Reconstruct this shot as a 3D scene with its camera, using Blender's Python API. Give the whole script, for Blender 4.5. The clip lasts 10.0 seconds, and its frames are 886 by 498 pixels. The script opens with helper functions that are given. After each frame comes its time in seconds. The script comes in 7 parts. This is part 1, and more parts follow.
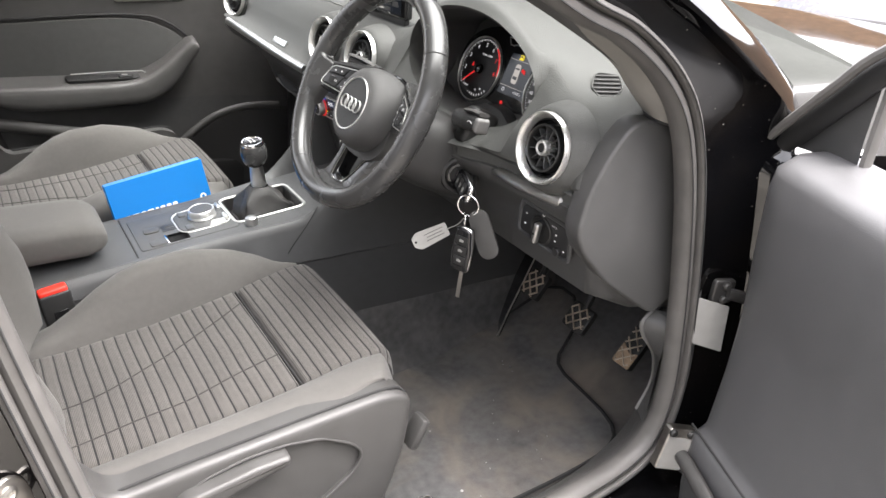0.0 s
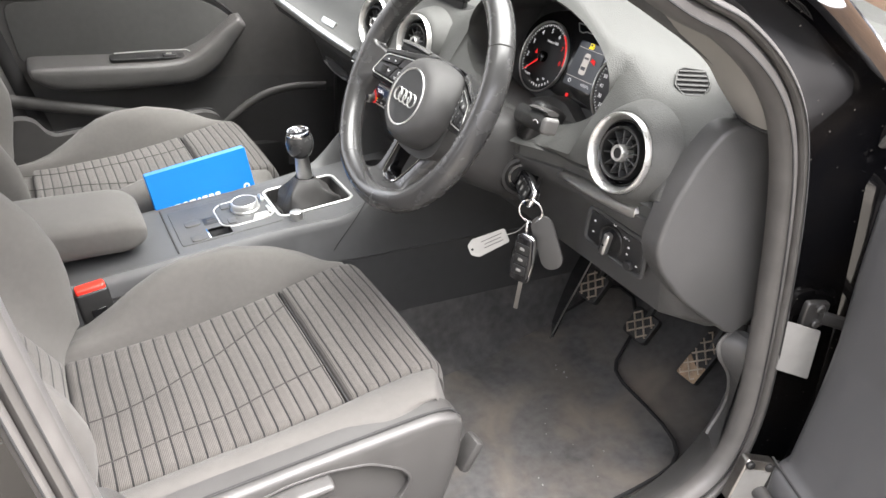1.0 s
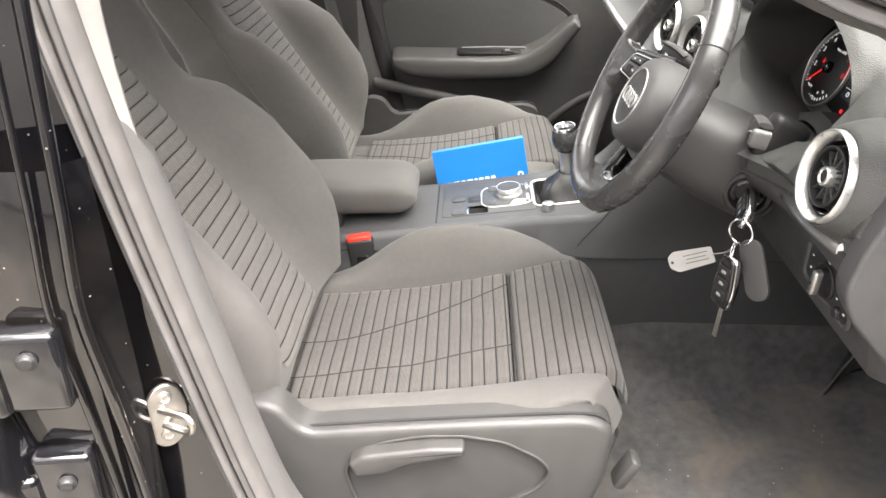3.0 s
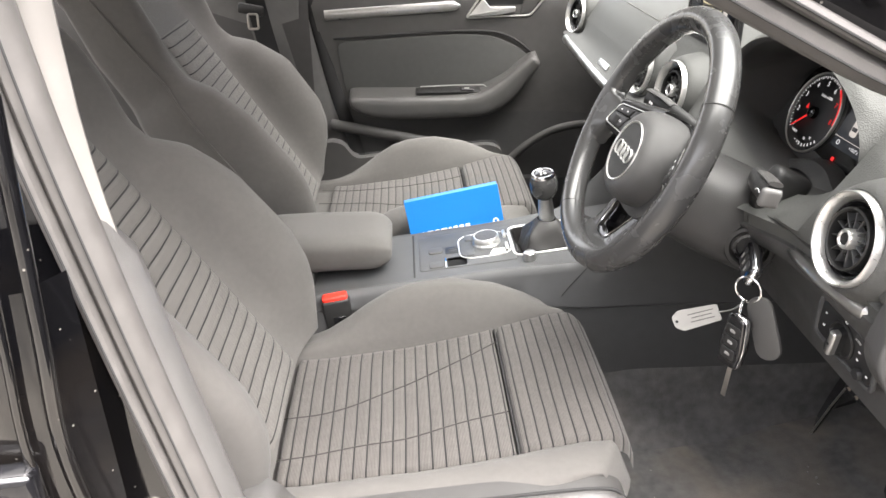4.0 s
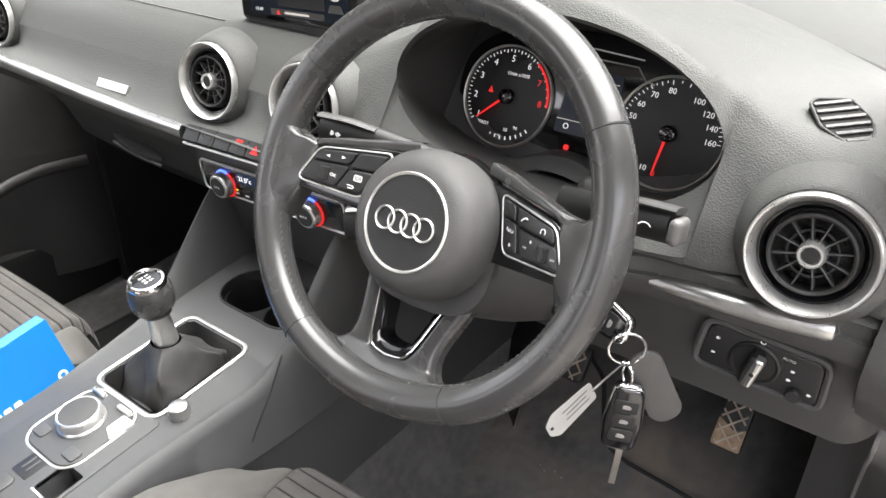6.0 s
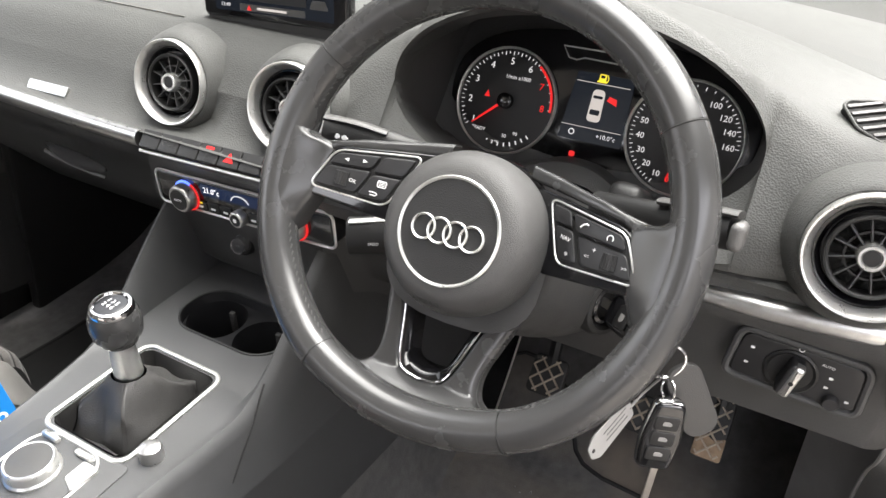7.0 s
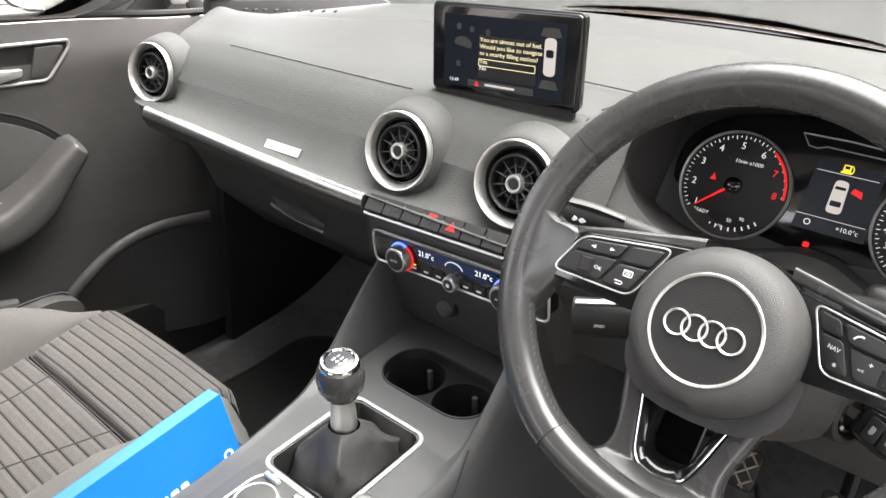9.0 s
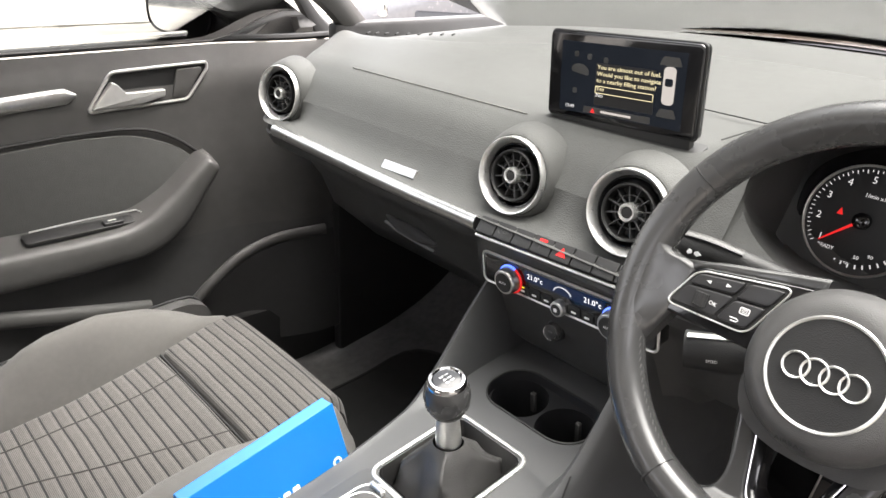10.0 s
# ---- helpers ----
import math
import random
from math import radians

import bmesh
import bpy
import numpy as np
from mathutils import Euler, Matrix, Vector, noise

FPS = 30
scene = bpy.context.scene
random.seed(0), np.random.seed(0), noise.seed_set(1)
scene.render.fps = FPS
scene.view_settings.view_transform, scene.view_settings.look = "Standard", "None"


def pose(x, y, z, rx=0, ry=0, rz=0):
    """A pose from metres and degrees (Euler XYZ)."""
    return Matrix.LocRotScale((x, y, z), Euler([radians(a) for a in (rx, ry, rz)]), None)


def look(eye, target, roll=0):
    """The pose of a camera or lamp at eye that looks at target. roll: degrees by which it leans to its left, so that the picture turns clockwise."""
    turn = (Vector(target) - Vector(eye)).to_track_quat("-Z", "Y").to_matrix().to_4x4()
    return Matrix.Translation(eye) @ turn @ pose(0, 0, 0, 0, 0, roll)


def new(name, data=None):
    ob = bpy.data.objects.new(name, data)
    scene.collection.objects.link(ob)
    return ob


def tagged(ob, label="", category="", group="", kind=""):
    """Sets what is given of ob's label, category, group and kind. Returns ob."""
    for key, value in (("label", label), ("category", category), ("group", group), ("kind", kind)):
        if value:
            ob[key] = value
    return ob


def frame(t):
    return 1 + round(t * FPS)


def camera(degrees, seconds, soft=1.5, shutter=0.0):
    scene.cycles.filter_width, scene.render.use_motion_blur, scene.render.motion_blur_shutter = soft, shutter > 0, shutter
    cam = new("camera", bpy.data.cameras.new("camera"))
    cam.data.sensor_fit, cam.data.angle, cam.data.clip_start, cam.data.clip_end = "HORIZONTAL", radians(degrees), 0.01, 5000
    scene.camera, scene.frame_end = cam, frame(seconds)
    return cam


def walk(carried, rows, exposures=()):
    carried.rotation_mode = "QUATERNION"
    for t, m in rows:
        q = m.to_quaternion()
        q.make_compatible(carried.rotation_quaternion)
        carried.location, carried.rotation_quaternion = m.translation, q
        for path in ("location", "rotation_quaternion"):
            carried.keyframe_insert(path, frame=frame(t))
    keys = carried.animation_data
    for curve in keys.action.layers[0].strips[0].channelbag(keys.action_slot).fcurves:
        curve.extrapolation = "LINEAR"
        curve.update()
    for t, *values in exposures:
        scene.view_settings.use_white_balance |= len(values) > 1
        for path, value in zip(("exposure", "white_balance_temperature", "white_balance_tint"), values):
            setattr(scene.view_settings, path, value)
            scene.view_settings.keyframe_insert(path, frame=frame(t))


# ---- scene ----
cam = camera(61.9, 10.0)
PATH = [
    (0, (-0.61, -1.282, 1.179), (0.416, 0.199, 0.31), 5.6),
    (0.5, (-0.601, -1.173, 1.18), (0.376, 0.32, 0.277), 5.9),
    (1, (-0.58, -1.188, 1.182), (0.339, 0.317, 0.238), 5.4),
    (1.5, (-0.54, -1.22, 1.193), (0.155, 0.388, 0.229), 4.4),
    (2, (-0.429, -1.271, 1.198), (-0.09, 0.449, 0.235), 4.1),
    (2.5, (-0.368, -1.28, 1.185), (-0.337, 0.471, 0.22), 1.8),
    (2.7, (-0.35, -1.28, 1.177), (-0.41, 0.468, 0.206), 0.2),
    (3.8, (-0.395, -1.266, 1.217), (-0.387, 0.501, 0.28), 0.8),
    (4, (-0.416, -1.206, 1.209), (-0.322, 0.569, 0.292), 0.0),
    (4.5, (-0.5, -1.021, 1.21), (-0.191, 0.737, 0.308), -0.8),
    (5, (-0.48, -0.864, 1.185), (-0.028, 0.852, 0.262), -2.2),
    (5.5, (-0.485, -0.77, 1.168), (0.526, 0.657, 0.199), 0.1),
    (5.7, (-0.509, -0.727, 1.163), (0.721, 0.516, 0.193), 0.4),
    (6.8, (-0.556, -0.566, 1.112), (1.027, 0.263, 0.214), 4.3),
    (7, (-0.558, -0.554, 1.114), (1.034, 0.262, 0.22), 4.6),
    (7.5, (-0.548, -0.53, 1.114), (1.049, 0.304, 0.245), 4.9),
    (8, (-0.568, -0.504, 1.126), (0.988, 0.426, 0.281), 4.5),
    (8.5, (-0.588, -0.489, 1.132), (0.905, 0.555, 0.307), 4.1),
    (9, (-0.602, -0.482, 1.139), (0.821, 0.668, 0.332), 3.7),
    (9.5, (-0.608, -0.478, 1.143), (0.733, 0.775, 0.349), 3.1),
    (10, (-0.615, -0.483, 1.154), (0.622, 0.877, 0.367), 2.5),
]
walk(cam, [(t, look(eye, target, roll)) for t, eye, target, roll in PATH], [(t, stops, kelvin, 14) for t, stops, kelvin in ((0, 3.9, 6540), (0.5, 4.15, 6540), (1.5, 4.2, 6560), (2.7, 4.2, 6760), (4.0, 4.2, 6660), (4.5, 4.2, 6500), (5.5, 4.15, 6520), (7.0, 4.15, 6620), (8.5, 4.2, 6600), (10, 4.1, 6700))])

# ---- light ----
SKY_STRENGTH, SUN_STRENGTH = 0.09, 1.5
world = bpy.data.worlds.new("sky")
scene.world = world
world.use_nodes = True
sky = world.node_tree.nodes.new("ShaderNodeTexSky")
sky.sky_type, sky.sun_disc = "NISHITA", False
sky.sun_elevation, sky.sun_rotation, sky.air_density, sky.dust_density = radians(70), radians(130), 1.0, 4.0
veil = world.node_tree.nodes.new("ShaderNodeHueSaturation")
veil.inputs["Saturation"].default_value = 0.18
world.node_tree.links.new(sky.outputs[0], veil.inputs["Color"])
back = world.node_tree.nodes["Background"]
world.node_tree.links.new(veil.outputs[0], back.inputs[0])
back.inputs[1].default_value = SKY_STRENGTH
sun = new("sun", bpy.data.lights.new("sun", "SUN"))
sun.data.energy, sun.data.angle, sun.data.color = SUN_STRENGTH, radians(80), (1.0, 0.97, 0.93)
sun.matrix_world = look((1.2, -1.0, 4.4), (0, 0, 0))


# ---- materials ----
def material(name, color, rough=0.5, metal=0.0, spread=0.12, scale=30.0, bump=0.0, bump_scale=600.0, coat=0.0, bump_kind="noise", glow=None, power=0.0, sheen=0.0, shine=0.5):
    """A procedural surface: base colour varied at two sizes, roughness varied a little, fine relief."""
    m = bpy.data.materials.new(name)
    m.use_nodes = True
    t = m.node_tree
    p = t.nodes["Principled BSDF"]
    c = t.nodes.new("ShaderNodeTexCoord")
    a = t.nodes.new("ShaderNodeTexNoise")
    a.inputs["Scale"].default_value, a.inputs["Detail"].default_value = scale, 5
    b = t.nodes.new("ShaderNodeTexNoise")
    b.inputs["Scale"].default_value, b.inputs["Detail"].default_value = scale * 0.12, 3
    for n in (a, b):
        t.links.new(c.outputs["Object"], n.inputs["Vector"])
    mix = t.nodes.new("ShaderNodeMath")
    mix.operation = "ADD"
    t.links.new(a.outputs[0], mix.inputs[0])
    t.links.new(b.outputs[0], mix.inputs[1])
    ramp = t.nodes.new("ShaderNodeMapRange")
    ramp.inputs[1].default_value, ramp.inputs[2].default_value = 0.7, 1.3
    ramp.inputs[3].default_value, ramp.inputs[4].default_value = 1 - spread, 1 + spread
    t.links.new(mix.outputs[0], ramp.inputs[0])
    col = t.nodes.new("ShaderNodeVectorMath")
    col.operation = "SCALE"
    col.inputs[0].default_value = color
    t.links.new(ramp.outputs[0], col.inputs["Scale"])
    t.links.new(col.outputs[0], p.inputs["Base Color"])
    r = t.nodes.new("ShaderNodeMapRange")
    r.inputs[1].default_value, r.inputs[2].default_value = 0.7, 1.3
    r.inputs[3].default_value, r.inputs[4].default_value = max(0.02, rough - 0.06), min(1, rough + 0.06)
    t.links.new(mix.outputs[0], r.inputs[0])
    t.links.new(r.outputs[0], p.inputs["Roughness"])
    p.inputs["Metallic"].default_value = metal
    p.inputs["Specular IOR Level"].default_value = shine
    p.inputs["Coat Weight"].default_value = coat
    p.inputs["Coat Roughness"].default_value = 0.03
    p.inputs["Sheen Weight"].default_value = sheen
    if bump:
        if bump_kind == "grain":
            k = t.nodes.new("ShaderNodeTexVoronoi")
        else:
            k = t.nodes.new("ShaderNodeTexNoise")
            k.inputs["Detail"].default_value = 4
        k.inputs["Scale"].default_value = bump_scale
        t.links.new(c.outputs["Object"], k.inputs["Vector"])
        bp = t.nodes.new("ShaderNodeBump")
        bp.inputs["Strength"].default_value, bp.inputs["Distance"].default_value = bump, 0.0006
        t.links.new(k.outputs[0], bp.inputs["Height"])
        t.links.new(bp.outputs[0], p.inputs["Normal"])
    if glow:
        p.inputs["Emission Color"].default_value, p.inputs["Emission Strength"].default_value = (*glow, 1), power
    return m


def striped(name, color, line, axis, pitch, width, rough=0.95):
    """Woven cloth with thin dark lines across it, one each pitch metres, and fine ribs between."""
    m = material(name, color, rough, spread=0.16, scale=90, bump=0.5, bump_scale=1500, sheen=0.08)
    t = m.node_tree
    p = t.nodes["Principled BSDF"]
    c = t.nodes.new("ShaderNodeTexCoord")
    s = t.nodes.new("ShaderNodeSeparateXYZ")
    t.links.new(c.outputs["Object"], s.inputs[0])
    wob = t.nodes.new("ShaderNodeTexNoise")
    wob.inputs["Scale"].default_value = 9
    t.links.new(c.outputs["Object"], wob.inputs["Vector"])
    add = t.nodes.new("ShaderNodeMath")
    add.operation, add.inputs[1].default_value = "MULTIPLY_ADD", 0.004
    t.links.new(wob.outputs[0], add.inputs[0])
    t.links.new(s.outputs[axis], add.inputs[2])

    def lines(step, wide):
        d = t.nodes.new("ShaderNodeMath")
        d.operation, d.inputs[1].default_value = "DIVIDE", step
        t.links.new(add.outputs[0], d.inputs[0])
        f = t.nodes.new("ShaderNodeMath")
        f.operation = "FRACT"
        t.links.new(d.outputs[0], f.inputs[0])
        k = t.nodes.new("ShaderNodeMath")
        k.operation, k.inputs[1].default_value = "LESS_THAN", wide / step
        t.links.new(f.outputs[0], k.inputs[0])
        return k
    big, fine = lines(pitch, width), lines(pitch / 9, pitch / 22)
    old = p.inputs["Base Color"].links[0].from_socket
    dim = t.nodes.new("ShaderNodeMix")
    dim.data_type = "RGBA"
    dim.blend_type = "MULTIPLY"
    dim.inputs["B"].default_value = (0.50, 0.49, 0.48, 1)
    t.links.new(fine.outputs[0], dim.inputs["Factor"])
    t.links.new(old, dim.inputs["A"])
    over = t.nodes.new("ShaderNodeMix")
    over.data_type = "RGBA"
    over.inputs["B"].default_value = (*line, 1)
    t.links.new(big.outputs[0], over.inputs["Factor"])
    t.links.new(dim.outputs["Result"], over.inputs["A"])
    t.links.new(over.outputs["Result"], p.inputs["Base Color"])
    tri = t.nodes.new("ShaderNodeMath")
    tri.operation, tri.inputs[1].default_value = "PINGPONG", pitch / 2
    t.links.new(add.outputs[0], tri.inputs[0])
    pillow = t.nodes.new("ShaderNodeMapRange")
    pillow.interpolation_type = "SMOOTHSTEP"
    pillow.inputs[2].default_value = pitch * 0.30
    t.links.new(tri.outputs[0], pillow.inputs[0])
    soft = t.nodes.new("ShaderNodeBump")
    soft.inputs["Strength"].default_value, soft.inputs["Distance"].default_value = 0.7, 0.0018
    t.links.new(pillow.outputs[0], soft.inputs["Height"])
    t.links.new(p.inputs["Normal"].links[0].from_socket, soft.inputs["Normal"])
    t.links.new(soft.outputs[0], p.inputs["Normal"])
    return m



def dusty(name, color, dust, amount, spots):
    """Carpet with pale dust lying in drifts and in round worn patches (x, y, z, radius, strength)."""
    m = material(name, color, 1.0, spread=0.34, scale=60, bump=1.0, bump_scale=520, sheen=0.15)
    t = m.node_tree
    p = t.nodes["Principled BSDF"]
    c = t.nodes.new("ShaderNodeTexCoord")
    n = t.nodes.new("ShaderNodeTexNoise")
    n.inputs["Scale"].default_value, n.inputs["Detail"].default_value, n.inputs["Distortion"].default_value = 7, 7, 1.2
    t.links.new(c.outputs["Object"], n.inputs["Vector"])
    total = t.nodes.new("ShaderNodeMapRange")
    total.inputs[1].default_value, total.inputs[2].default_value, total.inputs[4].default_value = 0.42, 0.72, amount
    t.links.new(n.outputs[0], total.inputs[0])
    out = total.outputs[0]
    for x, y, z, r, k in spots:
        d = t.nodes.new("ShaderNodeVectorMath")
        d.operation, d.inputs[1].default_value = "DISTANCE", (x, y, z)
        t.links.new(c.outputs["Object"], d.inputs[0])
        f = t.nodes.new("ShaderNodeMapRange")
        f.interpolation_type = "SMOOTHSTEP"
        f.inputs[1].default_value, f.inputs[2].default_value, f.inputs[3].default_value, f.inputs[4].default_value = 0, r, k, 0
        t.links.new(d.outputs["Value"], f.inputs[0])
        w = t.nodes.new("ShaderNodeMath")
        w.operation = "MULTIPLY"
        t.links.new(f.outputs[0], w.inputs[0])
        t.links.new(n.outputs[0], w.inputs[1])
        a = t.nodes.new("ShaderNodeMath")
        a.operation = "ADD"
        t.links.new(out, a.inputs[0])
        t.links.new(w.outputs[0], a.inputs[1])
        out = a.outputs[0]
    mix = t.nodes.new("ShaderNodeMix")
    mix.data_type, mix.clamp_factor = "RGBA", True
    mix.inputs["B"].default_value = (*dust, 1)
    t.links.new(out, mix.inputs["Factor"])
    t.links.new(p.inputs["Base Color"].links[0].from_socket, mix.inputs["A"])
    t.links.new(mix.outputs["Result"], p.inputs["Base Color"])
    return m


DASH = material("soft_black_plastic", (0.067, 0.068, 0.065), 0.60, shine=0.34, spread=0.10, scale=60, bump=0.65, bump_scale=650, bump_kind="grain")
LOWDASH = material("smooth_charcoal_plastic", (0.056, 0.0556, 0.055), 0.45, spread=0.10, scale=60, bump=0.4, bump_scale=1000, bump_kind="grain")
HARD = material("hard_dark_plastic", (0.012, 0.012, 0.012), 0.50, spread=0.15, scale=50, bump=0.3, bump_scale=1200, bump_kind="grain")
TRIM = material("grey_trim_plastic", (0.048, 0.047, 0.0455), 0.42, spread=0.12, scale=40, bump=0.3, bump_scale=1100, bump_kind="grain")
GLOSS = material("gloss_black_plastic", (0.006, 0.006, 0.007), 0.12, spread=0.3, scale=20, coat=0.5)
PAINT = material("black_car_paint", (0.003, 0.003, 0.0035), 0.05, spread=0.4, scale=8, shine=0.6, coat=0.4)
nt = PAINT.node_tree
bs = nt.nodes["Principled BSDF"]
co, n1, v1 = nt.nodes.new("ShaderNodeTexCoord"), nt.nodes.new("ShaderNodeTexNoise"), nt.nodes.new("ShaderNodeTexVoronoi")
n1.inputs["Scale"].default_value, n1.inputs["Detail"].default_value, n1.inputs["Distortion"].default_value = 6, 6, 0.8
v1.inputs["Scale"].default_value = 75
for q in (n1, v1):
    nt.links.new(co.outputs["Object"], q.inputs["Vector"])
# Brown patches in the colour stand in for dull reflections; pale specks lie over them.
reflection_tone, speck = nt.nodes.new("ShaderNodeMapRange"), nt.nodes.new("ShaderNodeMapRange")
reflection_tone.inputs[1].default_value, reflection_tone.inputs[2].default_value, reflection_tone.inputs[4].default_value = 0.50, 0.80, 0.25
speck.inputs[1].default_value, speck.inputs[2].default_value, speck.inputs[3].default_value, speck.inputs[4].default_value = 0.05, 0.09, 0.6, 0.0
nt.links.new(n1.outputs[0], reflection_tone.inputs[0])
nt.links.new(v1.outputs["Distance"], speck.inputs[0])
old = bs.inputs["Base Color"].links[0].from_socket
for fac, tone in ((reflection_tone, (0.030, 0.024, 0.018, 1)), (speck, (0.20, 0.19, 0.17, 1))):
    mx = nt.nodes.new("ShaderNodeMix")
    mx.data_type = "RGBA"
    mx.inputs["B"].default_value = tone
    nt.links.new(fac.outputs[0], mx.inputs["Factor"])
    nt.links.new(old, mx.inputs["A"])
    old = mx.outputs["Result"]
nt.links.new(old, bs.inputs["Base Color"])
DOORTRIM = material("dark_door_plastic", (0.066, 0.0645, 0.062), 0.48, spread=0.12, scale=40, bump=0.3, bump_scale=1100, bump_kind="grain")
RIMS = material("bright_silver_rim", (0.78, 0.78, 0.76), 0.32, 0.85, spread=0.03, scale=900)
SILLTRIM = material("grey_sill_plastic", (0.102, 0.100, 0.097), 0.38, spread=0.12, scale=40, bump=0.3, bump_scale=1100, bump_kind="grain")
DOORIN = material("grey_door_lining", (0.076, 0.076, 0.078), 0.42, spread=0.10, scale=40, bump=0.3, bump_scale=1100, bump_kind="grain")
RUBBER = material("dark_rubber_seal", (0.082, 0.078, 0.074), 0.55, spread=0.2, scale=40, bump=0.2)
SILVER = material("brushed_aluminium", (0.58, 0.58, 0.57), 0.33, 1.0, spread=0.08, scale=200)
SATIN = material("satin_silver_paint", (0.62, 0.62, 0.60), 0.38, 0.7, spread=0.06, scale=120)
WORN = material("worn_dusty_metal", (0.40, 0.34, 0.27), 0.45, 0.35, spread=0.4, scale=60)
CHROME = material("polished_chrome", (0.75, 0.75, 0.75), 0.12, 1.0, spread=0.05)
STEEL = material("dull_steel", (0.45, 0.43, 0.40), 0.38, 1.0, spread=0.25, scale=60)
DARKSTEEL = material("darkened_steel", (0.045, 0.044, 0.043), 0.38, 0.4, spread=0.3, scale=60)
LEATHER = material("worn_black_leather", (0.043, 0.0430, 0.0432), 0.26, shine=0.62, spread=0.05, scale=45, bump=0.035, bump_scale=2200, bump_kind="grain")
BOOT = material("soft_black_leather", (0.042, 0.041, 0.040), 0.40, spread=0.2, scale=40, bump=0.5, bump_scale=900, bump_kind="grain")
CLOTH = material("plain_grey_seat_cloth", (0.078, 0.0745, 0.0695), 0.95, spread=0.10, scale=120, bump=0.6, bump_scale=1800, sheen=0.06)
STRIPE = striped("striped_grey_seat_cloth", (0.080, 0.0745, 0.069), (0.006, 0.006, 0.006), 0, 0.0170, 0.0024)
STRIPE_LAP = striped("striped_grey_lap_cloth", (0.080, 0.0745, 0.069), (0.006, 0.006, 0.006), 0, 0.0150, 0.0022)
# Same cloth on the backrests, its colour lightened in place of light reaching them.
STRIPE_UP_LIT = striped("striped_grey_back_cloth_lit", (0.118, 0.112, 0.104), (0.006, 0.006, 0.006), 2, 0.0170, 0.0022)
THREAD = material("grey_thread", (0.05, 0.05, 0.048), 0.8)
BUTTON = material("matt_black_buttons", (0.018, 0.018, 0.019), 0.42, spread=0.1)
PAD = material("grained_airbag_plastic", (0.064, 0.063, 0.062), 0.5, spread=0.1, scale=60, bump=0.5, bump_scale=1500, bump_kind="grain")
CONSOLE = material("matt_console_plastic", (0.056, 0.057, 0.058), 0.5, spread=0.1, scale=50, bump=0.25, bump_scale=1300, bump_kind="grain")
PILLAR = material("taupe_pillar_plastic", (0.20, 0.19, 0.175), 0.7, spread=0.08, bump=0.2)
SEAM = material("dark_stitching", (0.02, 0.02, 0.02), 0.9)
CARPET = dusty("charcoal_carpet", (0.076, 0.0755, 0.0755), (0.20, 0.17, 0.14), 0.12, ((0.36, -0.42, 0.32, 0.12, 1.6), (0.33, -0.50, 0.32, 0.14, 0.9)))
# Passenger mat: the footwell's shade is put into this near-black colour.
SHADED_MAT = material("shaded_charcoal_mat", (0.014, 0.014, 0.014), 1.0, spread=0.3, scale=40, bump=1.0, bump_scale=1500)
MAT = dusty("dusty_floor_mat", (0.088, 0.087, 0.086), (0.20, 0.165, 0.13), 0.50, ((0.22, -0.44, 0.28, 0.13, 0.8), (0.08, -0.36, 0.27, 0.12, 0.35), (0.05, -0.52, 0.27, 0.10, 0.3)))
RED = material("red_plastic", (0.75, 0.035, 0.02), 0.4, spread=0.06)
BLUE = material("bright_blue_card", (0.0, 0.170, 0.52), 0.45, spread=0.03, scale=15)
WHITE = material("white_print", (0.8, 0.8, 0.8), 0.6, spread=0.03)
LABEL = material("white_sticker", (0.26, 0.256, 0.245), 0.55, spread=0.1, scale=60)
HEADLINER = material("light_grey_headlining", (0.52, 0.51, 0.48), 0.95, spread=0.05, bump=0.4)
PALE = material("pale_grey_pillar_cloth", (0.36, 0.352, 0.335), 0.95, spread=0.05, bump=0.4)
LIT_WHITE = material("lit_white_symbol", (0.35, 0.35, 0.35), 0.6, glow=(1, 1, 1), power=0.040)
LIT_RED = material("lit_red_symbol", (0.5, 0.01, 0.01), 0.6, glow=(1, 0.03, 0.03), power=0.040)
LIT_DIGIT = material("lit_white_digits", (0.35, 0.35, 0.35), 0.6, glow=(1, 1, 1), power=0.085)
CLIMATE = material("blue_lit_display", (0.004, 0.006, 0.012), 0.16, spread=0.2, glow=(0.08, 0.25, 0.8), power=0.0035, shine=0.35)
LIT_BLUE = material("lit_blue_symbol", (0.02, 0.05, 0.5), 0.6, glow=(0.1, 0.2, 1), power=0.16)
LIT_YELLOW = material("lit_yellow_symbol", (0.6, 0.5, 0.02), 0.6, glow=(1, 0.8, 0.05), power=0.050)
LIT_CREAM = material("lit_cream_text", (0.10, 0.09, 0.06), 0.6, glow=(1, 0.9, 0.55), power=0.065)
LIT_GREY = material("lit_grey_picture", (0.1, 0.1, 0.1), 0.6, glow=(0.75, 0.70, 0.64), power=0.045)
SCREEN = material("dark_display", (0.004, 0.005, 0.007), 0.16, spread=0.2, glow=(0.4, 0.55, 0.8), power=0.0012, shine=0.35)
COLUMN = material("dark_column_plastic", (0.038, 0.0375, 0.037), 0.50, spread=0.1, scale=60, bump=0.3, bump_scale=1000, bump_kind="grain")
HOODIN = material("matt_black_hood_lining", (0.055, 0.055, 0.055), 0.55, spread=0.1, scale=60, bump=0.3, bump_scale=1000, bump_kind="grain")
DIAL = material("black_dial_face", (0.008, 0.008, 0.009), 0.45, spread=0.2)
CONCRETE = material("weathered_concrete", (0.150, 0.141, 0.124), 0.9, spread=0.4, scale=3, bump=0.6, bump_scale=40)
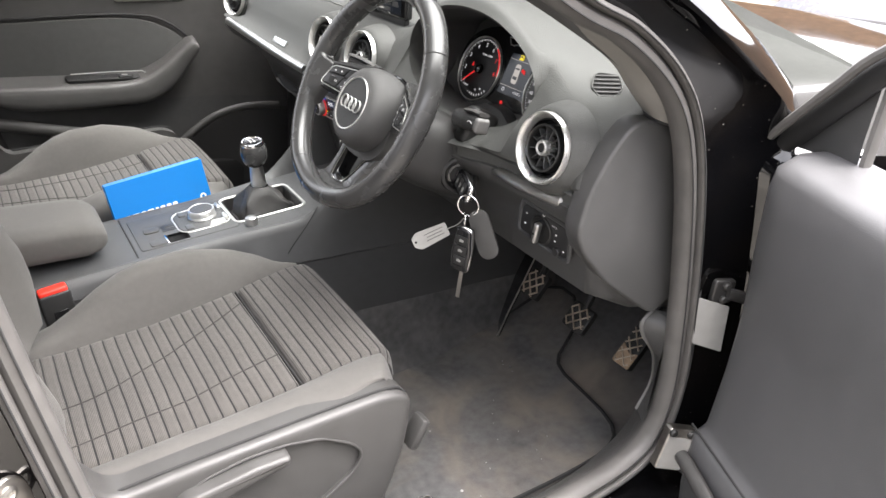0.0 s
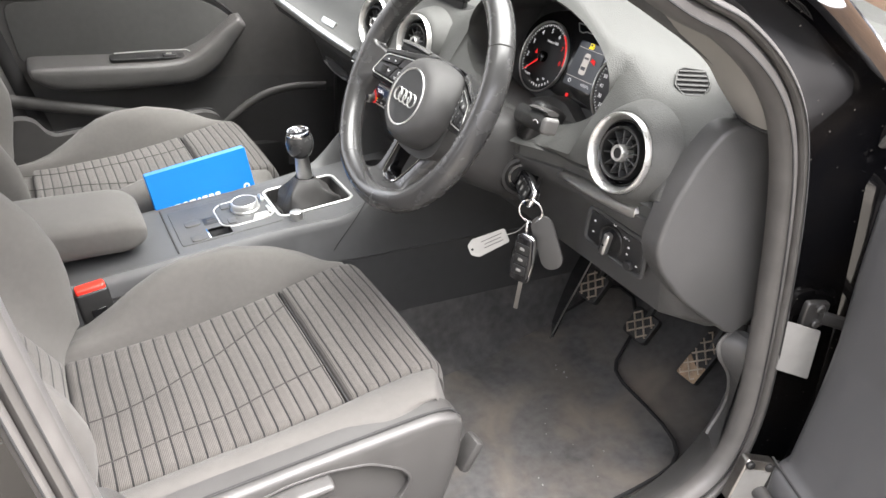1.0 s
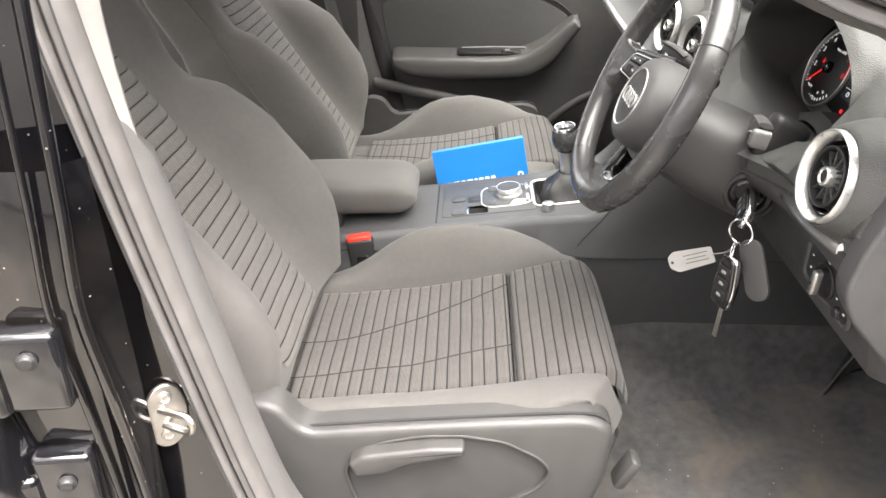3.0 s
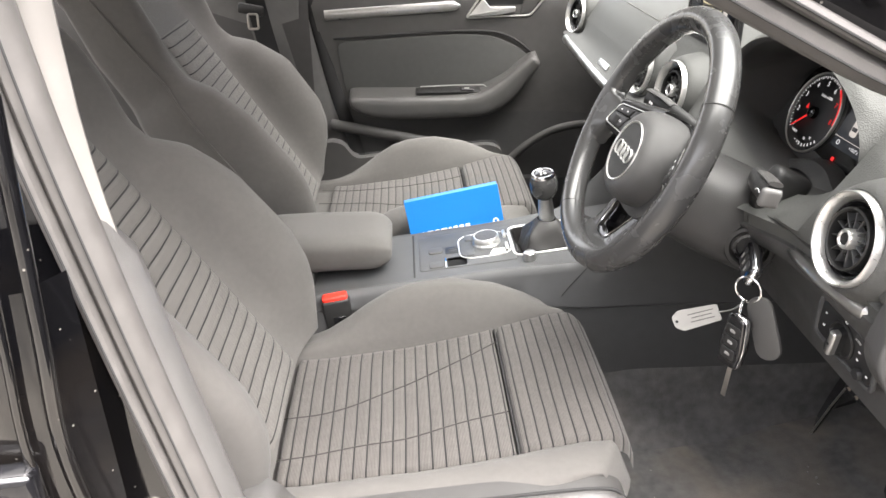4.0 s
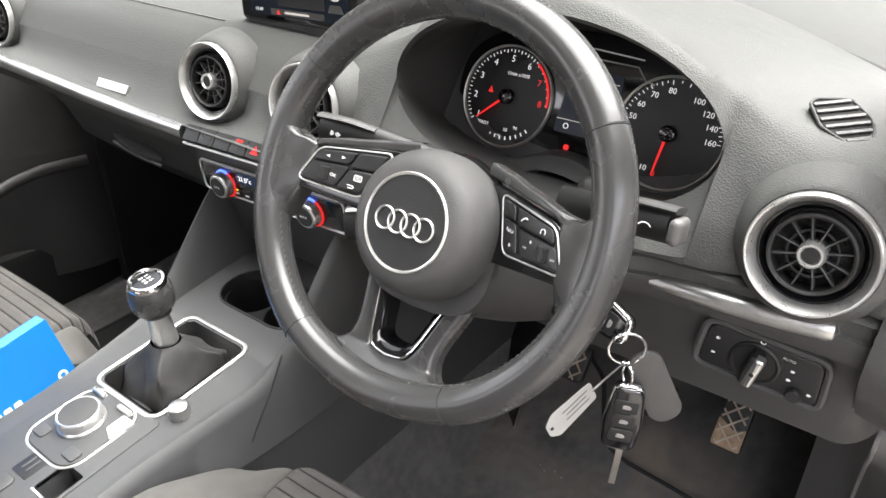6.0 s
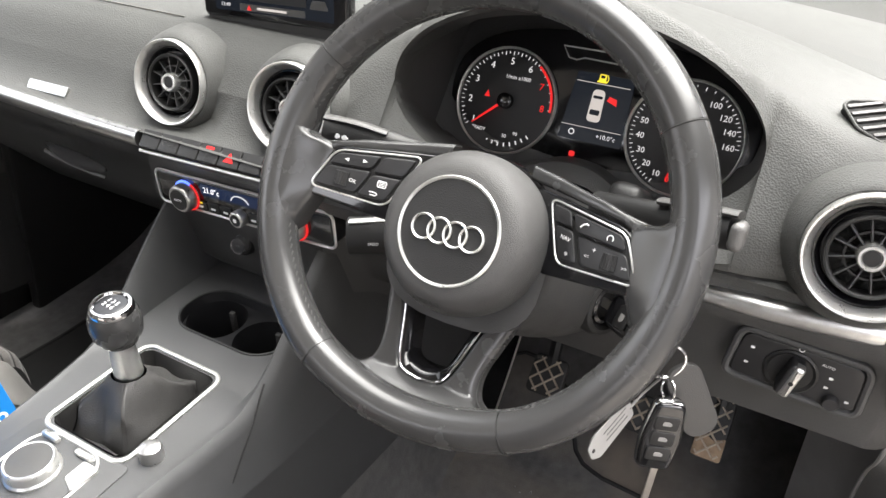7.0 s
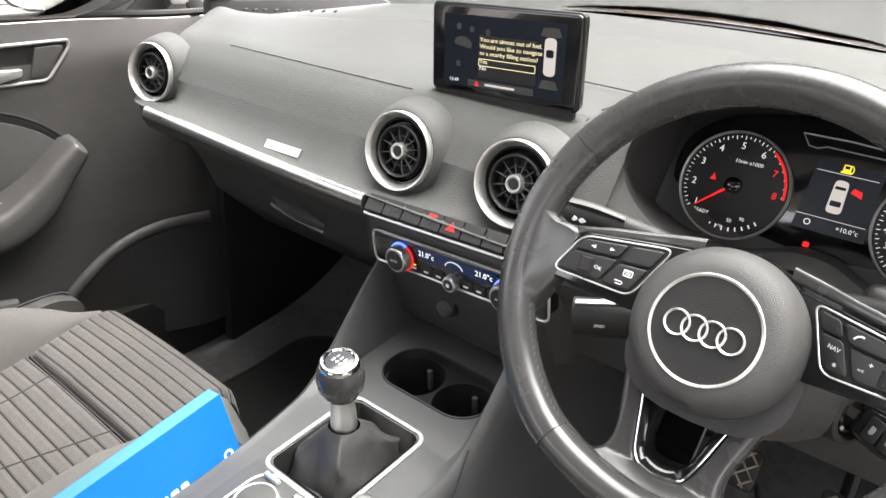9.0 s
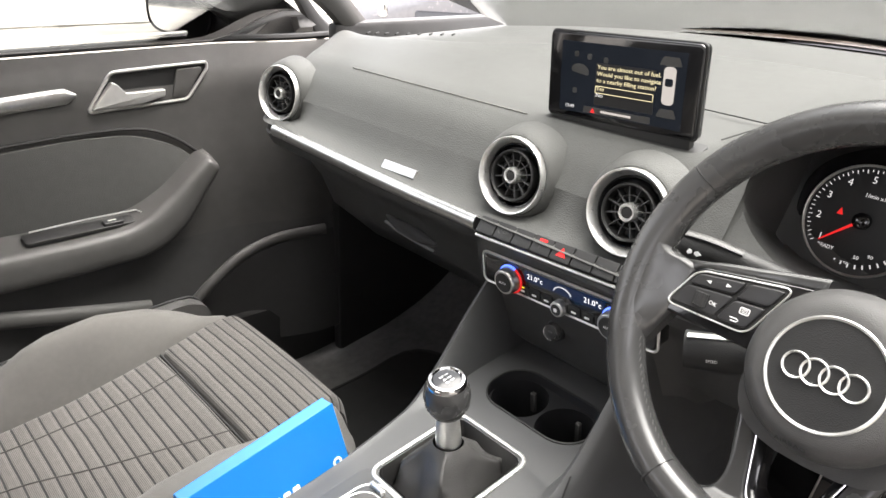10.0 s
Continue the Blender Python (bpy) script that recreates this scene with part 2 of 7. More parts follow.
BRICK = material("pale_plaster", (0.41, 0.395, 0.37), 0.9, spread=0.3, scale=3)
DARKCAR = material("grey_car_paint", (0.12, 0.12, 0.13), 0.25, spread=0.1, coat=1.0)
TIMBER = material("brown_timber", (0.16, 0.10, 0.06), 0.8, spread=0.3, scale=6)


def glass(name, tint=(0.61, 0.64, 0.625)):
    m = bpy.data.materials.new(name)
    m.use_nodes = True
    t = m.node_tree
    t.nodes.remove(t.nodes["Principled BSDF"])
    tr, gl, fr, mx = (t.nodes.new("ShaderNode" + k) for k in ("BsdfTransparent", "BsdfGlossy", "Fresnel", "MixShader"))
    tr.inputs[0].default_value = (*tint, 1)
    gl.inputs["Roughness"].default_value = 0.02
    fr.inputs[0].default_value = 1.45
    for a, b in ((fr.outputs[0], mx.inputs[0]), (tr.outputs[0], mx.inputs[1]), (gl.outputs[0], mx.inputs[2]), (mx.outputs[0], t.nodes["Material Output"].inputs[0])):
        t.links.new(a, b)
    return m


GLASS = glass("car_glass", (0.72, 0.745, 0.73))
# Tinted darker than clear glass to dim the dash top and the view outside.
SCREEN_GLASS = glass("dimming_windscreen_glass", (0.50, 0.52, 0.508))


# ---- builders ----
V = Vector


def thing(name, at, label, category, group="", kind=""):
    ob = new(name)
    ob.empty_display_size = 0.05
    ob.matrix_basis = at if isinstance(at, Matrix) else Matrix.Translation(at)
    return tagged(ob, label, category, group, kind)


def part(name, bm, mat, parent=None, label="", sharp=38):
    bmesh.ops.recalc_face_normals(bm, faces=bm.faces[:])
    me = bpy.data.meshes.new(name)
    bm.to_mesh(me)
    bm.free()
    me.materials.append(mat)
    me.polygons.foreach_set("use_smooth", [True] * len(me.polygons))
    me.set_sharp_from_angle(angle=radians(sharp))
    ob = new(name, me)
    if parent:
        ob.parent = parent
        if parent.type == "EMPTY":
            ob.matrix_parent_inverse = parent.matrix_basis.inverted()
    if label:
        ob["label"] = label
    return ob


def spl(points, n, closed=False):
    """n + 1 (closed: n) points on a smooth curve through the given ones."""
    p = np.array([tuple(q) for q in points], float)
    k = len(p) if closed else len(p) - 1
    out = []
    for i in range(n if closed else n + 1):
        s = i * k / n
        j = min(int(s), k - 1)
        f = s - j
        if closed:
            a, b, c, d = p[(j - 1) % k], p[j], p[(j + 1) % k], p[(j + 2) % k]
        else:
            b, c = p[j], p[j + 1]
            a = p[j - 1] if j else 2 * b - c
            d = p[j + 2] if j + 2 <= k else 2 * c - b
        out.append(0.5 * (2 * b + (c - a) * f + (2 * a - 5 * b + 4 * c - d) * f * f + (3 * b - a - 3 * c + d) * f ** 3))
    return out


def ease(x, a, b):
    s = min(1.0, max(0.0, (x - a) / (b - a)))
    return s * s * (3 - 2 * s)


def loft(bm, rings, wrap=False, caps=False, loop=False):
    """Skin from ring to ring; wrap joins each ring's ends, loop joins the last ring to the first."""
    vs = [[bm.verts.new(tuple(p)) for p in r] for r in rings]
    m, n = len(vs), len(vs[0])
    for i in range(m if loop else m - 1):
        for j in range(n if wrap else n - 1):
            a, b = vs[i], vs[(i + 1) % m]
            q = [a[j], a[(j + 1) % n], b[(j + 1) % n], b[j]]
            if len({tuple(v.co) for v in q}) > 2:
                bm.faces.new(q)
    if caps and not loop:
        bm.faces.new(vs[0])
        bm.faces.new(list(reversed(vs[-1])))
    return bm


def sweep(bm, points, half, n=10, closed=False, up=None):
    """A tube along points; half is its radius, or (sideways, upwards) half sizes, or a function of the share along it."""
    pts = [V(tuple(p)) for p in points]
    k = len(pts)
    rings = []
    ref = V(up) if up else None
    prev = None
    for i, p in enumerate(pts):
        d = (pts[(i + 1) % k] - pts[i - 1]) if closed or 0 < i < k - 1 else (pts[1] - pts[0] if i == 0 else pts[-1] - pts[-2])
        d.normalize()
        if ref:
            b = ref - d * ref.dot(d)
        elif prev is None:
            b = d.orthogonal()
        else:
            b = prev - d * prev.dot(d)
        b.normalize()
        prev = b
        a = d.cross(b)
        h = half(i / max(1, k - 1)) if callable(half) else half
        ha, hb = h if isinstance(h, tuple) else (h, h)
        rings.append([p + a * (ha * math.cos(2 * math.pi * j / n)) + b * (hb * math.sin(2 * math.pi * j / n)) for j in range(n)])
    return loft(bm, rings, True, not closed, closed)


def lathe(bm, profile, m, n=40, caps=False):
    """A body of revolution: profile of (radius, height), about the z axis of m."""
    rings = [[m @ V((r * math.cos(2 * math.pi * j / n), r * math.sin(2 * math.pi * j / n), z)) for j in range(n)] for r, z in profile]
    vs = [[bm.verts.new(p) for p in r] for r in rings]
    for i in range(len(vs) - 1):
        for j in range(n):
            bm.faces.new([vs[i][j], vs[i][(j + 1) % n], vs[i + 1][(j + 1) % n], vs[i + 1][j]])
    for r, (rad, _) in ((vs[0], profile[0]), (vs[-1], profile[-1])):
        if rad > 1e-6 and caps:
            bm.faces.new(r)
    bmesh.ops.remove_doubles(bm, verts=bm.verts[:], dist=1e-6)
    return bm


def slab(bm, outline, m, low, high, bevel=0.0, steps=3):
    """A plate with the given outline in the plane of m, from height low to high, its upper edge rounded."""
    turn = 1 if sum(outline[i - 1][0] * p[1] - p[0] * outline[i - 1][1] for i, p in enumerate(outline)) > 0 else -1
    rings = [[m @ V((p[0], p[1], low)) for p in outline]]

    def inset(d):
        out, k = [], len(outline)
        for i, p in enumerate(outline):
            a, b = V(outline[i - 1]), V(outline[(i + 1) % k])
            t = (b - a).normalized()
            out.append(V(p) + V((-t.y, t.x)) * d * turn)
        return out
    if bevel:
        for s in range(steps + 1):
            g = math.pi / 2 * s / steps
            o = inset(bevel * (1 - math.cos(g)))
            rings.append([m @ V((p[0], p[1], high - bevel * (1 - math.sin(g)))) for p in o])
    else:
        rings.append([m @ V((p[0], p[1], high)) for p in outline])
    return loft(bm, rings, True, True)


def rrect(w, h, r, n=5, cx=0.0, cy=0.0):
    out = []
    for k, (sx, sy) in enumerate(((1, 1), (-1, 1), (-1, -1), (1, -1))):
        for i in range(n + 1):
            a = math.pi / 2 * (k + i / n)
            out.append((cx + sx * (w / 2 - r) + r * math.cos(a), cy + sy * (h / 2 - r) + r * math.sin(a)))
    return out


def rounded(points, r, n=4):
    """An outline with rounded corners."""
    out, k = [], len(points)
    for i in range(k):
        p, a, b = V(points[i]), V(points[i - 1]), V(points[(i + 1) % k])
        u, w = (a - p), (b - p)
        d = min(r, u.length * 0.45, w.length * 0.45)
        p1, p2 = p + u.normalized() * d, p + w.normalized() * d
        for j in range(n + 1):
            s = j / n
            q = p1 * (1 - s) ** 2 + p * 2 * s * (1 - s) + p2 * s * s
            out.append((q.x, q.y))
    return out


def box(bm, m, sx, sy, sz, bevel=0.003, seg=2):
    new_bm = bmesh.new()
    bmesh.ops.create_cube(new_bm, size=1, matrix=m @ Matrix.Diagonal((sx, sy, sz, 1)))
    if bevel:
        bmesh.ops.bevel(new_bm, geom=new_bm.edges[:], offset=bevel, segments=seg, affect="EDGES", profile=0.5)
    return absorb(bm, new_bm)


def absorb(bm, other):
    me = bpy.data.meshes.new("tmp")
    other.to_mesh(me)
    other.free()
    bm.from_mesh(me)
    bpy.data.meshes.remove(me)
    return bm


def fresh():
    return bmesh.new()


def axes(at, x, z):
    """A frame at a place from its x axis and its z axis (made square)."""
    z = V(z).normalized()
    x = V(x)
    x = (x - z * x.dot(z)).normalized()
    y = z.cross(x)
    return Matrix(((x.x, y.x, z.x, at[0]), (x.y, y.y, z.y, at[1]), (x.z, y.z, z.z, at[2]), (0, 0, 0, 1)))


def lettering(name, body, m, size, mat, parent, align="CENTER", label="", lift=0.0004):
    """Flat lettering in the plane of m, turned into a mesh."""
    cu = bpy.data.curves.new(name, "FONT")
    cu.body, cu.size, cu.align_x, cu.align_y, cu.extrude = body, size, align, "CENTER", 0.0001
    cu.resolution_u = 2
    ob = bpy.data.objects.new(name, cu)
    me = bpy.data.meshes.new_from_object(ob)
    bpy.data.objects.remove(ob)
    bpy.data.curves.remove(cu)
    me.transform(m @ Matrix.Translation((0, 0, lift)))
    me.materials.clear()
    me.materials.append(mat)
    out = new(name, me)
    out.parent = parent
    if parent.type == "EMPTY":
        out.matrix_parent_inverse = parent.matrix_basis.inverted()
    if label:
        out["label"] = label
    return out


def carve(ob, cutter):
    """Cut the body in the bmesh cutter out of the mesh object ob."""
    me = bpy.data.meshes.new("cutter")
    bmesh.ops.recalc_face_normals(cutter, faces=cutter.faces[:])
    cutter.to_mesh(me)
    cutter.free()
    other = new("cutter", me)
    mod = ob.modifiers.new("cut", "BOOLEAN")
    mod.object, mod.operation, mod.solver = other, "DIFFERENCE", "EXACT"
    done = bpy.data.meshes.new_from_object(ob.evaluated_get(bpy.context.evaluated_depsgraph_get()))
    ob.modifiers.clear()
    ob.data = done
    done.set_sharp_from_angle(angle=radians(38))
    bpy.data.objects.remove(other)
    return ob

# Darker cloth colour for the shade in the seat creases.
CREASE_SHADE = material("cloth_crease_shade", (0.030, 0.028, 0.026), 0.95)
TAN_DUST = material("dust_caked_rubber", (0.26, 0.19, 0.13), 0.95, spread=0.6, scale=60, bump=0.8, bump_scale=900)


# ---- the car's shell ----
SEAL = [(-0.35, 1.215), (-0.13, 1.100), (-0.037, 1.064), (0.040, 1.014), (0.090, 0.952), (0.131, 0.848), (0.172, 0.684), (0.192, 0.542), (0.165, 0.452), (0.06, 0.415),
        (-0.12, 0.402), (-0.36, 0.402), (-0.478, 0.425), (-0.536, 0.50), (-0.568, 0.607), (-0.604, 0.789), (-0.633, 0.952), (-0.655, 1.10), (-0.665, 1.27), (-0.615, 1.362), (-0.48, 1.328)]
HOLE = V((-0.25, 0.80))


def aperture(y, grow, n=120, ahead=0.0, proud=0.0):
    """The door opening's outline, grown outwards, at the depth y."""
    out = []
    p = spl(SEAL, n, True)
    for i in range(n):
        t = V(p[(i + 1) % n]) - V(p[i - 1])
        nrm = V((-t.y, t.x)).normalized()
        if nrm.dot(V(p[i]) - HOLE) < 0:
            nrm = -nrm
        slim = ease(p[i][1], 0.84, 1.0) * ease(p[i][0], -0.6, -0.5) if grow > 0.025 and y < -0.735 else 0.0
        rear = proud * ease(-p[i][0], 0.42, 0.54) * (1 - ease(p[i][1], 0.93, 1.05))
        q = V(p[i]) + nrm * (grow * (1 - 0.55 * slim) - rear)
        out.append((q.x + ahead * ease(p[i][0], -0.1, 0.1) * (1 - slim), y + (-0.742 - y) * 0.55 * slim, q.y))
    return out


shell = thing("car_body", (0, 0, 0.3), "gloss black car body shell with open driver door", "car", kind="structure")
part("door_seal", sweep(fresh(), aperture(-0.735, 0.0), (0.011, 0.016), 10, True, (0, 1, 0)), RUBBER, shell, "grey rubber door seal")
part("seal_lip", sweep(fresh(), aperture(-0.748, 0.013), (0.005, 0.008), 8, True, (0, 1, 0)), RUBBER, shell)
band = loft(fresh(), [aperture(-0.728, 0.004), aperture(-0.715, 0.010, proud=0.014), aperture(-0.69, 0.036, proud=0.043), aperture(-0.66, 0.080, proud=0.076), aperture(-0.635, 0.108, proud=0.060)], True)
part("inner_trim", band, SILLTRIM, shell, "grey plastic pillar and sill trim")
for depth, grow, r_ in ((-0.7265, 0.0005, 0.0011), (-0.7515, -0.0040, 0.0010), (-0.7565, 0.0120, 0.0010)):
    part("seal_groove", sweep(fresh(), aperture(depth, grow), r_, 6, True, (0, 1, 0)), SEAM, shell, "dark groove along the seal")


def jamb_row(y, grow, ys, k, f, ahead=0.0):
    """One line of the jamb: square to the opening low down, and reaching to the windscreen pillar's edge higher up."""
    out = []
    p = spl(SEAL, 120, True)
    for i in range(120):
        t = V(p[(i + 1) % 120]) - V(p[i - 1])
        nrm = V((-t.y, t.x)).normalized()
        if nrm.dot(V(p[i]) - HOLE) < 0:
            nrm = -nrm
        slim = ease(p[i][1], 0.84, 0.90) * ease(p[i][0], -0.6, -0.5)
        zs = [0.86, 0.90, 0.952, 1.014, 1.064, 1.10, 1.215, 1.32]
        if p[i][0] > -0.36:
            e = V((float(np.interp(p[i][1], zs, [0.235, 0.258, 0.212, 0.125, 0.040, -0.050, -0.290, -0.40])), float(np.interp(p[i][1], zs, [0.89, 0.935, 0.985, 1.038, 1.083, 1.125, 1.262, 1.33]))))
        else:
            e = V(p[i]) + nrm * 0.055
        q = V(p[i]) + nrm * grow
        r = V(p[i]).lerp(e, k) + V((0.045, 0.025)) * f
        q = q.lerp(r, slim)
        out.append((q.x + ahead * ease(p[i][0], -0.1, 0.1) * (1 - slim), y + (ys - y) * slim, q.y))
    return out


jamb = loft(fresh(), [jamb_row(*r) for r in ((-0.738, 0.010, -0.738, 0.07, 0), (-0.742, 0.030, -0.740, 0.25, 0), (-0.747, 0.055, -0.745, 0.5, 0), (-0.754, 0.085, -0.752, 0.75, 0), (-0.760, 0.105, -0.761, 0.93, 0), (-0.785, 0.118, -0.770, 1, 0),
                                            (-0.80, 0.122, -0.774, 1, 0.12, 0.01), (-0.84, 0.130, -0.768, 1, 0.5, 0.02), (-0.86, 0.15, -0.757, 1, 0.8, 0.03), (-0.865, 0.22, -0.735, 1, 1.0, 0.06))], True)
part("door_jamb", jamb, PAINT, shell, "gloss black painted door jamb")

# roof, headlining and far side
roof = fresh()
rows = []
for x in np.linspace(-2.0, -0.30, 14):
    zc = 1.445 - 0.20 * ease(x, -1.2, 0.25) - 0.10 * ease(-x, 1.2, 2.2)
    rows.append([(x, y, zc - 0.045 * (abs(y) / 0.62) ** 3) for y in np.linspace(-0.62, 0.62, 15)])
loft(roof, rows)
hl = part("ceiling", roof, HEADLINER)
tagged(hl, "pale grey cloth headlining", "ceiling", kind="structure")
outer = fresh()
loft(outer, [[(p[0], p[1] * 1.03, p[2] + 0.035) for p in r] for r in rows])
part("roof_panel", outer, PAINT, shell)
# rear of the cabin
rear = fresh()
box(rear, pose(-2.05, 0, 0.85), 0.06, 1.5, 0.5, 0.02)
part("rear_panel", rear, HARD, shell)
# left pillars
for name, pts in (("pillar_trim", [(-0.30, 0.61, 1.23), (0.10, 0.70, 1.08), (0.27, 0.765, 0.965)]),):
    part(name, sweep(fresh(), spl(pts, 10), (0.028, 0.02), 10, up=(0, 1, 0)), TRIM if pts[0][0] > -0.5 else HEADLINER, shell, "pale grey pillar trim")
part("pillar_trim", sweep(fresh(), spl([(-0.655, -0.690, 0.93), (-0.675, -0.67, 1.05), (-0.70, -0.61, 1.25)], 8), (0.022, 0.018), 10, up=(0, 1, 0)), PILLAR, shell, "pale upper pillar trim")
# Passenger side takes the darker plastic: its footwell's shade is in the colour.
for side in (-1, 1):
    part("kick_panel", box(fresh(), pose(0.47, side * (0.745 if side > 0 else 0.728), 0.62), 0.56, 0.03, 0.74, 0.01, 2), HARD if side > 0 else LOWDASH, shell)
rl = [[(x, 0.79 + 0.02 * ease(z, 0.85, 0.97), z) for x in np.linspace(-0.66, -1.7, 10)] for z in np.linspace(0.30, 0.97, 12)]
part("rear_door_panel", loft(fresh(), rl), TRIM, shell, "dark grey rear door panel")
part("sill_panel", box(fresh(), pose(-0.1, 0.815, 0.30), 1.7, 0.10, 0.24, 0.03, 2), HARD, shell)
lw = []
for k in np.linspace(0, 1, 12):
    x = 0.255 + 0.60 * k
    lw.append([(x, 0.77, 0.845), (x, 0.80, 0.842), (x, 0.835, 0.835), (x, 0.862, 0.81), (x, 0.872, 0.76), (x, 0.865, 0.60), (x, 0.85, 0.25)])
part("front_wing", loft(fresh(), lw), PAINT, shell, "gloss black front wing")
inner = spl([(-0.20, -0.648, 1.150), (-0.065, -0.665, 1.078), (-0.018, -0.665, 1.046), (0.031, -0.665, 1.016), (0.058, -0.665, 0.991), (0.095, -0.668, 0.957)], 20)
outer = spl([(-0.26, -0.722, 1.168), (-0.125, -0.722, 1.103), (-0.037, -0.722, 1.068), (0.040, -0.722, 1.018), (0.066, -0.722, 0.985), (0.093, -0.722, 0.953)], 20)
foot_rows = []
for p, q in zip(inner, outer):
    p, q = V(p), V(q)
    foot_rows.append([p + V((0.030, 0.004, -0.004)), p + V((0.006, 0.001, 0.001)), p, p.lerp(q, 0.25) + V((-0.006, -0.002, 0)), p.lerp(q, 0.5) + V((-0.008, -0.003, 0)), p.lerp(q, 0.75) + V((-0.006, -0.002, 0)), q])
part("pillar_foot", loft(fresh(), foot_rows), PILLAR, shell, "taupe pillar trim beside the dash")
part("trim_seam", sweep(fresh(), [p + V((-0.001, -0.001, 0)) for p in foot_rows[-1][2:]], 0.0016, 6), SEAM, shell)
part("dash_gap_trim", box(fresh(), pose(0.42, 0.765, 0.925), 0.46, 0.10, 0.03, 0.008, 2), HARD, shell)
part("bulkhead", box(fresh(), pose(0.765, 0, 0.62), 0.04, 1.5, 0.72, 0.01, 1), HARD, shell)
part("pillar_trim", sweep(fresh(), spl([(-0.30, -0.61, 1.215), (-0.05, -0.655, 1.10), (0.10, -0.69, 1.01), (0.16, -0.70, 0.94)], 12), (0.035, 0.03), 10, up=(0, 1, 0)), TRIM, shell)
part("sill_panel", box(fresh(), pose(-0.2, -0.78, 0.27), 1.2, 0.10, 0.24, 0.03, 3), PAINT, shell)

# floor, bulkhead, tunnel
FLOOR_LINE = spl([(-1.9, 0.30), (-0.9, 0.26), (-0.3, 0.25), (0.1, 0.262), (0.25, 0.282), (0.35, 0.302), (0.46, 0.345), (0.57, 0.43), (0.66, 0.62), (0.74, 0.90)], 46)
fl = fresh()
loft(fl, [[(x, y, z + 0.01 * (abs(abs(y) - 0.4) / 0.35) ** 2) for y in np.linspace(-0.75, 0.78, 20)] for x, z in FLOOR_LINE])
carpet = part("floor", fl, CARPET)
tagged(carpet, "charcoal carpeted car floor with footwells", "floor", kind="structure")


# ---- dashboard ----
HOOD_Y, HOOD_W = -0.348, 0.170


def strip_z(y):
    return 0.833 + 0.010 * ease(abs(y), 0.10, 0.60)


def dash_ring(y):
    ay = abs(y)
    xb, zt = 0.56 - 0.8 * ay ** 2.2, 0.988 - 0.028 * (ay / 0.65) ** 2
    s = (y - HOOD_Y) / 0.26
    b = (1 - s * s) ** 2 if abs(s) < 1 else 0
    e = math.sqrt(max(0, 1 - ((y - HOOD_Y) / HOOD_W) ** 2))
    g = min(1, e * 4)
    hood = ease(b, 0.0, 0.30)
    crest = V((0.07 + 0.008 * b, 0.951 + 0.092 * b))
    f = V((0.016, 0.893)).lerp(V((0.045, 0.939)), hood)
    lip_t, lip_b = f + V((-0.002, 0.089)) * e, f + V((-0.012, -0.078)) * e
    in_t = lip_t.lerp(V((0.188, 0.939 + 0.062 * e ** 0.3)), g)
    in_b = lip_b.lerp(V((0.122, 0.939 - 0.086 * e ** 0.3)), g)
    mid = V((0.040, 0.928)).lerp(V((0.056, 0.957)), hood).lerp((crest + lip_t) / 2 + V((-0.003, 0.006)), min(1, e * 2))
    zs = strip_z(y)
    c = 1 - ease(ay, 0.125, 0.142)
    right = 1 if y < 0 else 0
    low_left = [(-0.012, zs - 0.030), (0.022, 0.792), (0.058, 0.772), (0.085, 0.735), (0.11, 0.68), (0.2, 0.60)]
    low_side = [(-0.008 + 0.022 * ease(-y, 0.40, 0.50), zs - 0.03), (0.018 + 0.022 * ease(-y, 0.40, 0.50), 0.795), (0.044 + 0.008 * ease(-y, 0.40, 0.50), 0.755), (0.066, 0.70), (0.10 + 0.05 * right, 0.62 + 0.04 * right), (0.2, 0.56 + 0.09 * right)]
    low_mid = [(-0.012, 0.812), (-0.004, 0.806), (0.004, 0.752), (0.022, 0.738), (0.046, 0.665), (0.14, 0.58)]
    pts = [(0.752, 0.90), (0.750, zt + 0.012), (max(xb + 0.10, 0.66), zt + 0.016), (xb + 0.055, zt + 0.006), (xb + 0.026, zt - 0.010), (xb + 0.014, zt - 0.012)]
    pts += spl([(xb, zt + 0.012 * b), (0.07 + (xb - 0.07) * 0.5, 0.979 + 0.034 * b), tuple(crest)], 10)
    pts += spl([tuple(crest), tuple(mid), tuple(lip_t)], 6)[1:]
    pts += [tuple(lip_t + V((0.004, -0.004)) * g)]
    pts += [tuple((lip_t + V((0.004, -0.004)) * g).lerp(in_t, k)) for k in (0.35, 0.7, 1)]
    pts += [tuple(in_t.lerp(in_b, 0.5)), tuple(in_b)]
    pts += [tuple(in_b.lerp(lip_b, k)) for k in (0.4, 0.8, 1)]
    v = max(max(0.0, 1 - ((y - q) / 0.075) ** 2) for q in (-0.60, -0.077, 0.077, 0.615))
    pts += spl([tuple(lip_b), (0.018 * v, 0.866 - 0.012 * e - 0.006 * v), (-0.018 + 0.010 * v + 0.030 * ease(-y, 0.40, 0.50), zs + 0.013)], 4)[1:]
    deep = 0.034 * ease(-y, 0.40, 0.50)
    pts += [(-0.027 + deep, zs + 0.009), (-0.019 + deep, zs + 0.008), (-0.019 + deep, zs - 0.008), (-0.023 + deep, zs - 0.010)]
    pts += [tuple(V(p).lerp(V(q), c)) for p, q in zip(low_left if y > 0 else low_side, low_mid)]
    pts += [(0.45, 0.58), (0.74, 0.70)]
    k = max(0.0, ay - (0.655 if y < 0 else 0.705)) / 0.037
    r = math.sqrt(max(0.0, 1 - k * k))
    out = []
